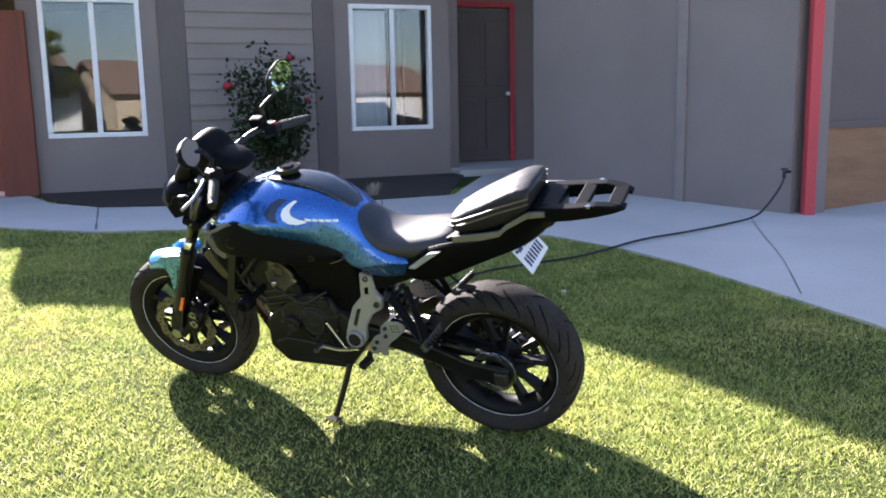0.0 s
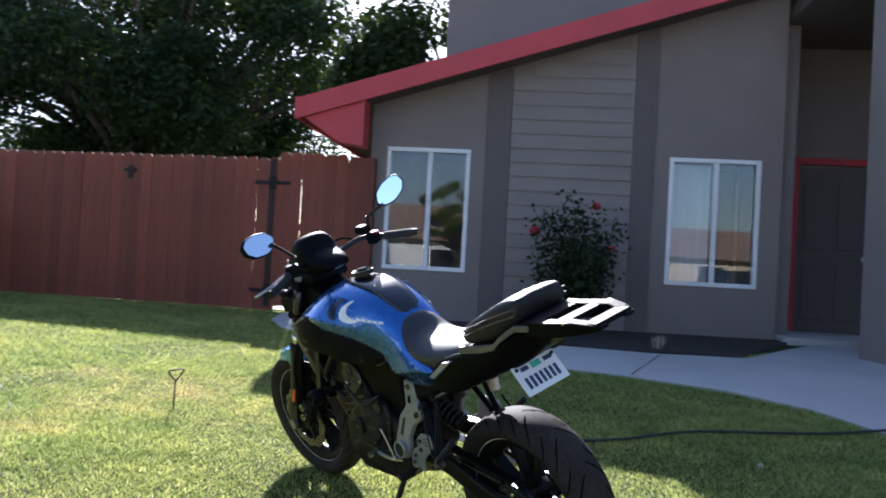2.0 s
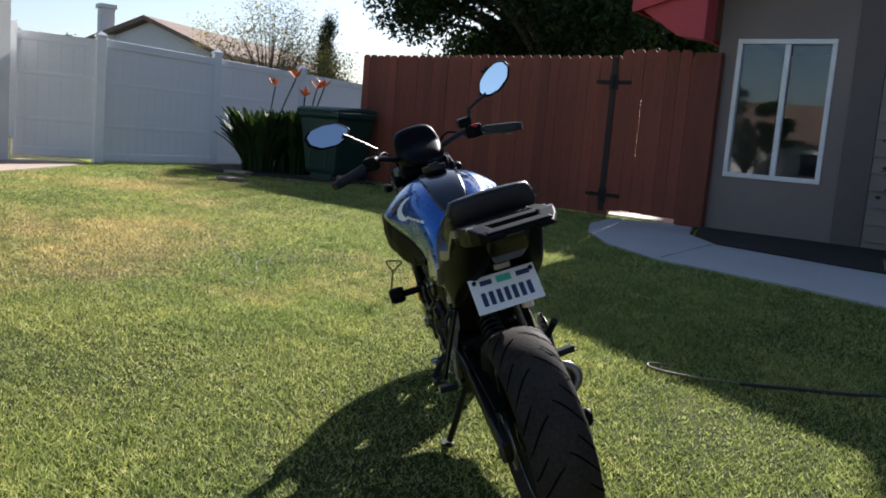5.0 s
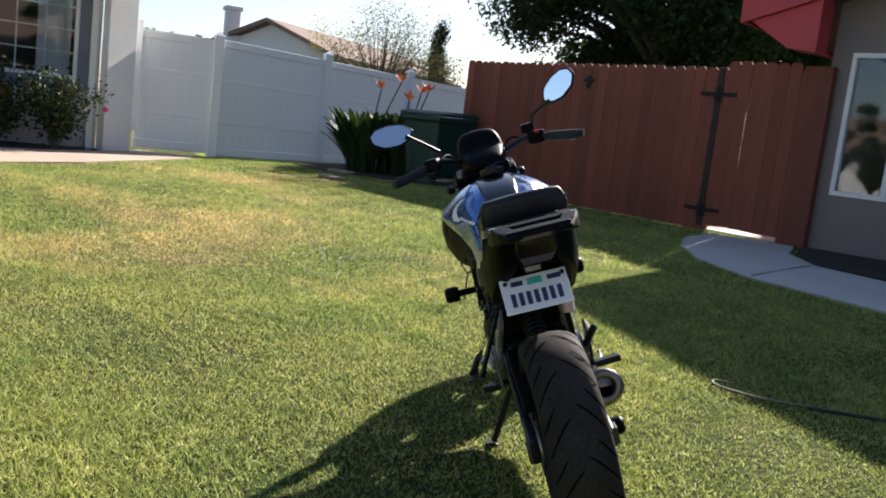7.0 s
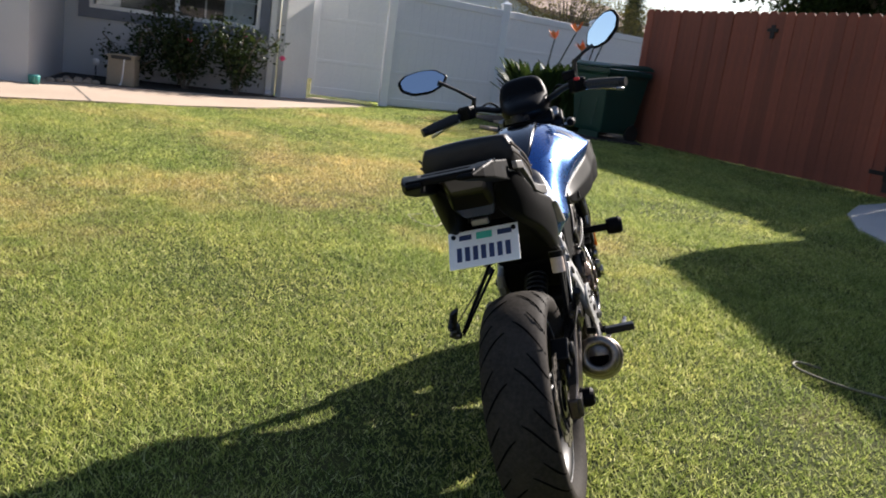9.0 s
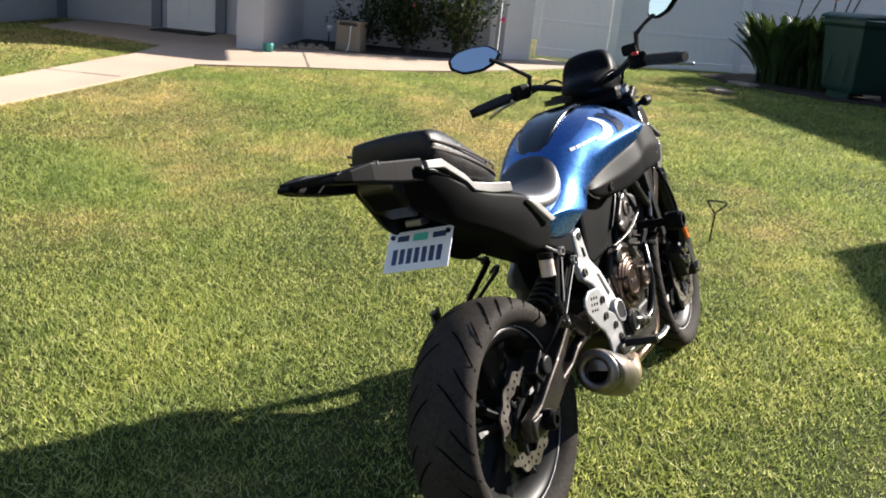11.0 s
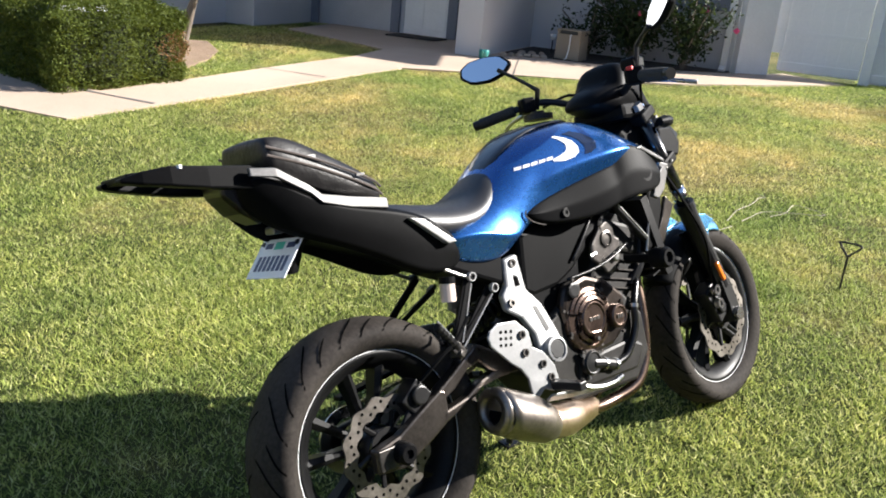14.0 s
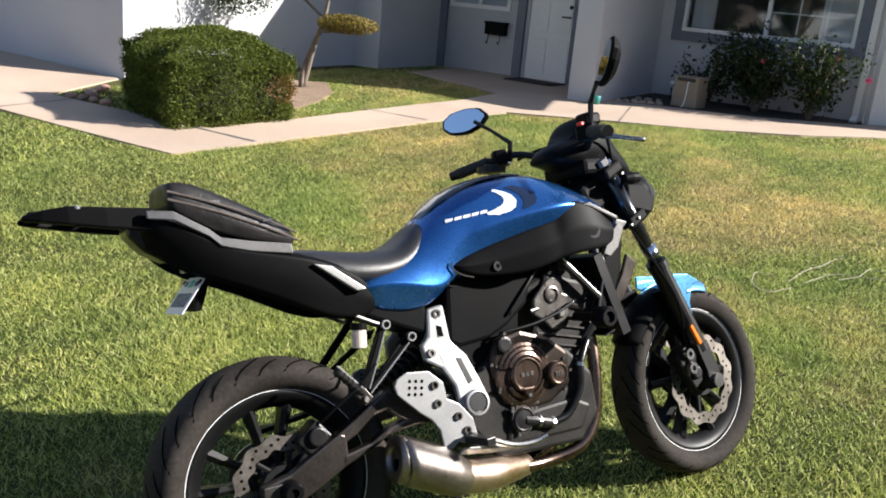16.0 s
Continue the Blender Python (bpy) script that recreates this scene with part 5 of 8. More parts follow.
# luggage rack with cut-outs behind the seat
rk = part("luggage_rack", joined(
    bm_loft([[(x, y, z + t) for y, t in ((-w, -0.010), (w, -0.010), (w, 0.010), (-w, 0.010))] for x, w, z in ((-0.17, 0.080, 0.962), (-0.255, 0.104, 0.970))]),
    *[bm_loft([[(x, s * y0, z), (x, s * (y0 + wd), z), (x, s * (y0 + wd), z + th), (x, s * y0, z + th)] for x, y0, wd, z, th in ((-0.235, 0.066, 0.038, 0.932, 0.050), (-0.34, 0.068, 0.038, 0.946, 0.046), (-0.42, 0.064, 0.038, 0.961, 0.040), (-0.475, 0.050, 0.040, 0.971, 0.026), (-0.515, 0.036, 0.036, 0.980, 0.009))]) for s in (-1, 1)],
    bm_box((0.05, 0.15, 0.016), (-0.478, 0, 0.989)), bm_box((0.045, 0.17, 0.016), (-0.37, 0, 0.986)), bm_box((0.06, 0.16, 0.02), (-0.262, 0, 0.975))), TAIL_BLACK, bike, "black cast luggage rack with cut-outs", bevel=0.005)
rk.matrix_local = Matrix.Translation((-0.0102, 0.008, 0.007)) @ Matrix.Diagonal((0.94, 1, 1, 1))
for s in (-1, 1):
    part("rack_strut", bm_tube(curve_points([(-0.12, s * 0.09, 0.925), (-0.18, s * 0.09, 0.945), (-0.25, s * 0.086, 0.965)], 4), 0.010, 8), BLACK_SATIN, rk)
    for x in (-0.40,):
        part("rack_bolt", bm_disc((x, s * 0.096, 0.996), 0.009, 0.008, (0, 0, 1), 10), STEEL, rk)

# number plate: all lettering as plain bars
plate = part("number_plate", bm_box((0.003, 0.178, 0.102)), PLATE_WHITE, bike, "white number plate with dark blue characters", bevel=0.001)
plate.matrix_local = Matrix.Translation((-0.160, 0.016, 0.783)) @ Matrix.Rotation(radians(39), 4, "Y")
for k in range(7):
    part("character_bar", bm_box((0.0012, 0.0125, 0.038), (-0.0018, 0.062 - 0.0205 * k, -0.014)), PLATE_BLUE, plate)
for y, w in ((0.045, 0.032), (-0.055, 0.036)):
    part("character_bar", bm_box((0.0012, w, 0.014), (-0.0018, y, 0.032)), PLATE_BLUE, plate)
part("sticker", bm_box((0.0014, 0.04, 0.019), (-0.0018, -0.003, 0.032)), STICKER, plate, "green registration sticker")
for y in (0.075, -0.078):
    part("bolt", bm_disc((-0.003, y, 0.037), 0.006, 0.006, (1, 0, 0), 10), BLACK_SATIN, plate)
part("plate_lamp", bm_box((0.04, 0.045, 0.018), (-0.142, 0.012, 0.845)), SILVER_PLASTIC, bike, bevel=0.004)

# ---- engine, frame, exhaust ----
eng = part("engine", joined(
    bm_loft([[(x, y, z) for x, z in ((0.50, 0.34), (0.58, 0.24), (0.86, 0.23), (0.93, 0.30), (0.92, 0.42), (0.84, 0.50), (0.60, 0.52), (0.50, 0.46))] for y in (-0.155, -0.13, 0.13, 0.155)]),
    bm_loft([[(x, y, z) for x, z in ((0.70, 0.46), (0.90, 0.42), (0.965, 0.60), (0.79, 0.66))] for y in (-0.13, 0.13)]),
    bm_loft([[(x, y, z) for x, z in ((0.775, 0.64), (0.955, 0.58), (0.975, 0.665), (0.80, 0.72))] for y in (-0.145, 0.145)])), BLACK_ROUGH, bike, "black twin-cylinder engine block", bevel=0.012)
for k in range(6):
    z = 0.48 + 0.024 * k
    x = 0.715 + 0.014 * k
    part("fin", bm_loft([[(x + u, y, z + v) for u, v in ((0, 0), (0.19, -0.045), (0.191, -0.041), (0.001, 0.005))] for y in (-0.14, 0.14)]), DARK_ALU, eng)
for side in (-1, 1):
    # big round cover with concentric ribs
    c = (0.676, side * 0.155, 0.455)
    skin = BRONZE if side < 0 else BLACK_ROUGH
    prof = [(0.092, 0.0), (0.091, 0.014), (0.086, 0.018), (0.052, 0.020), (0.050, 0.036), (0.046, 0.041), (0.041, 0.041), (0.039, 0.037), (0.0, 0.038)]
    cover = part("engine_cover", bm_lathe([(r, side * t) for r, t in prof], c, 40), skin, eng, "bronze clutch cover" if side < 0 else "black alternator cover", smooth=False, bevel=0.0015)
    for r0, r1, top, a0, a1 in ((0.053, 0.063, 0.040, 28, 152), (0.066, 0.075, 0.034, 24, 158), (0.078, 0.087, 0.027, 20, 160), (0.056, 0.066, 0.032, 205, 335), (0.074, 0.084, 0.024, 196, 318)):
        part("rib", bm_loft([[(c[0] + r * math.cos(a), c[1] + side * h, c[2] + r * math.sin(a)) for r, h in ((r0, 0.014), (r0, top), (r1, top - 0.005), (r1, 0.014))] for a in (radians(a0 + (a1 - a0) * i / 14) for i in range(15))]), skin, cover, bevel=0.001)
    part("boss", bm_plate([(c[0] - 0.024, c[2] - 0.032), (c[0] + 0.020, c[2] - 0.034), (c[0] + 0.004, c[2] - 0.066), (c[0] - 0.010, c[2] - 0.065)], c[1] + side * 0.018, c[1] + side * 0.044), skin, cover, bevel=0.004)
    part("boss_bolt", bm_disc((c[0] - 0.003, c[1] + side * 0.046, c[2] - 0.054), 0.005, 0.006, steps=8), STEEL, cover)
    for k in range(3):
        part("emblem_bar", bm_box((0.011, 0.004, 0.010), (c[0] - 0.015 + 0.015 * k, c[1] + side * 0.039, c[2] + 0.001)), DARK_ALU, cover)
    for k in range(8):
        a = 2 * math.pi * (k + 0.5) / 8
        part("cover_bolt", bm_disc((c[0] + 0.090 * math.cos(a), c[1] + side * 0.012, c[2] + 0.090 * math.sin(a)), 0.0042, 0.012, steps=8), DARK_ALU, cover)
    part("casing", bm_plate([(0.575, 0.50), (0.60, 0.39), (0.66, 0.355), (0.76, 0.36), (0.83, 0.40), (0.835, 0.49), (0.77, 0.545), (0.68, 0.575), (0.60, 0.56)], side * 0.13, side * 0.172), CASING if side < 0 else BLACK_ROUGH, eng, "dark engine side casing", bevel=0.012)
    timing = part("timing_cover", bm_lathe([(0.034, 0.0), (0.033, side * 0.030), (0.029, side * 0.035), (0.025, side * 0.035), (0.023, side * 0.031), (0.0, side * 0.032)], (0.779, side * 0.165, 0.440), 28), skin, eng, "small round crank cover", bevel=0.001)
    part("emblem_bar", joined(*[bm_box((0.007, 0.004, 0.012), (0.770 + 0.009 * k, side * 0.198, 0.440)) for k in range(3)]), DARK_ALU, timing)
    part("lower_cover", bm_plate([(0.60, 0.27), (0.86, 0.265), (0.90, 0.33), (0.84, 0.36), (0.62, 0.35)], side * 0.13, side * 0.165), BLACK_ROUGH, eng, bevel=0.01)
for s in (-1, 1):
    # bolts, plugs and a sensor round the casings
    for x, z in ((0.575, 0.497), (0.592, 0.43), (0.625, 0.372), (0.70, 0.358), (0.807, 0.389), (0.83, 0.44), (0.813, 0.476), (0.738, 0.522), (0.626, 0.573)):
        part("case_bolt", bm_disc((x, s * 0.174, z), 0.0052, 0.010, steps=8), DARK_ALU, eng)
    for x, z in ((0.80, 0.685), (0.93, 0.635), (0.79, 0.60), (0.94, 0.56)):
        part("head_bolt", bm_disc((x, s * 0.147, z), 0.0068, 0.014, steps=10), DARK_ALU, eng)
    part("head_plate", bm_plate([(0.742, 0.606), (0.748, 0.648), (0.790, 0.690), (0.822, 0.706), (0.850, 0.692), (0.852, 0.655), (0.872, 0.645), (0.866, 0.590), (0.830, 0.556), (0.800, 0.556), (0.775, 0.585)], s * 0.132, s * 0.152), DARK_ALU, eng, "grey cylinder head side cover", bevel=0.006)
    part("core_plug", bm_lathe([(0.024, s * 0.0), (0.024, s * 0.006), (0.018, s * 0.008), (0.016, s * 0.002), (0.0, s * 0.003)], (0.811, s * 0.152, 0.655), 20), DARK_ALU, eng)
    part("sensor_plug", bm_lathe([(0.0135, 0.0), (0.0135, s * 0.012), (0.009, s * 0.016), (0.0, s * 0.016)], (0.833, s * 0.152, 0.599), 12), STEEL, eng)
    part("pipe_stub", bm_tube([(0.736, s * 0.150, 0.618), (0.760, s * 0.150, 0.622)], 0.006, 8), STEEL, eng)
    part("oil_cap", bm_lathe([(0.022, 0.0), (0.022, s * 0.014), (0.016, s * 0.016), (0.0, s * 0.016)], (0.62, s * 0.172, 0.545), 12), BLACK_SATIN, eng)
part("air_box", bm_loft([[(x, y, z) for x, z in ((0.42, 0.60), (0.47, 0.50), (0.60, 0.49), (0.70, 0.56), (0.72, 0.70), (0.50, 0.70))] for y in (-0.10, -0.09, 0.09, 0.10)]), BLACK_PLASTIC, bike, "black air box above the gearbox", bevel=0.01)
part("starter", joined(bm_tube([(0.62, -0.08, 0.56), (0.62, 0.08, 0.56)], 0.035, 16), bm_tube([(0.66, -0.135, 0.55), (0.66, -0.09, 0.55)], 0.022, 12)), BLACK_SATIN, eng)
part("throttle_body", joined(bm_tube([(0.70, -0.06, 0.70), (0.80, -0.06, 0.68)], 0.03, 14), bm_tube([(0.70, 0.06, 0.70), (0.80, 0.06, 0.68)], 0.03, 14), bm_box((0.05, 0.2, 0.05), (0.72, 0, 0.72))), BLACK_SATIN, eng)
part("valve_cover", joined(bm_box((0.16, 0.26, 0.045), (0.895, 0, 0.69), Matrix.Rotation(radians(18), 4, "Y")), *[bm_disc((0.86 + 0.06 * k, s * 0.11, 0.712 - 0.02 * k), 0.009, 0.02, (0.3, 0, 1), 8) for k in (0, 1) for s in (-1, 1)]), BLACK_ROUGH, eng, bevel=0.006)
for line, rr in (([(0.617, -0.128, 0.575), (0.73, -0.134, 0.585), (0.81, -0.134, 0.603), (0.884, -0.130, 0.629)], 0.0042), ([(0.925, -0.112, 0.515), (0.872, -0.134, 0.452), (0.859, -0.136, 0.386), (0.81, -0.136, 0.322), (0.750, -0.134, 0.306)], 0.011), ([(0.78, -0.110, 0.74), (0.72, -0.118, 0.68), (0.66, -0.118, 0.62)], 0.005), ([(0.60, 0.136, 0.60), (0.70, 0.152, 0.55), (0.82, 0.144, 0.60)], 0.006)):
    part("hose", bm_tube(curve_points(line, 6), rr, 10), HOSE_GLOSS, bike, smooth=True)
# water pump low on the clutch side with a short fat hose to the radiator
pump = part("water_pump", joined(bm_lathe([(0.036, 0.02), (0.036, -0.008), (0.030, -0.016), (0.026, -0.013), (0.0, -0.015)], (0.655, -0.128, 0.336), 24), bm_tube(curve_points([(0.662, -0.130, 0.332), (0.70, -0.134, 0.322), (0.752, -0.134, 0.306)], 5), 0.0165, 12)), BLACK_SATIN, eng, "black water pump with a short hose", bevel=0.001)
part("pump_rim", bm_lathe([(0.0335, -0.010), (0.0370, -0.010), (0.0370, -0.004), (0.0335, -0.004)], (0.655, -0.128, 0.336), 28, closed=True), DARK_ALU, pump)
for a in (0.5, 2.4, 4.3):
    part("pump_bolt", bm_disc((0.655 + 0.041 * math.cos(a), -0.132, 0.336 + 0.041 * math.sin(a)), 0.006, 0.012, steps=8), STEEL, pump)
for p, q in (((0.742, -0.134, 0.309), (0.752, -0.134, 0.306)), ((0.700, -0.134, 0.322), (0.709, -0.134, 0.319)), ((0.870, -0.134, 0.444), (0.873, -0.134, 0.454))):
    part("hose_clamp", bm_tube([p, q], 0.0185 if p[2] < 0.4 else 0.0128, 14), STEEL, bike)

slim(pump, lambda p: Vector((p.x, p.y / 0.78, p.z)))
slim(eng, lambda p: Vector((p.x, p.y * 0.78, p.z)))
for cover in eng.children:
    for piece in cover.children:
        slim(piece, lambda p: Vector((p.x, p.y * 0.78, p.z)))

# radiator with side shrouds
rad = part("radiator", bm_box((0.03, 0.30, 0.25), (1.005, 0, 0.63), Matrix.Rotation(radians(-18), 4, "Y")), BLACK_SATIN, bike, "black finned radiator")
for k in range(11):
    part("fin", bm_box((0.036, 0.28, 0.004), (1.005 + 0.003 * (k - 5), 0, 0.63 + 0.022 * (k - 5)), Matrix.Rotation(radians(-18), 4, "Y")), BLACK_SATIN, rad)
for s in (-1, 1):
    part("radiator_shroud", bm_plate([(0.950, 0.590), (0.985, 0.592), (1.030, 0.640), (1.060, 0.70), (1.075, 0.79), (1.050, 0.80), (1.00, 0.775), (0.985, 0.70)], s * 0.118, s * 0.142), TAIL_BLACK, bike, "black radiator shroud", bevel=0.01)
    part("frame_tube", bm_tube(curve_points([(1.03, s * 0.05, 0.86), (0.95, s * 0.085, 0.80), (0.80, s * 0.084, 0.70), (0.62, s * 0.082, 0.64), (0.46, s * 0.08, 0.60)], 6), 0.018, 10), BLACK_SATIN, bike, "black tubular frame")
    part("frame_tube", bm_tube([(0.836, s * 0.140, 0.750), (0.958, s * 0.140, 0.628)], 0.010, 10), BLACK_SATIN, bike)
    part("edge_strip", bm_tube([(0.838, s * 0.1475, 0.755), (0.960, s * 0.1475, 0.633)], 0.0042, 8), STEEL if s < 0 else BLACK_SATIN, bike)
    part("edge_strip", bm_tube(curve_points([(0.984, s * 0.146, 0.742), (0.990, s * 0.146, 0.719), (0.972, s * 0.146, 0.655), (0.951, s * 0.146, 0.593)], 4), 0.0038, 8), STEEL if s < 0 else BLACK_SATIN, bike)
    part("radiator_trim", bm_plate([(1.084, 0.739), (1.118, 0.708), (1.092, 0.667), (1.056, 0.615), (1.024, 0.587), (1.024, 0.636), (1.056, 0.68)], s * 0.128, s * 0.142), ARM_GREY, bike, "grey trim panel beside the radiator", bevel=0.004)
    part("frame_tube", bm_tube(curve_points([(1.04, s * 0.045, 0.80), (1.0, s * 0.09, 0.70), (0.965, s * 0.11, 0.58), (0.91, s * 0.10, 0.50)], 5), 0.016, 10), BLACK_SATIN, bike)
    part("frame_slider", joined(bm_tube([(0.885, s * 0.12, 0.582), (0.885, s * 0.22, 0.582)], 0.013, 10), bm_lathe([(0.0, 0.0), (0.026, 0.0), (0.030, s * 0.012), (0.030, s * 0.045), (0.024, s * 0.055), (0.016, s * 0.055), (0.012, s * 0.045), (0.0, s * 0.045)], (0.885, s * 0.215, 0.582), 20)), BLACK_PLASTIC, bike, "black crash bobbin")
    # silver pivot bracket
    bracket = part("pivot_bracket", joined(
        bm_plate([(0.405, 0.688), (0.455, 0.696), (0.46, 0.60), (0.50, 0.555), (0.535, 0.47), (0.55, 0.425), (0.53, 0.385), (0.49, 0.375), (0.462, 0.41), (0.455, 0.47), (0.42, 0.53), (0.375, 0.56), (0.372, 0.60), (0.395, 0.62)], s * 0.165, s * 0.187)), ALU, bike, "cast aluminium pivot bracket", bevel=0.007)
    part("bracket_slot", bm_plate([(0.422, 0.655), (0.438, 0.655), (0.440, 0.615), (0.424, 0.615)], s * 0.1875, s * 0.1885), GROOVE, bracket)
    part("bracket_slot", bm_plate([(0.462, 0.555), (0.478, 0.552), (0.508, 0.475), (0.495, 0.468)], s * 0.1875, s * 0.1885), BLACK_SATIN, bracket)
    part("pivot_cap", joined(bm_lathe([(0.034, 0.0), (0.034, s * 0.016), (0.028, s * 0.018), (0.026, s * 0.010), (0.0, s * 0.010)], (0.507, s * 0.187, 0.415), 24)), ALU, bracket)
    part("pivot_plug", bm_disc((0.507, s * 0.199, 0.415), 0.024, 0.006, steps=20), BLACK_SATIN, bracket)
    for x, z in ((0.43, 0.675), (0.395, 0.578)):
        part("bolt", bm_lathe([(0.0115, 0.0), (0.0115, s * 0.006), (0.006, s * 0.006), (0.005, s * 0.001), (0.0, s * 0.001)], (x, s * 0.187, z), 14), DARK_ALU, bracket)
    slim(bracket, lambda p: Vector((p.x + 0.014 * min(1.0, max(0.0, (p.z - 0.43) / 0.12)), s * (abs(p.y) - 0.187 + 0.104 + 0.16 * max(0.0, 0.665 - p.z)), p.z - 0.021 * min(1.0, max(0.0, (p.z - 0.43) / 0.12)))))
    # heel guard with drilled dots and rider peg
    heel = part("heel_guard", bm_plate([(0.262, 0.506), (0.272, 0.522), (0.30, 0.535), (0.362, 0.528), (0.40, 0.492), (0.405, 0.45), (0.44, 0.43), (0.475, 0.385), (0.485, 0.33), (0.46, 0.32), (0.425, 0.335), (0.405, 0.32), (0.382, 0.325), (0.375, 0.375), (0.355, 0.405), (0.325, 0.428), (0.268, 0.484)], s * 0.195, s * 0.203), ALU, bike, "drilled aluminium heel guard", bevel=0.003)
    for i in range(3):
        for j in range(3):
            part("drill_hole", bm_disc((0.305 + 0.017 * i - 0.003 * j, s * 0.199, 0.512 - 0.016 * j - 0.003 * i), 0.0045, 0.0094, steps=8), GROOVE, heel)
    for x, z in ((0.372, 0.49), (0.375, 0.443), (0.43, 0.40), (0.452, 0.36)):
        part("bolt", bm_lathe([(0.0105, 0.0), (0.0105, s * 0.006), (0.0065, s * 0.006), (0.0055, s * 0.001), (0.0, s * 0.001)], (x, s * 0.203, z), 14), DARK_ALU, heel)
    slim(heel, lambda p: Vector((p.x + 0.010, s * (abs(p.y) - 0.040), p.z - 0.008)))
    if s > 0:
        slim(heel, lambda p: Vector((0.345 + (p.x - 0.345) * 0.74, p.y - 0.012, 0.478 + (p.z - 0.478) * 0.74)))
    reach = 0.222 if s < 0 else 0.180
    part("foot_peg", joined(bm_tube([(0.475, s * 0.12, 0.335), (0.467, s * (reach - 0.037), 0.335)], 0.012, 8), bm_box((0.03, 0.09 if s < 0 else 0.06, 0.022), (0.462, s * reach, 0.334), Matrix.Rotation(radians(-8 * s), 4, "Z"))), BLACK_SATIN, bike, "ribbed rider foot peg", bevel=0.003)
    # passenger peg hanger: dark plate with two eyes
    bright = ALU if s < 0 else BLACK_SATIN
    hanger = part("peg_hanger", joined(bm_plate([(0.276, 0.650), (0.300, 0.644), (0.224, 0.478), (0.196, 0.478)], s * 0.098, s * 0.108), bm_plate([(0.345, 0.616), (0.366, 0.598), (0.240, 0.480), (0.204, 0.470)], s * 0.098, s * 0.108)), BLACK_PLASTIC, bike, "black passenger peg hanger", bevel=0.003)
    for x, z in ((0.290, 0.649), (0.358, 0.608)):
        part("eye", bm_lathe([(0.0090, -0.006), (0.0114, -0.006), (0.0114, 0.006), (0.0090, 0.006)], (x, s * 0.118, z), 22, closed=True), bright, hanger)
        part("eye_bolt", joined(bm_disc((x, s * 0.112, z), 0.0090, 0.012, steps=18), bm_lathe([(0.008, 0.0), (0.008, s * 0.006), (0.005, s * 0.006), (0.005, s * 0.001), (0.0, s * 0.001)], (x, s * 0.119, z), 12)), BLACK_SATIN, hanger)
    # thin bright rods stand in for glints along the plate's bevelled edges
    part("rod", bm_tube(curve_points([(0.286, s * 0.118, 0.633), (0.256, s * 0.120, 0.565), (0.224, s * 0.124, 0.500)], 4), 0.0019, 6), bright, hanger)
    part("rod", bm_tube(curve_points([(0.350, s * 0.118, 0.594), (0.290, s * 0.120, 0.542), (0.226, s * 0.124, 0.488)], 4), 0.0019, 6), bright, hanger)
    part("peg_clamp", joined(bm_box((0.030, 0.020, 0.036), (0.205, s * 0.124, 0.484), Matrix.Rotation(radians(-35), 4, "Y")), bm_tube([(0.196, s * 0.108, 0.474), (0.206, s * 0.142, 0.478)], 0.010, 10)), DARK_ALU, hanger, bevel=0.003)
    part("passenger_peg", joined(bm_tube([(0.202, s * 0.128, 0.492), (0.130, s * 0.152, 0.562)], 0.0095, 10), *[bm_tube([(0.202 - 0.072 * k, s * (0.128 + 0.024 * k), 0.492 + 0.070 * k), (0.202 - 0.072 * (k + 0.05), s * (0.128 + 0.024 * (k + 0.05)), 0.492 + 0.070 * (k + 0.05))], 0.0115, 10) for k in (0.12, 0.28, 0.44, 0.60, 0.76, 0.92)]), BLACK_SATIN, hanger, "folded passenger foot peg")
    part("peg_strip", bm_tube([(0.206, s * 0.130, 0.502), (0.134, s * 0.153, 0.573)], 0.0026, 6), bright, hanger)
    # silver subframe lip above the hanger
    if s > 0:
        slim(hanger, lambda p: Vector((p.x - 0.03 * max(0.0, min(1.0, (0.63 - p.z) / 0.12)), p.y + 0.10 * max(0.0, min(1.0, (0.62 - p.z) / 0.12)), p.z)))
    part("subframe_lip", bm_tube([(0.168, s * 0.108, 0.706), (0.255, s * 0.112, 0.661), (0.276, s * 0.112, 0.652)], 0.0048, 8), SILVER_PLASTIC, bike)
part("undertray", bm_loft([[(x, y, z) for y, z in ((-w, lo), (w, lo), (w, hi), (-w, hi))] for x, w, lo, hi in ((0.42, 0.10, 0.60, 0.74), (0.28, 0.10, 0.66, 0.78), (0.10, 0.095, 0.74, 0.85), (-0.10, 0.085, 0.82, 0.92))]), BLACK_PLASTIC, bike, bevel=0.01)
part("brake_reservoir", joined(bm_tube([(0.219, -0.103, 0.602), (0.222, -0.103, 0.646)], 0.019, 16)), FLUID, bike, "cloudy brake fluid reservoir")
part("reservoir_cap", bm_tube([(0.222, -0.103, 0.646), (0.224, -0.103, 0.662)], 0.021, 16), BLACK_PLASTIC, bike)
# rear shock with a coil spring
part("shock", bm_tube([(0.31, 0, 0.49), (0.46, 0, 0.55)], 0.020, 12), BLACK_SATIN, bike)
coil = [Vector((0.31, 0, 0.49)) + Vector((0.14, 0, 0.056)) * (k / 72) + 0.032 * (math.cos(k * math.pi / 6) * Vector((0, 1, 0)) + math.sin(k * math.pi / 6) * Vector((-0.36, 0, 0.93))) for k in range(73)]
part("spring", bm_tube(coil, 0.0065, 6), BLACK_SATIN, bike, "coil spring", smooth=True)

# swingarm: right arm boxed with a window, left arm straight
def arm_rows(y0, y1, rows):
    return bm_loft([[(x, y, z) for y, z in ((y0, zl), (y1, zl), (y1, zh), (y0, zh))] for x, zl, zh in rows])


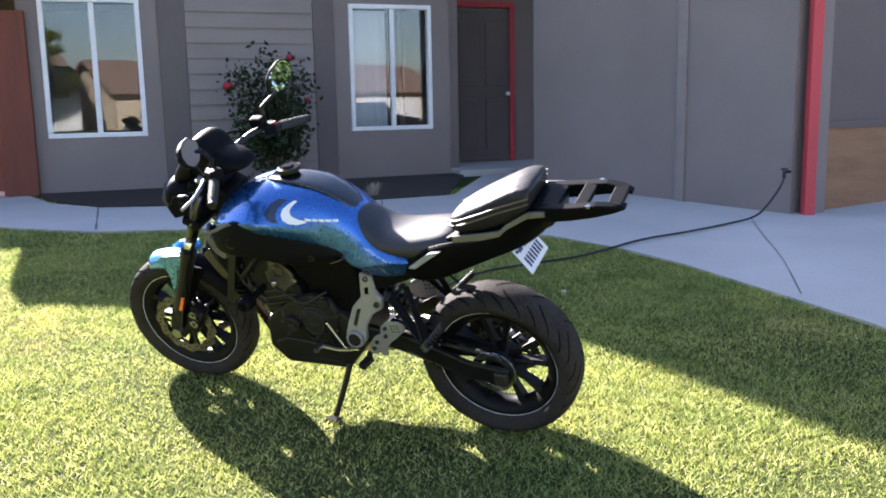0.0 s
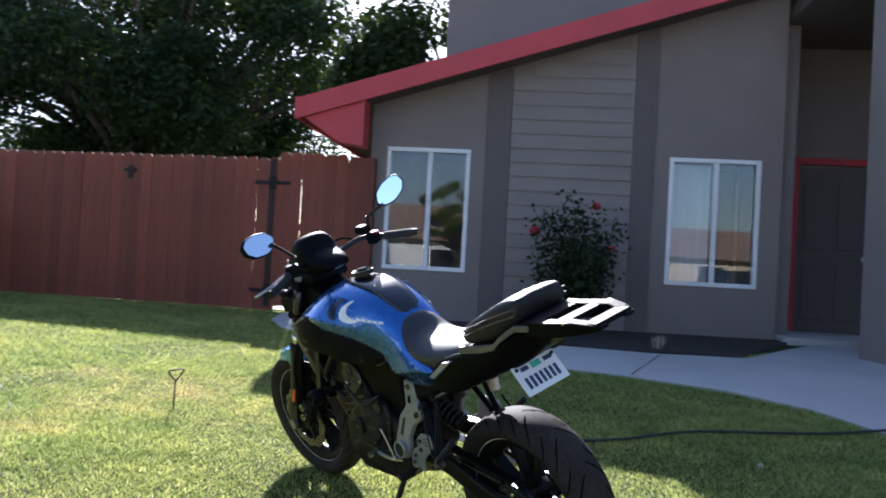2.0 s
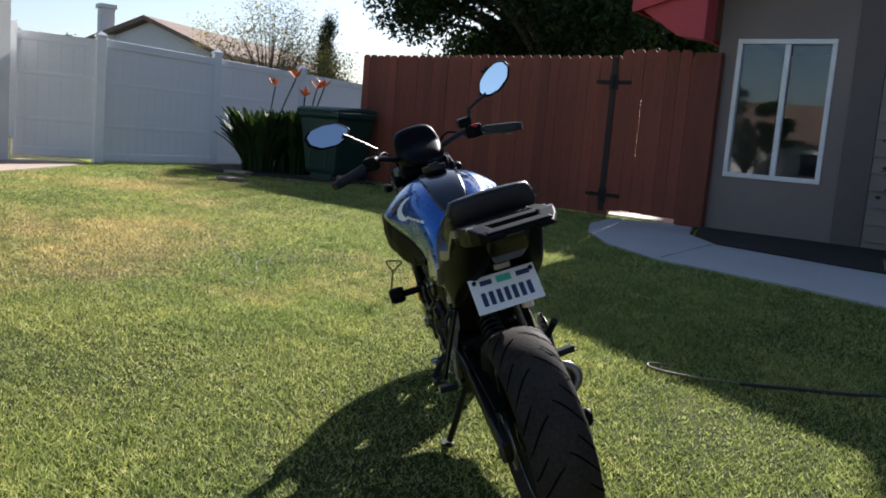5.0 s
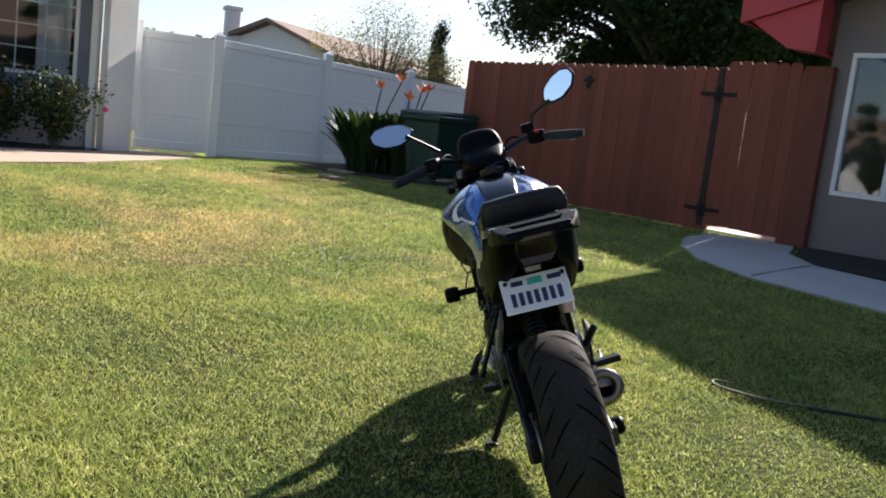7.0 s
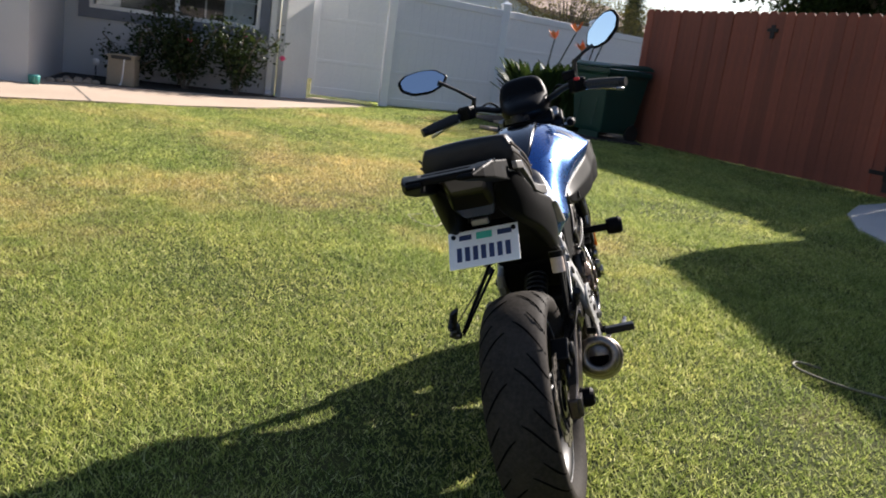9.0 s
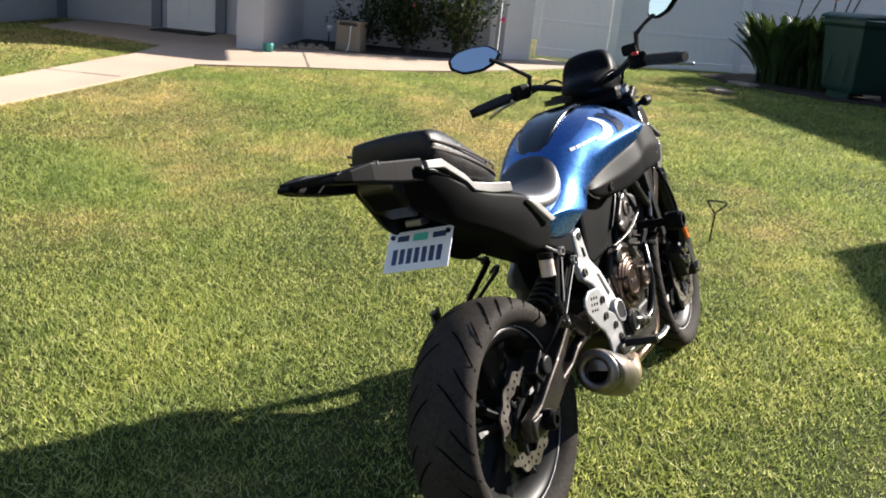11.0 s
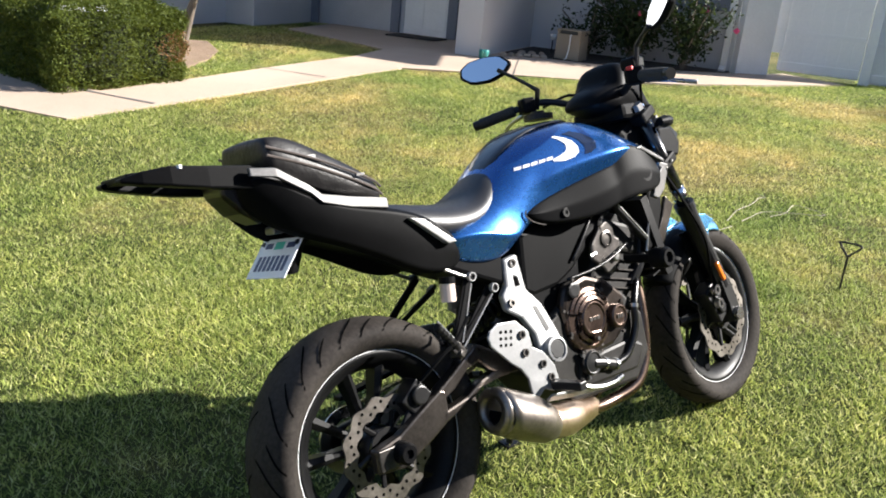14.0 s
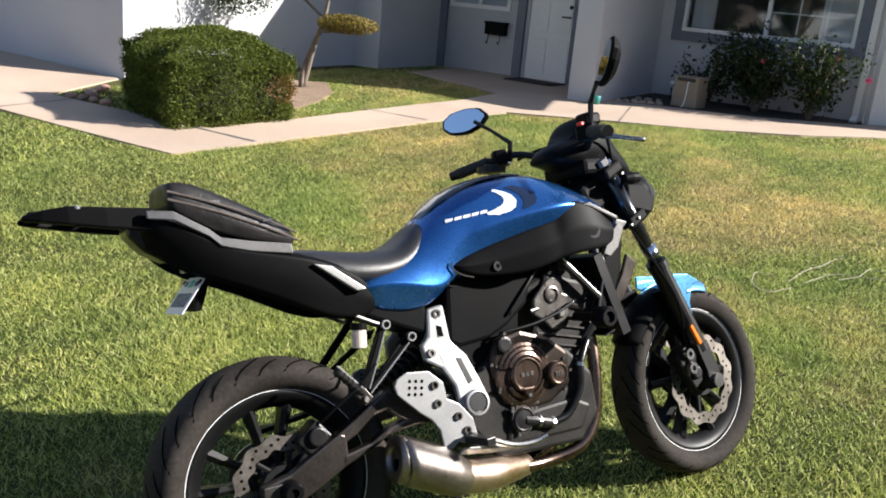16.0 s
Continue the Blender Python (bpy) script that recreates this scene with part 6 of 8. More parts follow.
arm = joined(
    arm_rows(-0.092, -0.122, ((-0.072, 0.270, 0.324), (0.0, 0.262, 0.340), (0.07, 0.290, 0.376), (0.135, 0.322, 0.408), (0.150, 0.338, 0.402))),
    arm_rows(-0.092, -0.122, ((0.13, 0.322, 0.352), (0.165, 0.334, 0.358), (0.215, 0.350, 0.368), (0.266, 0.376, 0.394), (0.332, 0.384, 0.410), (0.46, 0.382, 0.440))),
    arm_rows(-0.084, -0.121, ((0.13, 0.374, 0.406), (0.178, 0.394, 0.432), (0.227, 0.430, 0.462), (0.268, 0.440, 0.486), (0.292, 0.416, 0.474), (0.33, 0.392, 0.450), (0.46, 0.385, 0.445))))
part("swingarm", arm, ARM_GREY, bike, "grey boxed swingarm with a window", bevel=0.006)
part("swingarm", bm_loft([[(x, y, z) for y, z in ((0.098, zl), (0.122, zl), (0.122, zh), (0.098, zh))] for x, zl, zh in ((-0.072, 0.272, 0.336), (0.08, 0.28, 0.352), (0.30, 0.36, 0.43), (0.50, 0.385, 0.46))]), BLACK_SATIN, bike, bevel=0.006)
part("axle_nut", joined(bm_disc((-0.008, -0.118, 0.303), 0.028, 0.02, steps=24), bm_lathe([(0.0, 0), (0.022, 0), (0.026, -0.008), (0.026, -0.03), (0.02, -0.038), (0.011, -0.038), (0.010, -0.03), (0.0, -0.03)], (-0.008, -0.120, 0.303), 20)), BLACK_PLASTIC, bike, "black axle bobbin")
for s in (-1, 1):
    part("chain_adjuster", bm_box((0.05, 0.012, 0.05), (-0.046, s * 0.124, 0.300)), DARK_ALU, bike, bevel=0.003)
part("rear_caliper", joined(bm_box((0.07, 0.05, 0.06), (0.075, -0.082, 0.405), Matrix.Rotation(radians(-40), 4, "Y")), bm_disc((0.08, -0.112, 0.41), 0.024, 0.014, steps=20), bm_box((0.10, 0.012, 0.03), (0.05, -0.095, 0.36), Matrix.Rotation(radians(-50), 4, "Y"))), BLACK_SATIN, bike, "rear brake caliper", bevel=0.005)
part("brake_hose", bm_tube(curve_points([(0.09, -0.11, 0.44), (0.13, -0.13, 0.475), (0.19, -0.14, 0.515), (0.24, -0.14, 0.56)], 6), 0.0045, 6), BLACK_PLASTIC, bike)
# chain run on the left
ch = []
for k in range(46):
    t = k / 45
    for top in (0, 1):
        ch.append(bm_box((0.0095, 0.012, 0.007), (-0.03 + 0.52 * t, 0.092, (0.375 if top else 0.235) + (0.07 if top else 0.155) * t)))
part("chain", joined(*ch, bm_lathe([(0.055, 0.089), (0.084, 0.089), (0.084, 0.095), (0.055, 0.095)], (-0.006, 0, 0.305), 44, closed=True)), STEEL, bike, "drive chain and sprocket")
part("chain_guard", bm_loft([[(x, y, z) for y, z in ((0.075, z0), (0.11, z0), (0.11, z0 + 0.012), (0.075, z0 + 0.012))] for x, z0 in ((-0.02, 0.405), (0.2, 0.435), (0.38, 0.465))]), BLACK_PLASTIC, bike, bevel=0.003)

# exhaust
for y0, off in ((-0.06, 0.0), (0.06, 0.030)):
    part("header_pipe", bm_tube(curve_points([(0.945, y0 * 1.3, 0.555), (0.962 + off, y0 * 1.3, 0.50), (0.952 + off, y0 * 1.2 - 0.02, 0.40), (0.925 + off, y0 - 0.04, 0.285), (0.86, y0 - 0.045, 0.215), (0.74, y0 * 0.6 - 0.06, 0.195), (0.62, y0 * 0.35 - 0.09, 0.205)], 6), 0.0185, 14), HEADER, bike, "heat-tinted exhaust header pipe", smooth=True)
part("collector", bm_tube(curve_points([(0.68, -0.085, 0.20), (0.58, -0.115, 0.21), (0.50, -0.135, 0.222), (0.43, -0.15, 0.24)], 5), [0.030 + 0.002 * min(k, 8) for k in range(16)], 18), EXHAUST, bike, "tinted exhaust collector", smooth=True)
muffler = part("muffler", bm_loft([[(x, y + 0.072 * w * math.cos(a), z + 0.066 * w * math.sin(a)) for a in (2 * math.pi * k / 24 for k in range(24))] for x, y, z, w in ((0.47, -0.14, 0.232, 0.5), (0.43, -0.148, 0.245, 0.82), (0.40, -0.15, 0.258, 0.98), (0.34, -0.155, 0.285, 1.0), (0.285, -0.16, 0.31, 1.0), (0.265, -0.162, 0.318, 0.92))]), MUFFLER, bike, "short brushed under-engine muffler", smooth=True)
part("muffler_cap", bm_loft([[(x + 0.35 * 0.066 * w * math.sin(a) * 0.5, y + 0.066 * w * math.cos(a), z + 0.062 * w * math.sin(a)) for a in (2 * math.pi * k / 24 for k in range(24))] for x, y, z, w in ((0.268, -0.162, 0.318, 0.95), (0.250, -0.163, 0.326, 0.90), (0.244, -0.163, 0.328, 0.55), (0.262, -0.162, 0.32, 0.5), (0.30, -0.158, 0.30, 0.45))]), MUFFLER, muffler, "dull metal muffler end cap", smooth=True)
part("outlet", bm_disc((0.266, -0.162, 0.317), 0.029, 0.004, (-0.9, 0.0, 0.38), 20), GROOVE, muffler, "dark exhaust outlet")
part("heat_shield", bm_loft([[(x, y - 0.02, z + h) for y, h in ((-0.15, -0.005), (-0.17, 0.012), (-0.17, 0.018), (-0.145, 0.002))] for x, z, y in ((0.43, 0.30, 0), (0.52, 0.285, 0), (0.61, 0.275, 0))]), ALU, bike, bevel=0.002)
part("brake_pedal", bm_tube(curve_points([(0.49, -0.20, 0.33), (0.56, -0.215, 0.30), (0.62, -0.225, 0.295), (0.66, -0.23, 0.305)], 5), 0.008, 8), STEEL, bike, "brake pedal")
part("gear_lever", joined(bm_tube(curve_points([(0.50, 0.155, 0.37), (0.58, 0.160, 0.36), (0.66, 0.165, 0.37)], 5), 0.007, 8), bm_tube([(0.66, 0.160, 0.37), (0.66, 0.200, 0.37)], 0.011, 8), bm_tube([(0.55, 0.158, 0.365), (0.62, 0.150, 0.47)], 0.004, 6)), STEEL, bike, "gear lever and link rod")
stand = part("side_stand", joined(bm_tube(curve_points([(0.575, 0.12, 0.265), (0.60, 0.17, 0.165), (0.625, 0.217, 0.077)], 4), 0.012, 10), bm_box((0.05, 0.045, 0.008), (0.63, 0.227, 0.070), Matrix.Rotation(radians(20), 4, "X"))), BLACK_SATIN, bike, "black side stand, folded out", bevel=0.002)

# ---- front end, turned a little to the left ----
for s in (-1, 1):
    fork = part("fork_leg", steered(joined(
        bm_tube([(1.075, s * 0.097, 1.0), (1.235, s * 0.097, 0.69)], 0.0215, 16),
        bm_tube([(1.232, s * 0.097, 0.695), (1.243, s * 0.097, 0.673)], 0.033, 16),
        bm_tube([(1.24, s * 0.097, 0.68), (1.372, s * 0.097, 0.40)], 0.029, 16),
        bm_loft([[(x + u, s * 0.097 + v, z) for u, v in ((-0.026, -0.024), (0.026, -0.024), (0.03, 0.024), (-0.026, 0.024))] for x, z in ((1.362, 0.42), (1.395, 0.335), (1.402, 0.275))]))), BLACK_SATIN, bike, "black telescopic fork leg", smooth=False)
    part("fork_tube", steered(bm_tube([(1.085, s * 0.097, 0.98), (1.232, s * 0.097, 0.695)], 0.0222, 18)), BLACK_GLOSS, fork, "glossy upper fork tube", smooth=True)
    part("inner_tube", steered(bm_tube([(1.205, s * 0.097, 0.748), (1.231, s * 0.097, 0.697)], 0.0229, 18)), CHROME, fork, "bright inner fork tube", smooth=True)
    part("cap_nut", steered(bm_lathe([(0.0, 0.016), (0.008, 0.014), (0.012, 0.006), (0.012, -0.006), (0.0, -0.008)], (1.088, s * 0.098, 1.006), 12, "Z")), CHROME, fork)
    for dx, dy, dz in ((0.028, 0.028, -0.012), (-0.008, 0.030, -0.030), (0.035, 0.030, -0.168), (0.070, 0.030, -0.150), (-0.030, -0.03, 0.030), (-0.050, -0.045, 0.012)):
        part("clamp_bolt", steered(bm_disc((1.085 + dx, s * (0.097 + dy), 0.985 + dz), 0.0042, 0.010, steps=10)), STEEL, fork)
    part("fork_cap", steered(bm_disc((1.068, s * 0.097, 1.012), 0.018, 0.02, (-0.458, 0, 0.889), 6)), ALU, fork)
    part("reflector", steered(bm_box((0.014, 0.012, 0.07), (1.325, s * 0.13, 0.455), Matrix.Rotation(radians(-27), 4, "Y"))), ORANGE, fork, "orange side reflector", bevel=0.004)
    cal = part("front_caliper", steered(joined(bm_box((0.062, 0.05, 0.13), (1.315, s * 0.082, 0.355), Matrix.Rotation(radians(-32), 4, "Y")), bm_disc((1.312, s * 0.112, 0.385), 0.02, 0.012, steps=18), bm_disc((1.33, s * 0.112, 0.335), 0.02, 0.012, steps=18))), BLACK_SATIN, bike, "black front brake caliper", bevel=0.006)
    for x, z in ((1.292, 0.40), (1.30, 0.355)):
        part("caliper_bolt", steered(bm_lathe([(0.008, -0.008), (0.017, -0.008), (0.017, 0.008), (0.008, 0.008)], (x, s * 0.122, z), 16, closed=True)), STEEL, cal)
    part("brake_hose", steered(bm_tube(curve_points([(1.31, s * 0.10, 0.42), (1.27, s * 0.13, 0.56), (1.20, s * 0.12, 0.70), (1.13, s * 0.09, 0.84), (1.08, s * 0.06, 0.96)], 6), 0.005, 6), ), BLACK_PLASTIC, bike)
for s in (-1, 1):
    part("axle_end", steered(bm_disc((1.40, s * 0.125, 0.30), 0.022, 0.02, steps=20)), STEEL, bike)
    part("fork_trim", bm_plate([(0.985, 0.765), (1.02, 0.845), (1.062, 0.832)], s * 0.172, s * 0.186), SILVER_PLASTIC, bike, "silver trim beside the radiator", bevel=0.004)
def mudguard_rows(a0, a1, wide):
    fend = []
    for k in range(13):
        a = radians(a0 + (a1 - a0) * k / 12)
        w = wide - 0.012 * abs(k - 6) / 6
        rr = 0.325
        cx, cz = 1.40 + rr * math.cos(a), 0.30 + rr * math.sin(a)
        inx, inz = 1.40 + (rr - 0.045) * math.cos(a), 0.30 + (rr - 0.045) * math.sin(a)
        fend.append([(inx, -w - 0.004, inz), (cx, -w * 0.75, cz), (cx + 0.006 * math.cos(a), 0, cz + 0.006 * math.sin(a)), (cx, w * 0.75, cz), (inx, w + 0.004, inz), (inx + 0.004 * math.cos(a), w - 0.002, inz), (cx - 0.006 * math.cos(a), w * 0.7, cz - 0.006 * math.sin(a)), (cx - 0.004 * math.cos(a), 0, cz - 0.004 * math.sin(a)), (cx - 0.006 * math.cos(a), -w * 0.7, cz - 0.006 * math.sin(a)), (inx + 0.004 * math.cos(a), -w + 0.002, inz)])
    return fend


round_part("front_mudguard", steered(bm_loft(mudguard_rows(70, 110, 0.07))), PALE_BLUE, bike, "light blue front mudguard", 1)
round_part("mudguard_tail", steered(bm_loft(mudguard_rows(106, 150, 0.064))), BLACK_PLASTIC, bike, "black rear half of the front mudguard", 1)
for s in (-1, 1):
    part("mudguard_blade", steered(bm_plate([(1.296, 0.612), (1.30, 0.652), (1.40, 0.640), (1.452, 0.612), (1.415, 0.602), (1.394, 0.550), (1.402, 0.465), (1.372, 0.505), (1.345, 0.590)], s * 0.060, s * 0.068)), PALE_BLUE, bike, "light blue blade beside the fork", bevel=0.003)
part("mudguard_stay", steered(joined(*[bm_plate([(1.22, 0.60), (1.30, 0.61), (1.36, 0.46), (1.33, 0.42), (1.27, 0.50)], s * 0.066, s * 0.074) for s in (-1, 1)])), BLACK_PLASTIC, bike, bevel=0.003)
part("steering_head", steered(joined(bm_box((0.12, 0.16, 0.10), (1.055, 0, 0.925), Matrix.Rotation(radians(-27), 4, "Y")), bm_box((0.10, 0.19, 0.05), (1.045, 0, 1.005)))), BLACK_PLASTIC, bike, "black steering head with cable guides", bevel=0.015)
part("triple_clamp", steered(joined(bm_box((0.075, 0.25, 0.035), (1.085, 0, 0.985), Matrix.Rotation(radians(-27), 4, "Y")), bm_box((0.075, 0.25, 0.035), (1.16, 0, 0.835), Matrix.Rotation(radians(-27), 4, "Y")), bm_tube([(1.04, 0, 1.0), (1.12, 0, 0.83)], 0.03, 16))), BLACK_PLASTIC, bike, "black triple clamp", bevel=0.008)
# headlamp with shroud and small fly screen
round_part("headlamp", steered(bm_loft([[(x, y * w, z + zz * h) for y, zz in ((-0.8, -0.4), (0, -1), (0.8, -0.4), (1, 0.35), (0.55, 1), (-0.55, 1), (-1, 0.35))] for x, z, w, h in ((1.15, 0.90, 0.06, 0.06), (1.20, 0.90, 0.10, 0.095), (1.255, 0.895, 0.105, 0.095), (1.285, 0.89, 0.09, 0.08))])), BLACK_PLASTIC, bike, "black headlamp shell", 2)
part("headlamp_lens", steered(bm_loft([[(x, y * w, z + zz * h) for y, zz in ((-0.8, -0.4), (0, -1), (0.8, -0.4), (1, 0.35), (0.55, 1), (-0.55, 1), (-1, 0.35))] for x, z, w, h in ((1.283, 0.89, 0.088, 0.078), (1.30, 0.887, 0.07, 0.06), (1.306, 0.885, 0.03, 0.03))])), LAMP_GLASS, bike, "clear headlamp lens", smooth=True)
for s in (-1, 1):
    part("headlamp_wing", steered(bm_plate([(1.14, 0.87), (1.24, 0.845), (1.26, 0.89), (1.22, 0.94), (1.15, 0.94)], s * 0.092, s * 0.106)), BLACK_PLASTIC, bike, "black lamp side panel", bevel=0.01)
    part("front_indicator", steered(joined(bm_tube([(1.12, s * 0.09, 0.945), (1.125, s * 0.135, 0.953)], 0.008, 8), bm_lathe([(0.0, -0.030), (0.013, -0.027), (0.019, 0.0), (0.016, 0.027), (0.0, 0.030)], (1.125, s * 0.146, 0.955), 14, "X"))), BLACK_PLASTIC, bike, "black front indicator pod")
round_part("instrument_cowl", steered(bm_loft([[(x, y * 0.92, z) for y, z in ((-w, lo), (w, lo), (w * 0.9, hi - 0.02), (w * 0.5, hi), (-w * 0.5, hi), (-w * 0.9, hi - 0.02))] for x, w, lo, hi in ((0.900, 0.05, 1.032, 1.056), (0.935, 0.088, 1.022, 1.080), (0.985, 0.104, 1.005, 1.096), (1.012, 0.108, 0.995, 1.106), (1.030, 0.110, 0.99, 1.156), (1.072, 0.106, 0.98, 1.170), (1.115, 0.10, 0.97, 1.150), (1.18, 0.085, 0.96, 1.06), (1.25, 0.06, 0.95, 1.0))])), BLACK_PLASTIC, bike, "black instrument cowl", 2)
part("gauge", steered(bm_box((0.075, 0.11, 0.012), (0.992, 0.0, 1.088), Matrix.Rotation(radians(-36), 4, "Y"))), TAIL_BLACK, bike, "dark instrument display", bevel=0.008)
# handlebar, grips, levers, switch pods
bar_line = [(0.852, -0.34, 1.063), (0.898, -0.25, 1.080), (0.965, -0.17, 1.090), (1.02, -0.09, 1.062), (1.035, 0.0, 1.055), (1.02, 0.09, 1.062), (0.965, 0.17, 1.090), (0.898, 0.25, 1.080), (0.852, 0.34, 1.063)]
part("handlebar", steered(bm_tube(curve_points(bar_line, 6), 0.0112, 10)), BLACK_SATIN, bike, "black tapered handlebar", smooth=True)
for s in (-1, 1):
    part("bar_clamp", steered(bm_box((0.05, 0.03, 0.055), (1.045, s * 0.045, 1.04))), BLACK_PLASTIC, bike, bevel=0.006)
for s in (-1, 1):
    g0, g1 = Vector((0.850, s * 0.345, 1.062)), Vector((0.908, s * 0.230, 1.082))
    way = (g1 - g0).normalized()
    grip = part("grip", steered(bm_tube([g0, g0 + way * 0.118], 0.0172, 14)), GRIP_RUBBER, bike, "black ribbed rubber grip")
    for k in range(10):
        part("rib", steered(bm_tube([g0 + way * (0.01 + 0.011 * k), g0 + way * (0.015 + 0.011 * k)], 0.0182, 14)), GRIP_RUBBER, grip)
    part("bar_end", steered(bm_tube([g0 - way * 0.022, g0], 0.0155, 14)), BLACK_SATIN, grip)
    part("switch_pod", steered(bm_box((0.048, 0.055, 0.05), g1 + way * 0.03, Matrix.Rotation(s * radians(-28), 4, "Z"))), BLACK_PLASTIC, bike, "black switch pod", bevel=0.01)
    if s < 0:
        part("kill_switch", steered(bm_box((0.012, 0.02, 0.012), g1 + way * 0.028 + Vector((-0.022, 0, 0.022)))), RED_PLASTIC, bike, "red kill switch", bevel=0.003)
        part("reservoir", steered(bm_box((0.055, 0.05, 0.035), g1 + way * 0.055 + Vector((0.02, 0, 0.035)))), BLACK_PLASTIC, bike, "brake fluid reservoir", bevel=0.008)
    piv = g1 + way * 0.02 + Vector((0.048, 0, -0.014))
    part("lever", steered(bm_tube(curve_points([piv, piv - way * 0.05 + Vector((0.012, 0, 0)), piv - way * 0.11 + Vector((0.040, 0, -0.006)), piv - way * 0.165 + Vector((0.085, 0, -0.014))], 5), [0.0075] * 8 + [0.0062] * 8, 8)), STEEL, bike, "bare metal hand lever", smooth=True)
    part("cable", steered(bm_tube(curve_points([piv + way * 0.03, piv + way * 0.10 + Vector((0.06, 0, 0.01)), Vector((1.13, s * 0.07, 1.0)), Vector((1.10, s * 0.05, 0.88))], 6), 0.0045, 6)), BLACK_PLASTIC, bike)
# mirrors
for s, base, centre, tilt in ((1, (0.947, 0.186, 1.072), (0.895, 0.328, 1.232), 0), (-1, (0.94, -0.20, 1.10), (0.906, -0.328, 1.248), 34)):
    b, c = Vector(base), Vector(centre)
    mid = b + Vector((-0.004, -0.020, 0.062)) if s > 0 else b + Vector((0.004, -0.012, 0.075))
    inner = c + Vector((0.0, -s * 0.055 * math.cos(radians(tilt)), -0.055 * math.sin(radians(tilt)) - 0.012))
    mir = part("mirror", steered(joined(bm_tube([b, mid], 0.008, 8), bm_tube([mid - Vector((0, 0, 0.006)), (mid + inner) / 2, inner], [0.0075, 0.0055, 0.0070], 8))), BLACK_SATIN, bike, "black mirror on a stalk")
    k_w = 1.18 if s > 0 else 1.0
    out = [(u * k_w, v) for u, v in ((-0.070, 0.018), (-0.046, 0.038), (0.0, 0.043), (0.046, 0.034), (0.076, 0.002), (0.056, -0.028), (0.016, -0.043), (-0.038, -0.037), (-0.068, -0.012))]
    out = [(p[0] * q + r[0] * (1 - q), p[1] * q + r[1] * (1 - q)) for p, r in zip(out, out[1:] + out[:1]) for q in (0.86, 0.14)]
    out = [(1.03 * u, 1.03 * v) for u, v in out]
    rot = Matrix.Rotation(radians(tilt) * -1, 4, "X")
    aim = Matrix.Rotation(radians(21 if s > 0 else -30), 4, "Z") @ Matrix.Rotation(radians(20 if s > 0 else 16), 4, "Y")

    def face(scale, x):
        return [c + aim @ rot @ Vector((x, -s * u * scale, v * scale)) for u, v in out]

    part("mirror_shell", steered(bm_loft([face(1.0, -0.006), face(1.06, 0.0), face(1.0, 0.012), face(0.6, 0.028)])), BLACK_PLASTIC, mir, smooth=False, bevel=0.003)
    bm = bmesh.new()
    bm.faces.new([bm.verts.new(p) for p in face(0.93, -0.0068)])
    ex = bmesh.ops.extrude_face_region(bm, geom=bm.faces[:])
    for v in ex["geom"]:
        if isinstance(v, bmesh.types.BMVert):
            v.co += aim @ Vector((0.004, 0, 0))
    bmesh.ops.recalc_face_normals(bm, faces=bm.faces)
    part("mirror_glass", steered(bm), MIRROR, mir, "mirror glass")


# every piece sits at most two steps below the motorcycle
for ob in [o for o in bpy.data.objects if o.parent]:
    while ob.parent and ob.parent.parent and ob.parent.parent.parent:
        ob.matrix_basis = ob.parent.matrix_basis @ ob.matrix_basis
        ob.parent = ob.parent.parent


# ---- plants ----
def leaf_material(name, dark, light, glow=0.35, rough=0.5, per="island"):
    m, nt, p = nodes_of(name)
    geo = nt.nodes.new("ShaderNodeNewGeometry")
    tc = nt.nodes.new("ShaderNodeTexCoord")
    patch = noise_node(nt, 1.2, 3, 0.6, tc.outputs["Object"])
    add = nt.nodes.new("ShaderNodeMath")
    add.operation = "MULTIPLY_ADD"
    nt.links.new(geo.outputs["Random Per Island"], add.inputs[0])
    add.inputs[1].default_value = 0.6
    sc = nt.nodes.new("ShaderNodeMath")
    sc.operation = "MULTIPLY"
    nt.links.new(patch.outputs["Fac"], sc.inputs[0])
    sc.inputs[1].default_value = 0.4
    nt.links.new(sc.outputs[0], add.inputs[2])
    col = ramp_node(nt, add.outputs[0], [(0.15, dark), (0.85, light)]).outputs["Color"]
    nt.links.new(col, p.inputs["Base Color"])
    p.inputs["Roughness"].default_value = rough
    p.inputs["Specular IOR Level"].default_value = 0.14
    tr = nt.nodes.new("ShaderNodeBsdfTranslucent")
    nt.links.new(mix_node(nt, 1.0, col, (1.25, 1.15, 0.6), "MULTIPLY"), tr.inputs["Color"])
    mx = nt.nodes.new("ShaderNodeMixShader")
    mx.inputs["Fac"].default_value = glow
    nt.links.new(p.outputs["BSDF"], mx.inputs[1])
    nt.links.new(tr.outputs["BSDF"], mx.inputs[2])
    nt.links.new(mx.outputs["Shader"], nt.nodes["Material Output"].inputs["Surface"])
    return m


BARK = surface("grey_bark", (0.09, 0.07, 0.055), (0.2, 0.165, 0.13), 0.95, 0, 5, 50, 0.9, 0.01, (1, 1, 0.3))
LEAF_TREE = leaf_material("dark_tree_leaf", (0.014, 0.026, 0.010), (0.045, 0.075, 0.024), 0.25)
LEAF_HEDGE = leaf_material("hedge_leaf", (0.04, 0.06, 0.012), (0.135, 0.165, 0.03), 0.3)
LEAF_BROWN = leaf_material("dry_hedge_leaf", (0.16, 0.085, 0.04), (0.30, 0.17, 0.08), 0.25)
LEAF_ROSE = leaf_material("rose_leaf", (0.012, 0.022, 0.010), (0.04, 0.06, 0.022), 0.25)
LEAF_STRAP = leaf_material("strap_leaf", (0.015, 0.030, 0.012), (0.05, 0.085, 0.03), 0.3)
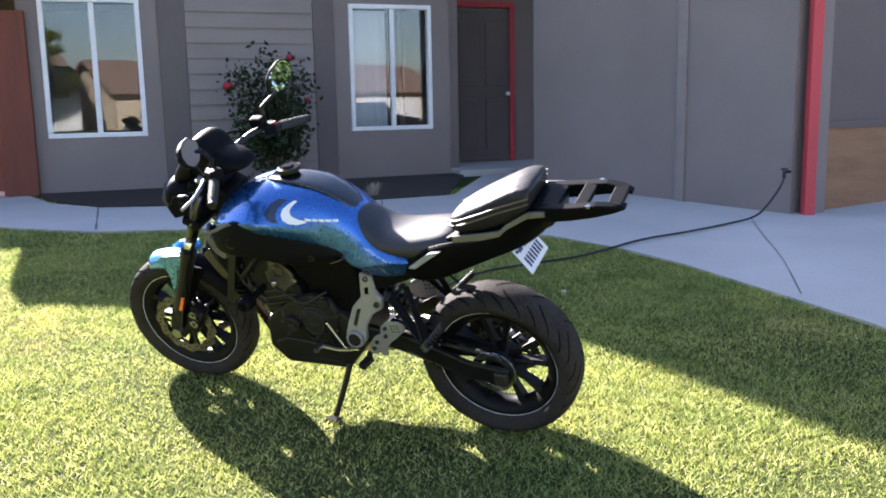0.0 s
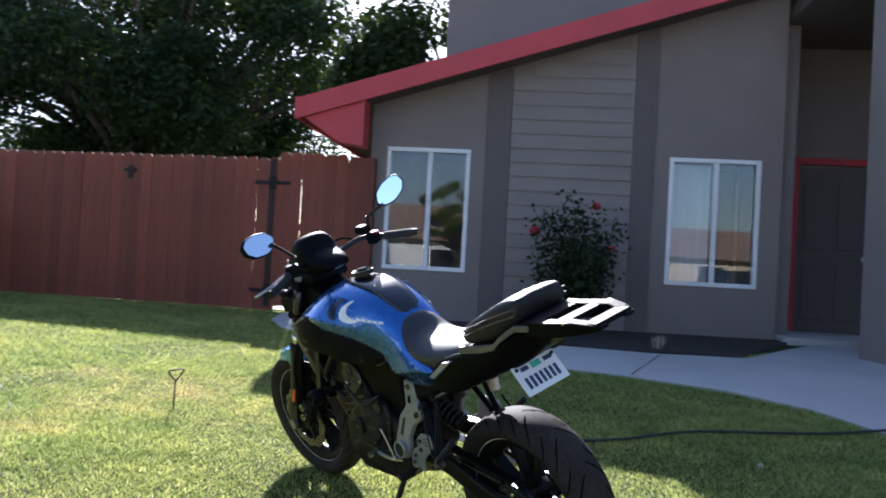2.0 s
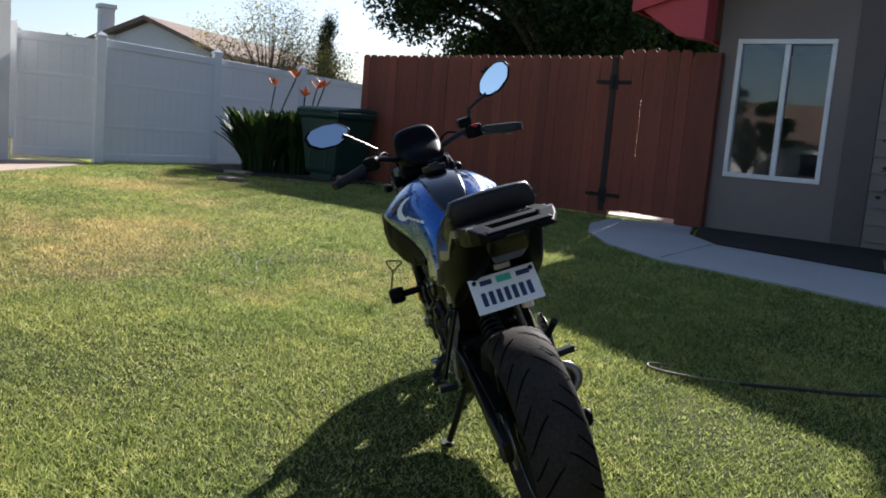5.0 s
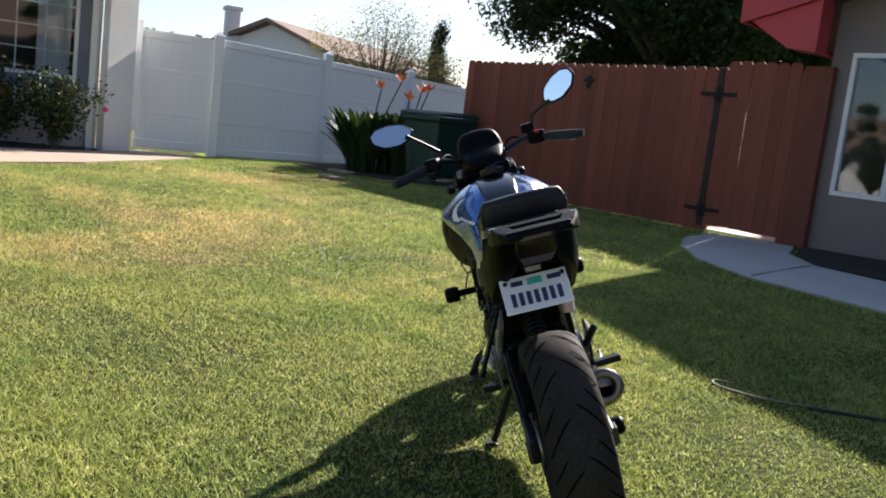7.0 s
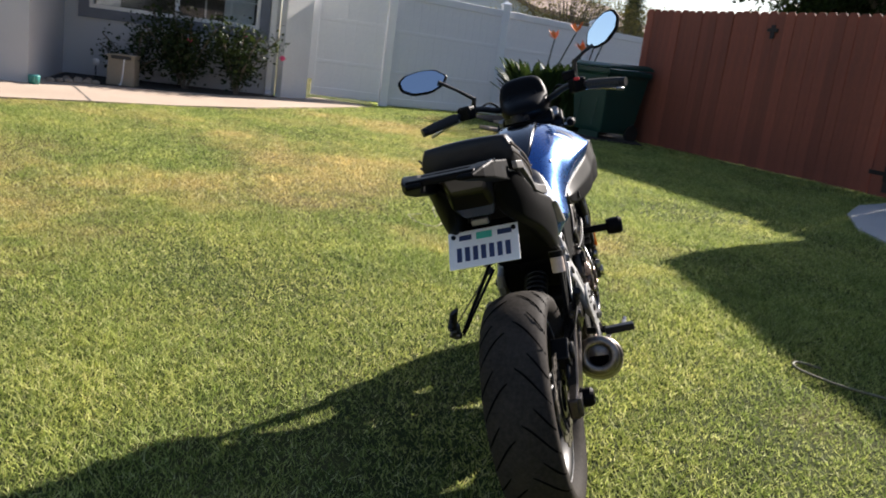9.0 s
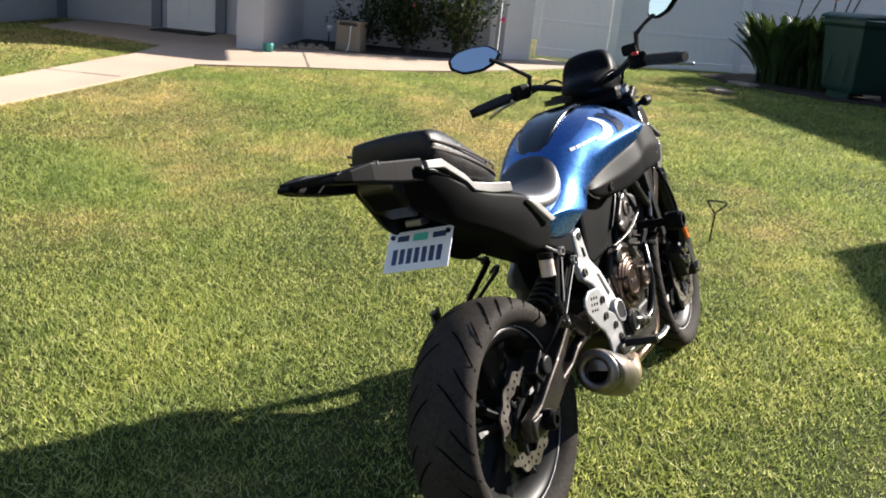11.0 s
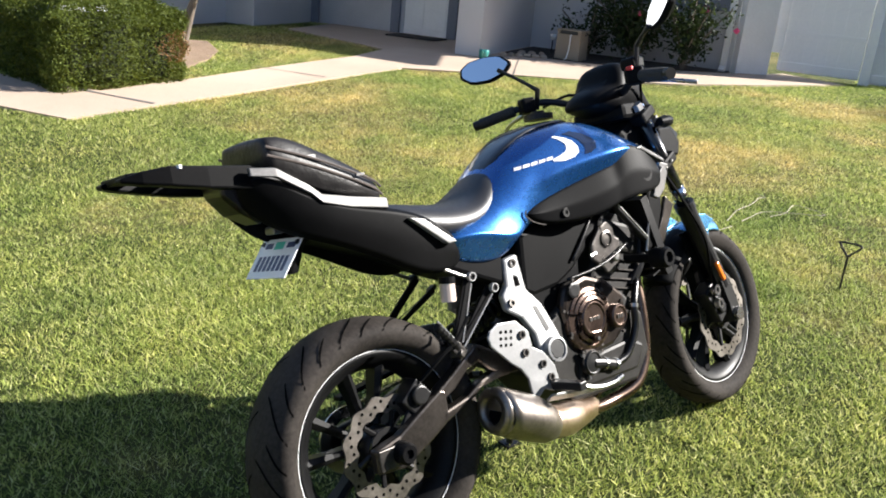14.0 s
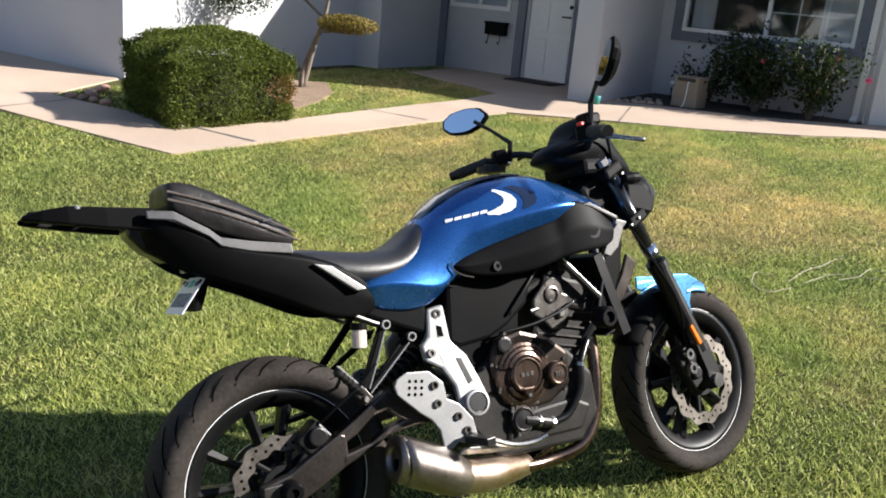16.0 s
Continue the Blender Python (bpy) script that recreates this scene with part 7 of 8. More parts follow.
# shrub leaves behind the fence, paled in colour to look sunlit
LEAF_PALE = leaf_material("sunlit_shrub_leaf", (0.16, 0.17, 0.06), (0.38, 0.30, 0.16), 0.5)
LEAF_OLIVE = leaf_material("olive_topiary_leaf", (0.10, 0.085, 0.025), (0.26, 0.20, 0.06), 0.35)
ROSE_PINK = surface("pink_petal", (0.80, 0.06, 0.22), (0.92, 0.14, 0.34), 0.6, 0, 30, 90, 0.1)
ROSE_RED = surface("dark_red_petal", (0.28, 0.012, 0.025), (0.42, 0.03, 0.05), 0.6, 0, 30, 90, 0.1)
FLOWER_ORANGE = surface("orange_petal", (0.8, 0.20, 0.06), (0.9, 0.32, 0.12), 0.6, 0, 30, 90, 0.1)


def leaf_mesh(centres, size, rs, out=None, slim=0.45, droop=0.25):
    """Folded leaves, four corners and two faces each, at the given places; out: preferred facing."""
    n = len(centres)
    a = rs.normal(size=(n, 3))
    if out is not None:
        a += out * 1.2
    a /= np.linalg.norm(a, axis=1, keepdims=True)
    b = np.cross(a, rs.normal(size=(n, 3)))
    b /= np.linalg.norm(b, axis=1, keepdims=True)
    c = np.cross(a, b)
    ln = (size * rs.uniform(0.6, 1.4, n))[:, None]
    v0, v1 = centres - b * ln * 0.5, centres + c * ln * slim * 0.5 + a * ln * droop * 0.3
    v2, v3 = centres + b * ln * 0.5 - a * ln * droop * 0.3, centres - c * ln * slim * 0.5 + a * ln * droop * 0.3
    verts = np.stack([v0, v1, v2, v3], 1).reshape(-1, 3)
    base = np.arange(n)[:, None] * 4
    faces = np.concatenate([base + [0, 1, 2], base + [0, 2, 3]], 0)
    return verts, faces


def mesh_from(name, verts, faces, mat, parent=None, label=""):
    me = bpy.data.meshes.new(name)
    nf, k = faces.shape
    me.vertices.add(len(verts))
    me.vertices.foreach_set("co", verts.astype(np.float32).ravel())
    me.loops.add(nf * k)
    me.loops.foreach_set("vertex_index", faces.astype(np.int32).ravel())
    me.polygons.add(nf)
    me.polygons.foreach_set("loop_start", np.arange(0, nf * k, k, dtype=np.int32))
    me.update(calc_edges=True)
    me.materials.append(mat)
    ob = new(name, me)
    if parent is not None:
        ob.parent = parent
    if label:
        ob["label"] = label
    return ob


def clump_points(rs, centre, radii, count, shell=0.55):
    d = rs.normal(size=(count, 3))
    d /= np.linalg.norm(d, axis=1, keepdims=True)
    r = rs.uniform(shell, 1.0, count) ** 0.8
    return np.array(centre) + d * r[:, None] * np.array(radii), d


def tree(name, base, height, spread, crown_z, leaves, leaf_size, label, mat, seed, clumps=42, trunk_r=0.22, squash=0.62, loose=0.20):
    rs, rng = np.random.RandomState(seed), random.Random(seed)
    root = new(name)
    tagged(root, label, "tree")
    root.location = base
    top = Vector((0, 0, height))
    fork = Vector((rng.uniform(-0.2, 0.2), rng.uniform(-0.2, 0.2), crown_z * 0.75))
    bms = [bm_tube(curve_points([(0, 0, -0.2), (0.05, 0.03, crown_z * 0.4), fork], 5), [trunk_r * (1 - 0.045 * k) for k in range(11)], 10)]
    verts, faces, off = [], [], 0
    mid = (crown_z + height) / 2
    for k in range(clumps):
        while True:
            d = Vector((rng.uniform(-1, 1), rng.uniform(-1, 1), rng.uniform(-1, 1)))
            if 0.25 < d.length < 1:
                break
        c = Vector((d.x * spread * 0.85, d.y * spread * 0.85, mid + d.z * (height - crown_z) * 0.45))
        r = spread * rng.uniform(0.7, 1.3) * loose
        mid_p = fork.lerp(c, 0.55) + Vector((0, 0, 0.12 * spread))
        bms.append(bm_tube(curve_points([fork, mid_p, c], 4), [trunk_r * (0.42 - 0.043 * q) for q in range(9)], 6))
        cnt = int(leaves / clumps * rng.uniform(0.7, 1.3))
        p, dirs = clump_points(rs, c, (r, r, r * squash), cnt, 0.2)
        v, f = leaf_mesh(p, leaf_size, rs, dirs)
        verts.append(v)
        faces.append(f + off)
        off += len(v)
    part("trunk", joined(*bms), BARK, root, smooth=True)
    mesh_from("crown", np.concatenate(verts), np.concatenate(faces), mat, root)
    return root


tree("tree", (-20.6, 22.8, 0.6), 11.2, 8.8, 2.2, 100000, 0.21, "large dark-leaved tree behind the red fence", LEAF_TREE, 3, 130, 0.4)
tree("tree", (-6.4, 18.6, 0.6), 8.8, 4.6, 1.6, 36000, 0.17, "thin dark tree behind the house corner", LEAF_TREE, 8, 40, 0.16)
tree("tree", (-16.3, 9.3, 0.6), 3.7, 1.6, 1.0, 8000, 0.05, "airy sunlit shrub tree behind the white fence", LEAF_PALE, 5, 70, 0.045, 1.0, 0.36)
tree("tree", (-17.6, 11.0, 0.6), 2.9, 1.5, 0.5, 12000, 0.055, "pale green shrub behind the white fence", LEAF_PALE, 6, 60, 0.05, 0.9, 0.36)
tree("tree", (-18.9, 12.1, 0.6), 3.8, 0.25, 0.7, 8000, 0.06, "slim dark upright tree in the distance", LEAF_TREE, 9, 60, 0.06, 2.2, 0.8)
tree("tree", (-39.0, 8.6, 0.6), 4.3, 2.6, 1.0, 4200, 0.22, "distant dark green tree behind the gate", LEAF_TREE, 12, 26, 0.15)


def hedge():
    rs = np.random.RandomState(21)
    root = new("hedge")
    tagged(root, "clipped green box hedge with a dry brown patch", "hedge")
    c, rx, ry, h = np.array([-3.87, -1.94]), 0.64, 0.64, 0.79
    n = 84000
    u = rs.uniform(-1, 1, (n, 3))
    # points near the skin of a rounded block with a domed top
    k = rs.randint(0, 5, n)
    u[k < 2, 2] = rs.uniform(0.86, 1.0, (k < 2).sum())
    sg = rs.choice([-1, 1], n)
    u[k == 2, 0] = (sg * rs.uniform(0.86, 1, n))[k == 2]
    u[k == 3, 1] = (sg * rs.uniform(0.86, 1, n))[k == 3]
    u[k == 4, 0] = (sg * rs.uniform(0.86, 1, n))[k == 4]
    lh = (np.abs(u[:, :2]) ** 5).sum(1) ** 0.2
    u[:, :2] /= np.maximum(lh, 1)[:, None]
    wob = 0.05 * np.sin(u[:, 0] * 7 + 1) * np.cos(u[:, 1] * 6 + 0.5) + 0.03 * np.sin(u[:, 2] * 9 + u[:, 0] * 5) + 0.06 * rs.rand(n) * (rs.rand(n) > 0.85)
    ang = radians(-16)
    edge = np.maximum(np.abs(u[:, 0]), np.abs(u[:, 1]))
    foot = 1 - 0.10 * np.clip(0.3 - (u[:, 2] * 0.5 + 0.5), 0, 1)
    x, y = u[:, 0] * rx * (1 + wob) * foot, u[:, 1] * ry * (1 + wob) * foot
    px, py = c[0] + x * math.cos(ang) - y * math.sin(ang), c[1] + x * math.sin(ang) + y * math.cos(ang)
    gz = 0.5695 - 0.4528 * np.exp(-((px - 0.491) ** 2 + (py - 0.738) ** 2) / 32.26) + 0.029 * np.tanh((py - 2) / 6)
    pz = gz + (u[:, 2] * 0.5 + 0.5) * (h - 0.26 * edge ** 3) * (1 + 0.6 * wob)
    pts = np.stack([px, py, pz], 1)
    brown = (((px + 4.19) ** 2 + (py + 1.27) ** 2 + 1.6 * (pz - 0.68) ** 2 < 0.035)) & (rs.rand(n) > 0.4)
    for nm, sel, mat in (("foliage", ~brown, LEAF_HEDGE), ("dry_patch", brown, LEAF_BROWN)):
        v, f = leaf_mesh(pts[sel], 0.025, rs, None, 0.40)
        mesh_from(nm, v, f, mat, root, "" if nm == "foliage" else "dry brown twigs")
    # added core whose near-black green stands in for shade inside the hedge
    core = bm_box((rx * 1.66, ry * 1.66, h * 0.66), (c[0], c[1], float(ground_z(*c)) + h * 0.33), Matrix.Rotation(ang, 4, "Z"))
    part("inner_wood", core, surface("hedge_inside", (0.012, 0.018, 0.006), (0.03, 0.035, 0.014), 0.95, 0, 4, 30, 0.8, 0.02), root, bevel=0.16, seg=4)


hedge()


def topiary():
    rs = np.random.RandomState(31)
    root = new("topiary_tree")
    tagged(root, "small pruned tree with a leaning trunk and flat foliage pads", "tree")
    b = Vector((-5.72, -2.45, ground_z(-5.72, -2.45)))
    p = curve_points([b, b + Vector((-0.02, 0.12, 0.45)), b + Vector((-0.10, 0.2, 0.8)), b + Vector((-0.2, 0.2, 1.15))], 5)
    bms = [bm_tube(p, [0.043 - 0.0018 * k for k in range(len(p))], 9), bm_tube(curve_points([p[8], p[8] + Vector((0.02, 0.25, 0.03)), p[8] + Vector((0.0, 0.45, 0.09))], 4), 0.022, 7), bm_tube(curve_points([b + Vector((0.05, 0.02, 0)), b + Vector((0.02, 0.05, 0.3)), p[8]], 4), 0.03, 7), bm_tube(curve_points([p[10], p[10] + Vector((0.05, -0.5, 0.3)), b + Vector((0.05, -0.95, 1.12))], 4), 0.018, 6)]
    part("trunk", joined(*bms), BARK, root, smooth=True)
    for c, r, cnt, mat in ((p[8] + Vector((0, 0.40, 0.11)), (0.26, 0.42, 0.11), 3400, LEAF_OLIVE), (p[-1] + Vector((0, 0, 0.12)), (0.34, 0.34, 0.2), 2600, LEAF_HEDGE), (b + Vector((0.05, -1.0, 1.12)), (0.45, 0.52, 0.42), 4200, LEAF_TREE)):
        q, d = clump_points(rs, c, r, cnt, 0.3)
        v, f = leaf_mesh(q, 0.04, rs, d, 0.4)
        mesh_from("foliage_pad", v, f, mat, root)


topiary()


def rose_bush(base, height, spread, blooms, label, seed, leaves=2600, bloom_mat=ROSE_RED, standard=False):
    rs, rng = np.random.RandomState(seed), random.Random(seed)
    root = new("rose_bush")
    tagged(root, label, "rose bush")
    b = Vector(base)
    bms, pts = [], []
    for k in range(15):
        a = rng.uniform(0, 2 * math.pi)
        r = spread * rng.uniform(0.3, 1.15)
        tip = b + Vector((math.cos(a) * r * 0.6, math.sin(a) * r, height * rng.uniform(0.45, 1.1)))
        start = b + Vector((0, 0, height * 0.42)) if standard else b
        line = curve_points([start, start.lerp(tip, 0.5) + Vector((0, 0, 0.1)), tip], 6)
        bms.append(bm_tube(line, 0.009, 5))
        pts += [q for q in line[4 if not standard else 2:]]
    if standard:
        bms.append(bm_tube([b, b + Vector((0.02, 0, height * 0.44))], 0.022, 7))
    part("woody_frame", joined(*bms), BARK, root)
    base_p = np.array([pts[i] for i in rs.randint(0, len(pts), leaves)]) + rs.normal(size=(leaves, 3)) * 0.075 * spread / 0.5
    v, f = leaf_mesh(base_p, 0.055, rs, None, 0.6)
    mesh_from("foliage", v, f, LEAF_ROSE, root)
    for c, r in blooms:
        bm = bmesh.new()
        for ring, (rr, cnt, tilt) in enumerate(((1.0, 6, 0.4), (0.72, 5, 0.9), (0.42, 4, 1.3))):
            for k in range(cnt):
                a = 2 * math.pi * k / cnt + ring * 0.5
                o = Vector((math.cos(a), math.sin(a), 0))
                s = Vector((-o.y, o.x, 0))
                up = Vector((0, 0, 1))
                q = [bm.verts.new(Vector(c) + r * w) for w in (o * 0.1 * rr, o * 0.55 * rr - s * 0.42 * rr + up * 0.3 * tilt, o * (1.0 - 0.35 * (tilt - 0.4)) * rr + up * 0.7 * tilt, o * 0.55 * rr + s * 0.42 * rr + up * 0.3 * tilt)]
                bm.faces.new(q)
        ball = bmesh.new()
        bmesh.ops.create_icosphere(ball, subdivisions=2, radius=r * 0.62, matrix=Matrix.Translation(Vector(c) + Vector((0, 0, r * 0.35))))
        for v in ball.verts:
            v.co += Vector((rng.uniform(-1, 1), rng.uniform(-1, 1), rng.uniform(-1, 1))) * r * 0.09
        part("bloom", joined(bm, ball), bloom_mat, root, "open rose bloom")
    return root


rb = hw(2.24, 0.6)
rose_bush((rb.x, rb.y, ground_z(rb.x, rb.y)), 1.35, 0.62, [(tuple(hw(1.78, 0.66, 1.64)), 0.085), (tuple(hw(2.42, 0.75, 1.93)), 0.07), (tuple(hw(2.6, 0.7, 1.5)), 0.05)], "dark-leaved rose bush with red blooms beside the wall", 41, 4200, ROSE_RED)
rb = hw(0.9, 0.9)
rose_bush((-9.45, 1.7, 0.53), 1.0, 0.62, [((-9.25, 1.75, 1.19), 0.05)], "dark-leaved rose bush below the white house window", 42, 3300, ROSE_PINK)
rose_bush((-9.4, 2.35, 0.53), 0.85, 0.55, [((-9.80, 2.46, 1.285), 0.085), ((-9.45, 2.92, 1.10), 0.055)], "rose bush with one bright pink bloom", 43, 2000, ROSE_PINK)
rose_bush((-9.55, 1.05, 0.52), 0.75, 0.5, [], "sparse rose bush beside the planter box", 44, 700)


def strap_plant(base, n, height, spread, flowers, seed):
    rng = random.Random(seed)
    root = new("strelitzia")
    tagged(root, "bird of paradise clump with strap leaves and orange flowers", "plant")
    b = Vector(base)
    bm = bmesh.new()
    for k in range(n):
        a = rng.uniform(0, 2 * math.pi)
        r = spread * math.sqrt(rng.random())
        h = height * rng.uniform(0.6, 1.05)
        p0 = b + Vector((math.cos(a) * r * 0.45, math.sin(a) * r * 0.45, 0))
        lean = Vector((math.cos(a), math.sin(a), 0)) * r * rng.uniform(0.35, 0.8)
        side = Vector((-math.sin(a), math.cos(a), 0)).lerp(Vector((rng.uniform(-1, 1), rng.uniform(-1, 1), 0)), 0.4).normalized()
        row = []
        for q in range(7):
            t = q / 6
            w = 0.012 if t < 0.4 else 0.066 * math.sin(math.pi * min(1, (t - 0.38) / 0.64) ** 0.8) + 0.004
            c = p0 + Vector((0, 0, h * t * (1 - 0.12 * t * t))) + lean * t ** 2
            row.append((bm.verts.new(c - side * w), bm.verts.new(c + Vector((0, 0, -0.012))), bm.verts.new(c + side * w)))
        for u, v in zip(row, row[1:]):
            bm.faces.new((u[0], u[1], v[1], v[0]))
            bm.faces.new((u[1], u[2], v[2], v[1]))
    part("foliage", bm, LEAF_STRAP, root)
    for fx, fy, fz in flowers:
        part("flower_stalk", bm_tube(curve_points([b, ((b.x + fx) / 2, (b.y + fy) / 2, b.z + (fz - b.z) * 0.6), (fx, fy, fz)], 4), 0.010, 6), LEAF_STRAP, root)
        bm = bmesh.new()
        for k in range(8):
            a = rng.uniform(0, 6.28)
            tip = Vector((fx + 0.13 * math.cos(a), fy + 0.13 * math.sin(a), fz + rng.uniform(0.05, 0.16)))
            s = Vector((-math.sin(a), math.cos(a), 0)) * 0.03
            m = Vector((fx, fy, fz)).lerp(tip, 0.5)
            bm.faces.new([bm.verts.new(v) for v in (Vector((fx, fy, fz)), m - s, tip, m + s)])
        part("flower", bm, FLOWER_ORANGE, root, "orange pointed flower")


strap_plant((-10.1, 6.75, 0.56), 300, 1.06, 0.66, [(-10.0, 6.85, 1.88), (-9.95, 7.15, 2.02)], 51)
strap_plant((-9.8, 7.2, 0.565), 220, 1.1, 0.62, [(-9.55, 7.31, 1.88), (-9.7, 7.5, 1.92), (-9.5, 7.1, 1.75)], 52)


# ---- grass: short mown blades over the lawn ----
def inside(poly, x, y):
    n = len(poly)
    res = np.zeros(len(x), bool)
    for i in range(n):
        (x0, y0), (x1, y1) = poly[i], poly[(i + 1) % n]
        hit = ((y0 > y) != (y1 > y)) & (x < (x1 - x0) * (y - y0) / (y1 - y0 + 1e-12) + x0)
        res ^= hit
    return res


def grass_material():
    m, nt, p = nodes_of("grass_blade")
    geo = nt.nodes.new("ShaderNodeNewGeometry")
    tc = nt.nodes.new("ShaderNodeTexCoord")
    v = tc.outputs["Object"]
    dry, mid = dry_field(nt, v), noise_node(nt, 9, 5, 0.68, v)
    mask = ramp_node(nt, dry, [(0.48, (0, 0, 0)), (0.62, (1, 1, 1))]).outputs["Color"]
    rnd = geo.outputs["Random Per Island"]
    green = ramp_node(nt, rnd, [(0.0, (0.13, 0.175, 0.042)), (0.5, (0.368, 0.425, 0.108)), (0.85, (0.60, 0.60, 0.215)), (1.0, (0.74, 0.71, 0.37))]).outputs["Color"]
    straw = ramp_node(nt, rnd, [(0.0, (0.30, 0.25, 0.075)), (0.5, (0.61, 0.50, 0.19)), (0.85, (0.77, 0.65, 0.31)), (1.0, (0.86, 0.77, 0.46))]).outputs["Color"]
    lush = noise_node(nt, 0.42, 3, 0.55, v, (1.0, 1.6, 1.0))
    deep = ramp_node(nt, lush.outputs["Fac"], [(0.44, (1, 1, 1)), (0.64, (0.86, 0.93, 0.88))]).outputs["Color"]
    green = mix_node(nt, 1.0, green, deep, "MULTIPLY")
    col = mix_node(nt, mask, green, straw)
    shade = ramp_node(nt, mid.outputs["Fac"], [(0.3, (0.72, 0.75, 0.70)), (0.7, (1.16, 1.14, 1.12))]).outputs["Color"]
    col = mix_node(nt, 1.0, col, shade, "MULTIPLY")
    tuft = noise_node(nt, 2.3, 3, 0.6, v, (1.0, 1.4, 1.0))
    worn = ramp_node(nt, tuft.outputs["Fac"], [(0.34, (0.80, 0.86, 0.82)), (0.5, (1.0, 1.0, 1.0)), (0.66, (1.20, 1.14, 1.10))]).outputs["Color"]
    col = mix_node(nt, 1.0, col, worn, "MULTIPLY")
    nt.links.new(col, p.inputs["Base Color"])
    p.inputs["Roughness"].default_value = 0.6
    p.inputs["Specular IOR Level"].default_value = 0.15
    tr = nt.nodes.new("ShaderNodeBsdfTranslucent")
    nt.links.new(col, tr.inputs["Color"])
    mx = nt.nodes.new("ShaderNodeMixShader")
    mx.inputs["Fac"].default_value = 0.45
    nt.links.new(p.outputs["BSDF"], mx.inputs[1])
    nt.links.new(tr.outputs["BSDF"], mx.inputs[2])
    nt.links.new(mx.outputs["Shader"], nt.nodes["Material Output"].inputs["Surface"])
    return m


def grass():
    rs = np.random.RandomState(77)
    zones = [(-3.2, 3.2, 0.4, 6.4, 18000, 0.0062, 0.022), (-7.5, 3.2, -1.4, 8.2, 9500, 0.0068, 0.024), (-13.0, 3.2, -3.4, 9.4, 3600, 0.0105, 0.026)]
    allv, allf, off = [], [], 0
    last = None
    for x0, x1, y0, y1, dens, wd, ht in zones:
        n = int((x1 - x0) * (y1 - y0) * dens)
        x, y = rs.uniform(x0, x1, n), rs.uniform(y0, y1, n)
        keep = np.ones(n, bool)
        if last:
            keep &= ~((x > last[0]) & (x < last[1]) & (y > last[2]) & (y < last[3]))
        for poly in (walk_dark, walk_white, bed, bed_white, soil_patch, bed_corner):
            keep &= ~inside(poly, x, y)
        keep &= (x - 2.95 < -0.0) | (y > 5)
        side = (y - 9.3) < 0.24 * (x + 4.1)
        keep &= side & ~((x < -10.4) & (y < 4.4))
        cl = np.sin(x * 2.1 + 1.3 * np.sin(y * 1.7)) * np.sin(y * 2.3 + np.cos(x * 1.9))
        keep &= rs.rand(n) < 0.82 + 0.18 * cl
        x, y = x[keep], y[keep]
        n = len(x)
        z = 0.5695 - 0.4528 * np.exp(-((x - 0.491) ** 2 + (y - 0.738) ** 2) / 32.26) + 0.029 * np.tanh((y - 2) / 6)
        a = rs.uniform(0, 2 * np.pi, n)
        h = ht * rs.uniform(0.45, 1.25, n) * (1 + 0.3 * cl[keep])
        w = wd * rs.uniform(0.6, 1.3, n)
        lean = rs.normal(size=(n, 2)) * (h * 0.95)[:, None]
        sx, sy = np.cos(a) * w / 2, np.sin(a) * w / 2
        p0 = np.stack([x - sx, y - sy, z - 0.004], 1)
        p1 = np.stack([x + sx, y + sy, z - 0.004], 1)
        p2 = np.stack([x + lean[:, 0], y + lean[:, 1], z + h], 1)
        allv.append(np.stack([p0, p1, p2], 1).reshape(-1, 3))
        allf.append(np.arange(n * 3).reshape(n, 3) + off)
        off += n * 3
        last = (x0, x1, y0, y1)
    g = mesh_from("grass", np.concatenate(allv), np.concatenate(allf), grass_material())
    tagged(g, "short mown lawn grass, green with dry straw patches", "grass", kind="stuff")


grass()


# ---- loose things on the lawn and round the houses ----
def on_ground(x, y, lift=0.0):
    return Vector((x, y, ground_z(x, y) + lift))


BIN_GREEN = surface("dark_green_plastic", (0.006, 0.035, 0.026), (0.012, 0.055, 0.04), 0.45, 0, 2, 60, 0.15, 0.002)
TAN_PLASTIC = surface("tan_resin", (0.20, 0.165, 0.12), (0.28, 0.235, 0.175), 0.7, 0, 2, 50, 0.2, 0.003)
STONE_TAN = surface("tan_edging_stone", (0.26, 0.20, 0.15), (0.42, 0.34, 0.26), 0.9, 0, 6, 60, 0.6, 0.006, piece=0.25)
HOSE_BLACK = surface("black_rubber_hose", (0.010, 0.010, 0.010), (0.022, 0.022, 0.021), 0.55, 0, 6, 80, 0.1)
BRICK_PINK = surface("weathered_pink_brick", (0.34, 0.19, 0.14), (0.52, 0.33, 0.26), 0.9, 0, 8, 60, 0.5, 0.004, piece=0.3)
HOSE_TAN = surface("sunlit_green_hose", (0.10, 0.10, 0.055), (0.19, 0.18, 0.11), 0.7, 0, 12, 90, 0.2)
TWINE = surface("pale_twine", (0.34, 0.30, 0.22), (0.48, 0.43, 0.33), 0.85, 0, 20, 150, 0.4, 0.001)
DARK_STEEL = surface("weathered_steel", (0.02, 0.02, 0.02), (0.06, 0.055, 0.05), 0.5, 0.7, 10, 90, 0.2)
MAT_DARK = surface("dark_coir_mat", (0.018, 0.015, 0.013), (0.04, 0.034, 0.028), 0.97, 0, 8, 160, 0.8, 0.006)
TEAL = surface("teal_plastic", (0.02, 0.16, 0.15), (0.04, 0.24, 0.22), 0.4, 0, 5, 60, 0.1)
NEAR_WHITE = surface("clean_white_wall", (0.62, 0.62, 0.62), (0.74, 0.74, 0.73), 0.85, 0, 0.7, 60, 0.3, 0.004)
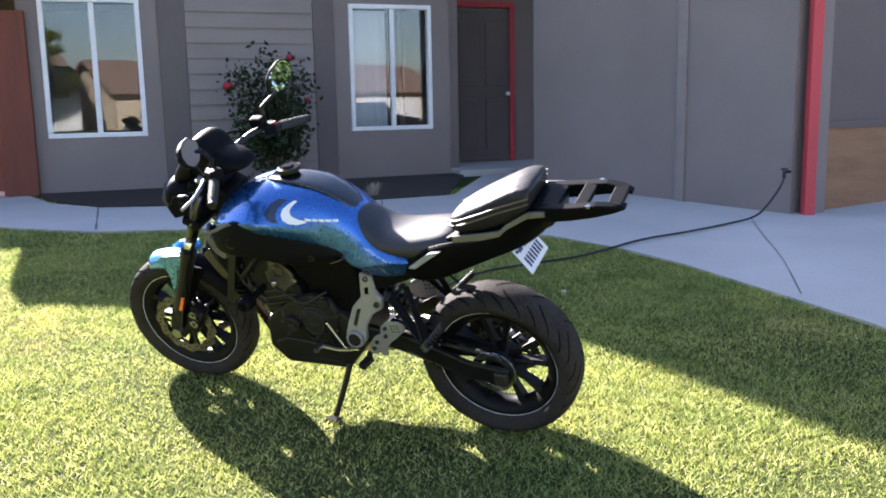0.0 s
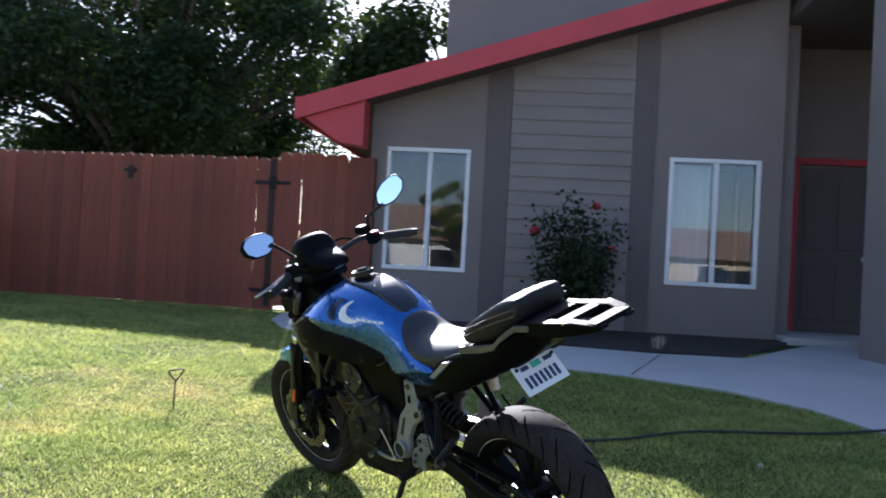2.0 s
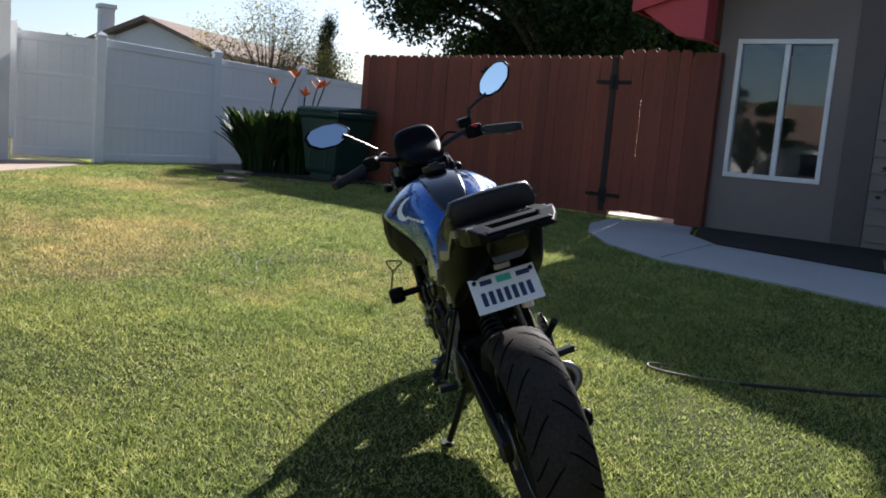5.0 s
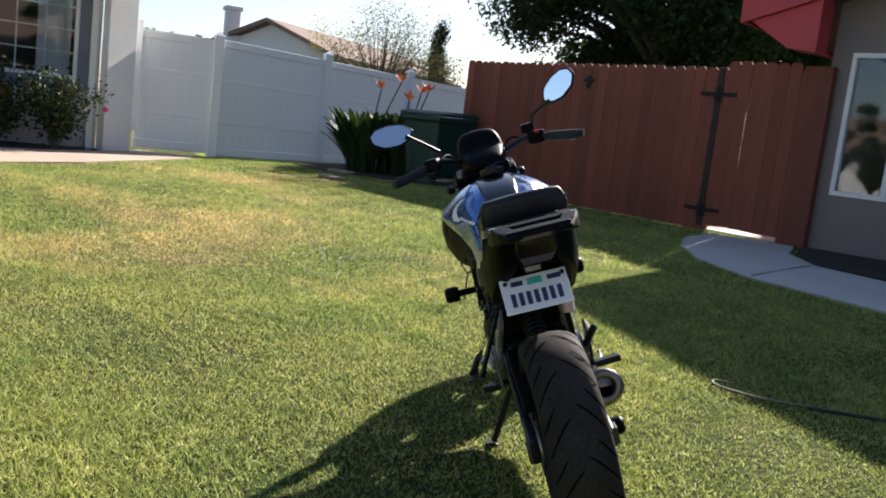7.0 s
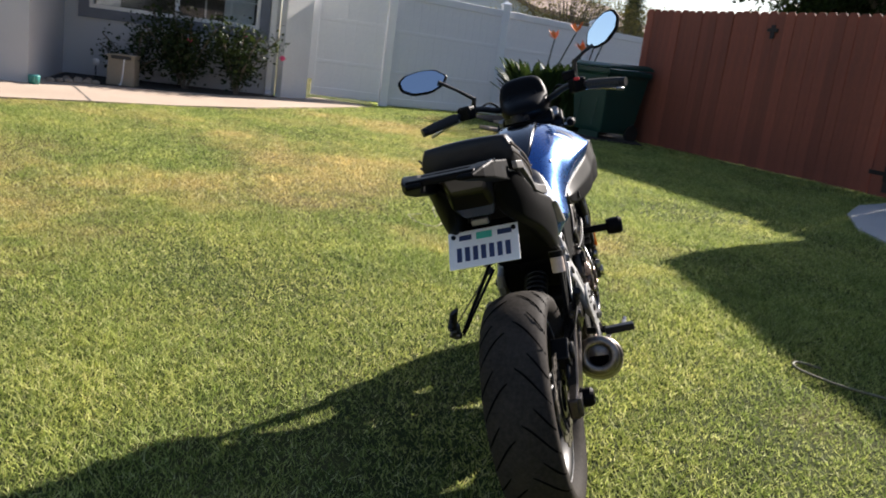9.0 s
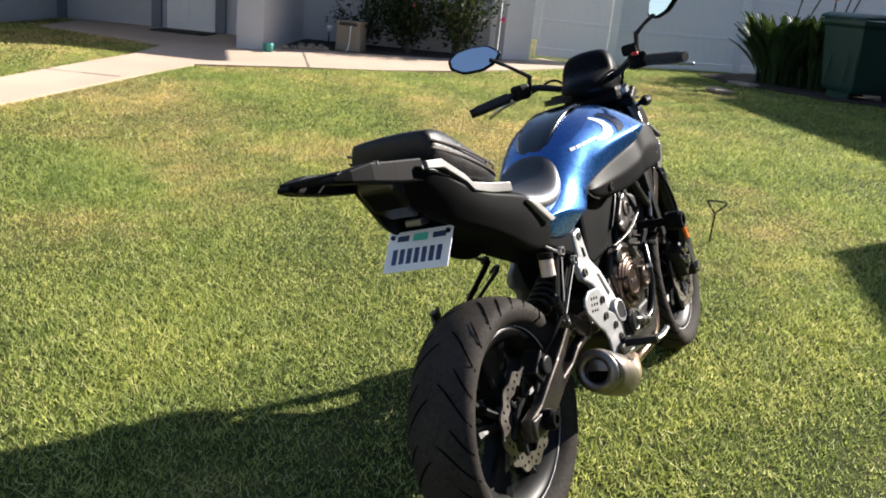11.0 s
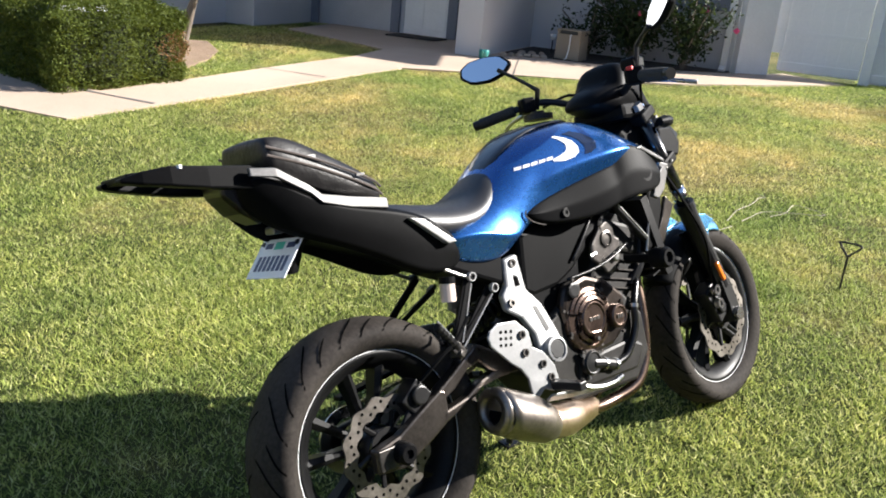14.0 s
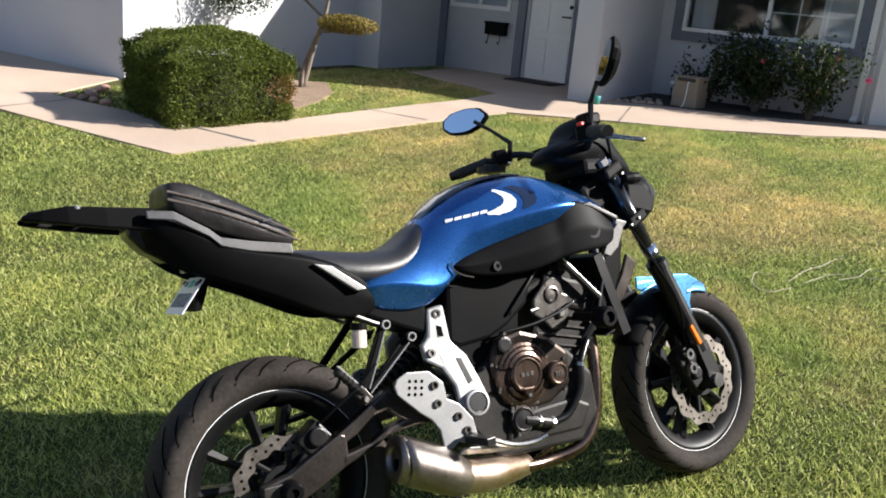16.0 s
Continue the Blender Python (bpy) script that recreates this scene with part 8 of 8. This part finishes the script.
BROWN_ROOF = surface("weathered_brown_shingles", (0.15, 0.10, 0.075), (0.26, 0.18, 0.135), 0.95, 0, 2, 18, 0.6, 0.02)
TAN_WALL = surface("sunny_tan_stucco", (0.46, 0.38, 0.27), (0.58, 0.49, 0.36), 0.9, 0, 0.7, 60, 0.3, 0.004)
CAR_DARK = surface("dark_grey_car_paint", (0.015, 0.016, 0.018), (0.022, 0.023, 0.026), 0.25, 0.2, 1, 60, 0.0, coat=0.7)


def wheeled_bin():
    root = new("wheeled_bin")
    tagged(root, "dark green plastic wheeled bin with its lid shut", "bin")
    root.matrix_world = Matrix.Translation(on_ground(-9.05, 7.42)) @ Matrix.Rotation(radians(20), 4, "Z")
    rows = []
    for z, w, d in ((0.10, 0.27, 0.29), (0.16, 0.285, 0.31), (0.88, 0.355, 0.385), (0.90, 0.385, 0.415), (0.965, 0.385, 0.415)):
        rows.append([(sx * w, sy * d, z) for sx, sy in ((-1, -1), (1, -1), (1, 1), (-1, 1))])
    part("body", bm_loft(rows), BIN_GREEN, root, bevel=0.025, seg=3)
    part("lid", bm_loft([[(sx * w, sy * d - 0.01, z + (0.03 if sy > 0 else 0)) for sx, sy in ((-1, -1), (1, -1), (1, 1), (-1, 1))] for z, w, d in ((0.966, 0.395, 0.43), (1.0, 0.395, 0.43), (1.035, 0.34, 0.36))]), BIN_GREEN, root, bevel=0.015, seg=3)
    part("handle", bm_tube(curve_points([(-0.27, 0.41, 0.93), (-0.26, 0.48, 0.97), (0.26, 0.48, 0.97), (0.27, 0.41, 0.93)], 4), 0.016, 8), BIN_GREEN, root)
    for s in (-1, 1):
        part("wheel", bm_disc((s * 0.29, 0.27, 0.12), 0.12, 0.05, (1, 0, 0), 24), RUBBER, root, bevel=0.008)
        part("rib", bm_box((0.02, 0.012, 0.66), (s * 0.16, -0.352, 0.52), Matrix.Rotation(radians(-6.0), 4, "X")), BIN_GREEN, root, bevel=0.004)
    part("foot", bm_box((0.4, 0.05, 0.11), (0, -0.25, 0.055)), BIN_GREEN, root, bevel=0.01)
    part("axle", bm_tube([(-0.3, 0.27, 0.12), (0.3, 0.27, 0.12)], 0.012, 8), DARK_STEEL, root)


wheeled_bin()


def garden_hose():
    root = new("garden_hose")
    tagged(root, "black garden hose trailing from the garage wall over the lawn", "hose")
    way = [Vector((2.99, 7.02, 0.82)), Vector((2.94, 6.97, 0.74)), Vector((2.79, 6.86, 0.60)), Vector((2.66, 6.79, 0.525))]
    for x, y, lift in ((2.42, 6.69, 0.036), (2.05, 6.46, 0.036), (1.63, 6.23, 0.036), (1.15, 5.85, 0.03), (0.5, 5.55, 0.022), (0.2, 5.2, 0.02), (0.0, 5.02, 0.02), (-0.14, 4.88, 0.022)):
        way.append(on_ground(x, y, lift))
    part("tube", bm_tube(curve_points(way, 8), 0.0085, 8), HOSE_BLACK, root, smooth=True)
    # last stretch in a paler colour that stands in for the sun on it
    tail = [on_ground(x, y, 0.026) for x, y in ((-0.14, 4.88), (-0.28, 4.77), (-0.42, 4.705), (-0.51, 4.70), (-0.54, 4.745), (-0.47, 4.80))]
    part("hose_end", bm_tube(curve_points(tail, 8), 0.0055, 8), HOSE_TAN, root, "pale hose end, sunlight put into its colour", smooth=True)
    end = tail[-1]
    part("spigot", joined(bm_tube([(3.05, 7.06, 0.85), (2.98, 7.01, 0.85)], 0.012, 8), bm_tube([(2.985, 7.015, 0.86), (2.985, 7.015, 0.80)], 0.013, 10), bm_tube([(2.965, 7.03, 0.875), (3.005, 6.995, 0.875)], 0.008, 8)), DARK_STEEL, root)


garden_hose()


def tie_out_stake():
    root = new("ground_stake")
    tagged(root, "steel tie-out stake with a looped handle in the lawn", "stake")
    b = on_ground(-2.2, 4.3)
    part("shaft", bm_tube([b + Vector((0, 0, -0.05)), b + Vector((0.008, 0, 0.165))], 0.005, 8), DARK_STEEL, root)
    t = b + Vector((0.008, 0, 0.165))
    loop = [t, t + Vector((-0.012, -0.036, 0.045)), t + Vector((-0.012, -0.038, 0.062)), t + Vector((0.012, 0.038, 0.066)), t + Vector((0.013, 0.04, 0.048)), t + Vector((0.004, 0, 0.004))]
    part("loop", bm_tube(curve_points(loop, 5), 0.005, 8), DARK_STEEL, root)


tie_out_stake()


def twine(points, label, seed):
    rng = random.Random(seed)
    way = [on_ground(x + rng.uniform(-0.02, 0.02), y + rng.uniform(-0.02, 0.02), 0.030 + 0.012 * rng.random()) for x, y in points]
    ob = part("twine", bm_tube(curve_points(way, 8), 0.0022, 5), TWINE)
    tagged(ob, label, "twine")


twine([(-2.85, 3.74), (-2.74, 3.65), (-2.78, 3.55), (-2.91, 3.51), (-3.0, 3.53), (-2.99, 3.61)], "loose loop of pale twine lying on the lawn", 3)
twine([(-2.94, 3.72), (-3.18, 3.75), (-3.35, 3.78), (-3.51, 3.82), (-3.55, 3.87), (-3.62, 3.78)], "pale frayed twine end lying on the lawn", 4)
twine([(-2.98, 3.76), (-3.1, 3.83), (-3.26, 3.91), (-3.33, 4.2), (-3.47, 4.02), (-3.27, 4.01), (-3.15, 3.9)], "tangled pale twine lying on the lawn", 8)


def planter_box():
    root = new("planter_box")
    tagged(root, "tan resin hose box with a dark open top beside the path", "planter")
    root.matrix_world = Matrix.Translation(on_ground(-9.0, 1.0, 0.024)) @ Matrix.Rotation(radians(84), 4, "Z") @ Matrix.Scale(0.78, 4)
    rows = [[(sx * w, sy * d, z) for sx, sy in ((-1, -1), (1, -1), (1, 1), (-1, 1))] for z, w, d in ((0.0, 0.215, 0.19), (0.40, 0.20, 0.175), (0.47, 0.19, 0.165))]
    part("body", bm_loft(rows), TAN_PLASTIC, root, bevel=0.012)
    part("rim", joined(bm_box((0.42, 0.03, 0.05), (0, -0.175, 0.45)), bm_box((0.42, 0.03, 0.05), (0, 0.175, 0.45)), bm_box((0.03, 0.32, 0.05), (-0.195, 0, 0.45)), bm_box((0.03, 0.32, 0.05), (0.195, 0, 0.45))), TAN_PLASTIC, root, bevel=0.006)
    part("opening", bm_box((0.30, 0.02, 0.055), (0.0, -0.186, 0.43)), HOSE_BLACK, root, "dark open slot", bevel=0.004)
    part("crank", bm_tube(curve_points([(0.215, -0.02, 0.40), (0.25, -0.02, 0.42), (0.255, -0.06, 0.45)], 4), 0.010, 8), HOSE_BLACK, root)
    part("hose_end", bm_tube(curve_points([(0.05, -0.19, 0.40), (0.055, -0.235, 0.37), (0.045, -0.225, 0.18), (0.02, -0.23, 0.03), (0.0, -0.26, 0.012)], 6), 0.010, 8), NEAR_WHITE, root, "pale hose end hanging out")


planter_box()


def small_edging(points, size, label, group, seed, mat=STONE_TAN):
    rng = random.Random(seed)
    for x, y in points:
        bm = bmesh.new()
        bmesh.ops.create_icosphere(bm, subdivisions=2, radius=1.0)
        for v in bm.verts:
            v.co *= 1 + rng.uniform(-0.09, 0.09)
            v.co.x, v.co.y, v.co.z = v.co.x * size, v.co.y * size * 0.72, max(v.co.z, -0.45) * size * 0.62
        c = on_ground(x, y, size * 0.22 + 0.02)
        bm.transform(Matrix.Translation(c) @ Matrix.Rotation(rng.uniform(0, 3), 4, "Z"))
        tagged(part("edging_stone", bm, mat, smooth=True), label, "stone", group=group)


small_edging([(-8.5 - 0.05 * k, 0.27 + 0.09 * k) for k in range(6)], 0.058, "rounded tan edging stone beside the porch path", "edging stones by the porch", 5)
small_edging([(-8.95, 0.36), (-9.0, 0.48), (-9.05, 0.6)], 0.055, "rounded tan edging stone beside the porch path", "edging stones by the porch", 6)
small_edging([(-3.20, -3.10), (-3.23, -2.96), (-3.26, -2.82), (-3.29, -2.68), (-3.38, -3.02), (-3.46, -3.16), (-3.58, -3.22), (-3.70, -3.28)], 0.062, "pinkish tan brick piece beside the hedge", "bricks beside the hedge", 7, BRICK_PINK)

# small things by the porch
cup = new("toy")
tagged(cup, "small teal plastic watering toy at the column foot", "toy")
c = on_ground(-8.0, 0.2, 0.02)
part("body", bm_lathe([(0.0, 0.0), (0.055, 0.0), (0.065, 0.09), (0.058, 0.10), (0.0, 0.095)], c, 16, "Z"), TEAL, cup, smooth=True)
part("spout", bm_tube([c + Vector((0.05, 0, 0.03)), c + Vector((0.12, 0.03, 0.10))], 0.012, 8), TEAL, cup)
mat_ob = part("doormat", bm_box((0.45, 0.75, 0.018), on_ground(-9.2, -1.3, 0.03)), MAT_DARK, bevel=0.006)
tagged(mat_ob, "dark coir doormat before the white front door", "doormat")
stick = new("garden_light")
tagged(stick, "small pale solar stake light in the soil", "lamp")
c = on_ground(-9.4, 0.62)
part("stake", bm_tube([c, c + Vector((0, 0, 0.2))], 0.008, 8), DARK_STEEL, stick)
part("head", bm_lathe([(0.0, 0.2), (0.03, 0.2), (0.04, 0.25), (0.035, 0.28), (0.0, 0.285)], c, 14, "Z"), NEAR_WHITE, stick, smooth=True)
speck = new("sprinkler_head")
tagged(speck, "small grey sprinkler head set in the shaded lawn", "sprinkler")
c = on_ground(0.9, 5.06)
part("body", bm_lathe([(0.0, 0.0), (0.014, 0.0), (0.014, 0.02), (0.009, 0.026), (0.0, 0.027)], c, 14, "Z"), TWINE, speck, smooth=True)

# joints and cracks in the concrete: thin dark grooves on the walks
JOINT = surface("dark_joint", (0.10, 0.09, 0.08), (0.17, 0.155, 0.14), 0.95)


def joint(points, width, walk):
    way = curve_points([Vector((x, y, 0)) for x, y in points], 6)
    bm = bmesh.new()
    rng = random.Random(len(points))
    rows = []
    for k, p in enumerate(way):
        d = (way[min(k + 1, len(way) - 1)] - way[max(k - 1, 0)]).normalized()
        n = Vector((-d.y, d.x, 0)) * width * rng.uniform(0.3, 0.7)
        rows.append([bm.verts.new((q.x, q.y, ground_z(q.x, q.y) + 0.0245)) for q in (p - n, p + n)])
    for a, b in zip(rows, rows[1:]):
        bm.faces.new((a[0], a[1], b[1], b[0]))
    bmesh.ops.recalc_face_normals(bm, faces=bm.faces)
    part("joint", bm, JOINT, walk)


walks = [o for o in bpy.data.objects if o.name.startswith("pavement")]
joint([(2.72, 7.0), (2.55, 6.3), (2.4, 5.6), (2.18, 4.81)], 0.007, walks[0])
joint([(-0.25, 7.1), (-0.3, 8.4)], 0.012, walks[0])
joint([(-2.5, 7.0), (-2.9, 8.15)], 0.012, walks[0])
joint([(-3.36, -1.55), (-3.42, -0.8)], 0.03, walks[1])
joint([(-5.3, -1.2), (-5.35, -0.4)], 0.016, walks[1])
joint([(-7.0, 0.95), (-8.3, 0.55)], 0.014, walks[1])
joint([(-2.4, -3.0), (-3.2, -3.0)], 0.016, walks[1])


# ---- houses and street further off ----
def gable_house(name, label, origin, yaw, length, depth, eave, ridge, wall_mat, roof_mat, openings=(), chimney=None):
    """A low house; its front runs along its x axis, the ridge too; the gables close its ends."""
    root = new(name)
    tagged(root, label, "house")
    root.matrix_world = Matrix.Translation(origin) @ Matrix.Rotation(radians(yaw), 4, "Z")
    bm = bmesh.new()
    rows = []
    for x in (0, length):
        rows.append([bm.verts.new(p) for p in ((x, 0, 0), (x, 0, eave), (x, depth / 2, ridge), (x, depth, eave), (x, depth, 0))])
    for i in range(5):
        j = (i + 1) % 5
        bm.faces.new((rows[0][i], rows[0][j], rows[1][j], rows[1][i]))
    bm.faces.new(rows[0][::-1])
    bm.faces.new(rows[1])
    bmesh.ops.recalc_face_normals(bm, faces=bm.faces)
    part("wall", bm, wall_mat, root)
    drop = (ridge - eave) / (depth / 2) * 0.4
    for s in (0, 1):
        y0, y1 = (-0.4, depth / 2) if s == 0 else (depth + 0.4, depth / 2)
        bm = bmesh.new()
        vs = [bm.verts.new((x, y, z + dz)) for x in (-0.35, length + 0.35) for y, z in ((y0, eave - drop), (y1, ridge)) for dz in (0.02, 0.16)]
        for f in ((0, 1, 3, 2), (4, 6, 7, 5), (0, 4, 5, 1), (2, 3, 7, 6), (1, 5, 7, 3), (0, 2, 6, 4)):
            bm.faces.new([vs[i] for i in f])
        bmesh.ops.recalc_face_normals(bm, faces=bm.faces)
        part("roof", bm, roof_mat, root)
    for x, z, w, h, kind in openings:
        o = part("garage_door" if kind else "window", bm_box((w, 0.05, h), (x, -0.02, z)), NEAR_WHITE, root, bevel=0.01)
        if not kind:
            part("pane", bm_box((w - 0.14, 0.03, h - 0.14), (x, -0.035, z)), DARK_PANE, o)
    if chimney:
        x, y, w, z = chimney
        part("chimney", joined(bm_box((w, w, z - eave), (x, y, (z + eave) / 2)), bm_box((w + 0.1, w + 0.1, 0.12), (x, y, z))), wall_mat, root, bevel=0.01)
    return root


DARK_PANE = surface("dark_far_glass", (0.015, 0.018, 0.02), (0.03, 0.034, 0.038), 0.08, 0, 1, 20, 0.0)
gable_house("house", "white neighbouring house with a brown shingle roof", (-24.8, 11.2, 0.6), 128.0, 9.0, 5.0, 2.75, 3.66, NEAR_WHITE, BROWN_ROOF)
stack = new("chimney_stack")
tagged(stack, "pale stucco chimney rising behind the white fence", "chimney")
part("shaft", bm_box((0.45, 0.45, 4.0), (-28.0, 8.6, 2.6)), NEAR_WHITE, stack, bevel=0.02)
part("cap", bm_box((0.56, 0.56, 0.14), (-28.0, 8.6, 4.66)), NEAR_WHITE, stack, bevel=0.02)
gable_house("house", "sunlit tan house across the street with a pale garage door", (32.0, -27.0, -0.1), 180.0, 22.0, 8.0, 2.6, 4.3, TAN_WALL, BROWN_ROOF, [(4.0, 1.1, 4.6, 2.2, 1), (10.5, 1.5, 1.8, 1.2, 0), (15.5, 1.5, 1.8, 1.2, 0), (19.5, 1.5, 1.4, 1.2, 0)])


gable_house("house", "grey house across the street with white windows", (8.5, -28.0, 0.0), 180.0, 15.0, 8.0, 2.7, 4.6, NEAR_WHITE, BROWN_ROOF, [(3.0, 1.5, 1.8, 1.2, 0), (7.0, 1.5, 1.8, 1.2, 0), (11.5, 1.1, 4.2, 2.2, 1)])


# unseen house and trees, added so the white house panes reflect something dark
gable_house("house", "unseen brown house added beyond the driveway to darken window reflections", (18.0, 14.0, 0.0), -90.0, 24.0, 8.0, 2.8, 4.8, STUCCO, BROWN_ROOF, [(5.0, 1.5, 1.8, 1.2, 0), (12.0, 1.5, 1.8, 1.2, 0), (18.0, 1.1, 4.4, 2.2, 1)])
tree("tree", (15.0, 4.0, 0.0), 6.5, 2.6, 1.6, 9000, 0.17, "unseen dark tree added beyond the driveway to darken window reflections", LEAF_TREE, 18, 30, 0.16)
tree("tree", (15.5, -4.0, 0.0), 5.6, 2.4, 1.2, 8000, 0.17, "unseen green tree added beyond the driveway to darken window reflections", LEAF_TREE, 19, 30, 0.16)


def dry_tuft(x, y, n, height, label, seed):
    rng = random.Random(seed)
    bm = bmesh.new()
    b = on_ground(x, y, 0.028)
    for k in range(n):
        a, r = rng.uniform(0, 6.28), rng.uniform(0.2, 1.0) * height * 0.7
        base = b + Vector((rng.uniform(-0.04, 0.04), rng.uniform(-0.04, 0.04), 0))
        tip = base + Vector((math.cos(a) * r, math.sin(a) * r, height * rng.uniform(0.4, 1.0)))
        mid = base.lerp(tip, 0.55) + Vector((0, 0, 0.04))
        w = Vector((-math.sin(a), math.cos(a), 0)) * 0.006
        bm.faces.new([bm.verts.new(v) for v in (base - w, base + w, mid + w, mid - w)])
        bm.faces.new([bm.verts.new(v) for v in (mid - w, mid + w, tip)])
    tagged(part("weed", bm, STONE_TAN), label, "weed")


dry_tuft(-0.4, 8.75, 46, 0.15, "pale dried weed tuft in the soil bed", 61)
dry_tuft(-1.4, 8.42, 26, 0.11, "small dried weed in the soil bed", 62)
for x, y, a in ((-8.35, 5.6, 10), (-9.5, 6.15, 40)):
    m = on_ground(x, y, 0.03)
    ob = part("stepping_stone", bm_box((0.34, 0.22, 0.04), (0, 0, 0), Matrix.Translation(m) @ Matrix.Rotation(radians(a), 4, "Z")), STONE_TAN, bevel=0.012)
    tagged(ob, "flat pale stone lying beside the corner plants", "stone", group="flat stones by the corner bed")


def parked_car(origin, yaw):
    root = new("car")
    tagged(root, "dark grey estate car parked by the street", "car")
    root.matrix_world = Matrix.Translation(origin) @ Matrix.Rotation(radians(yaw), 4, "Z")
    side = [(-2.2, 0.35), (-2.25, 0.8), (-2.1, 1.05), (-1.75, 1.6), (0.35, 1.66), (1.05, 1.12), (2.05, 0.95), (2.25, 0.7), (2.2, 0.35)]
    part("body", bm_loft([[(x, y, 0.35 + (z - 0.35) * k) for x, z in side] for y, k in ((-0.88, 0.55), (-0.9, 0.62), (-0.72, 1.0), (0.72, 1.0), (0.9, 0.62), (0.88, 0.55))]), CAR_DARK, root, bevel=0.03)
    for s in (-1, 1):
        part("side_window", bm_box((1.9, 0.02, 0.4), (-0.6, s * 0.80, 1.27), Matrix.Rotation(radians(s * 24), 4, "X")), DARK_PANE, root, bevel=0.02)
        for x in (-1.4, 1.4):
            w = part("wheel", bm_disc((x, s * 0.82, 0.33), 0.33, 0.2, steps=28), RUBBER, root, bevel=0.03)
            part("rim", bm_disc((x, s * 0.925, 0.33), 0.2, 0.02, steps=20), STEEL, w)


parked_car((15.5, -12.0, 0.0), 12.0)
tagged(part("road", sheet([(-60, -20.0), (60, -20.0), (60, -13.5), (-60, -13.5)], 0.015, 0.1, 2.0), surface("street_asphalt", (0.04, 0.04, 0.042), (0.07, 0.07, 0.072), 0.9, 0, 0.6, 60, 0.4, 0.006)), "grey asphalt street in front of the gardens", "road", kind="structure")
tree("tree", (6.0, -27.0, 0.0), 6.0, 2.6, 1.8, 9000, 0.17, "rounded green street tree before the tan house", LEAF_HEDGE, 15, 30, 0.16)
tree("tree", (-2.0, -25.0, 0.0), 5.0, 2.4, 1.2, 8000, 0.17, "leafy green tree across the street", LEAF_TREE, 16, 30, 0.16)
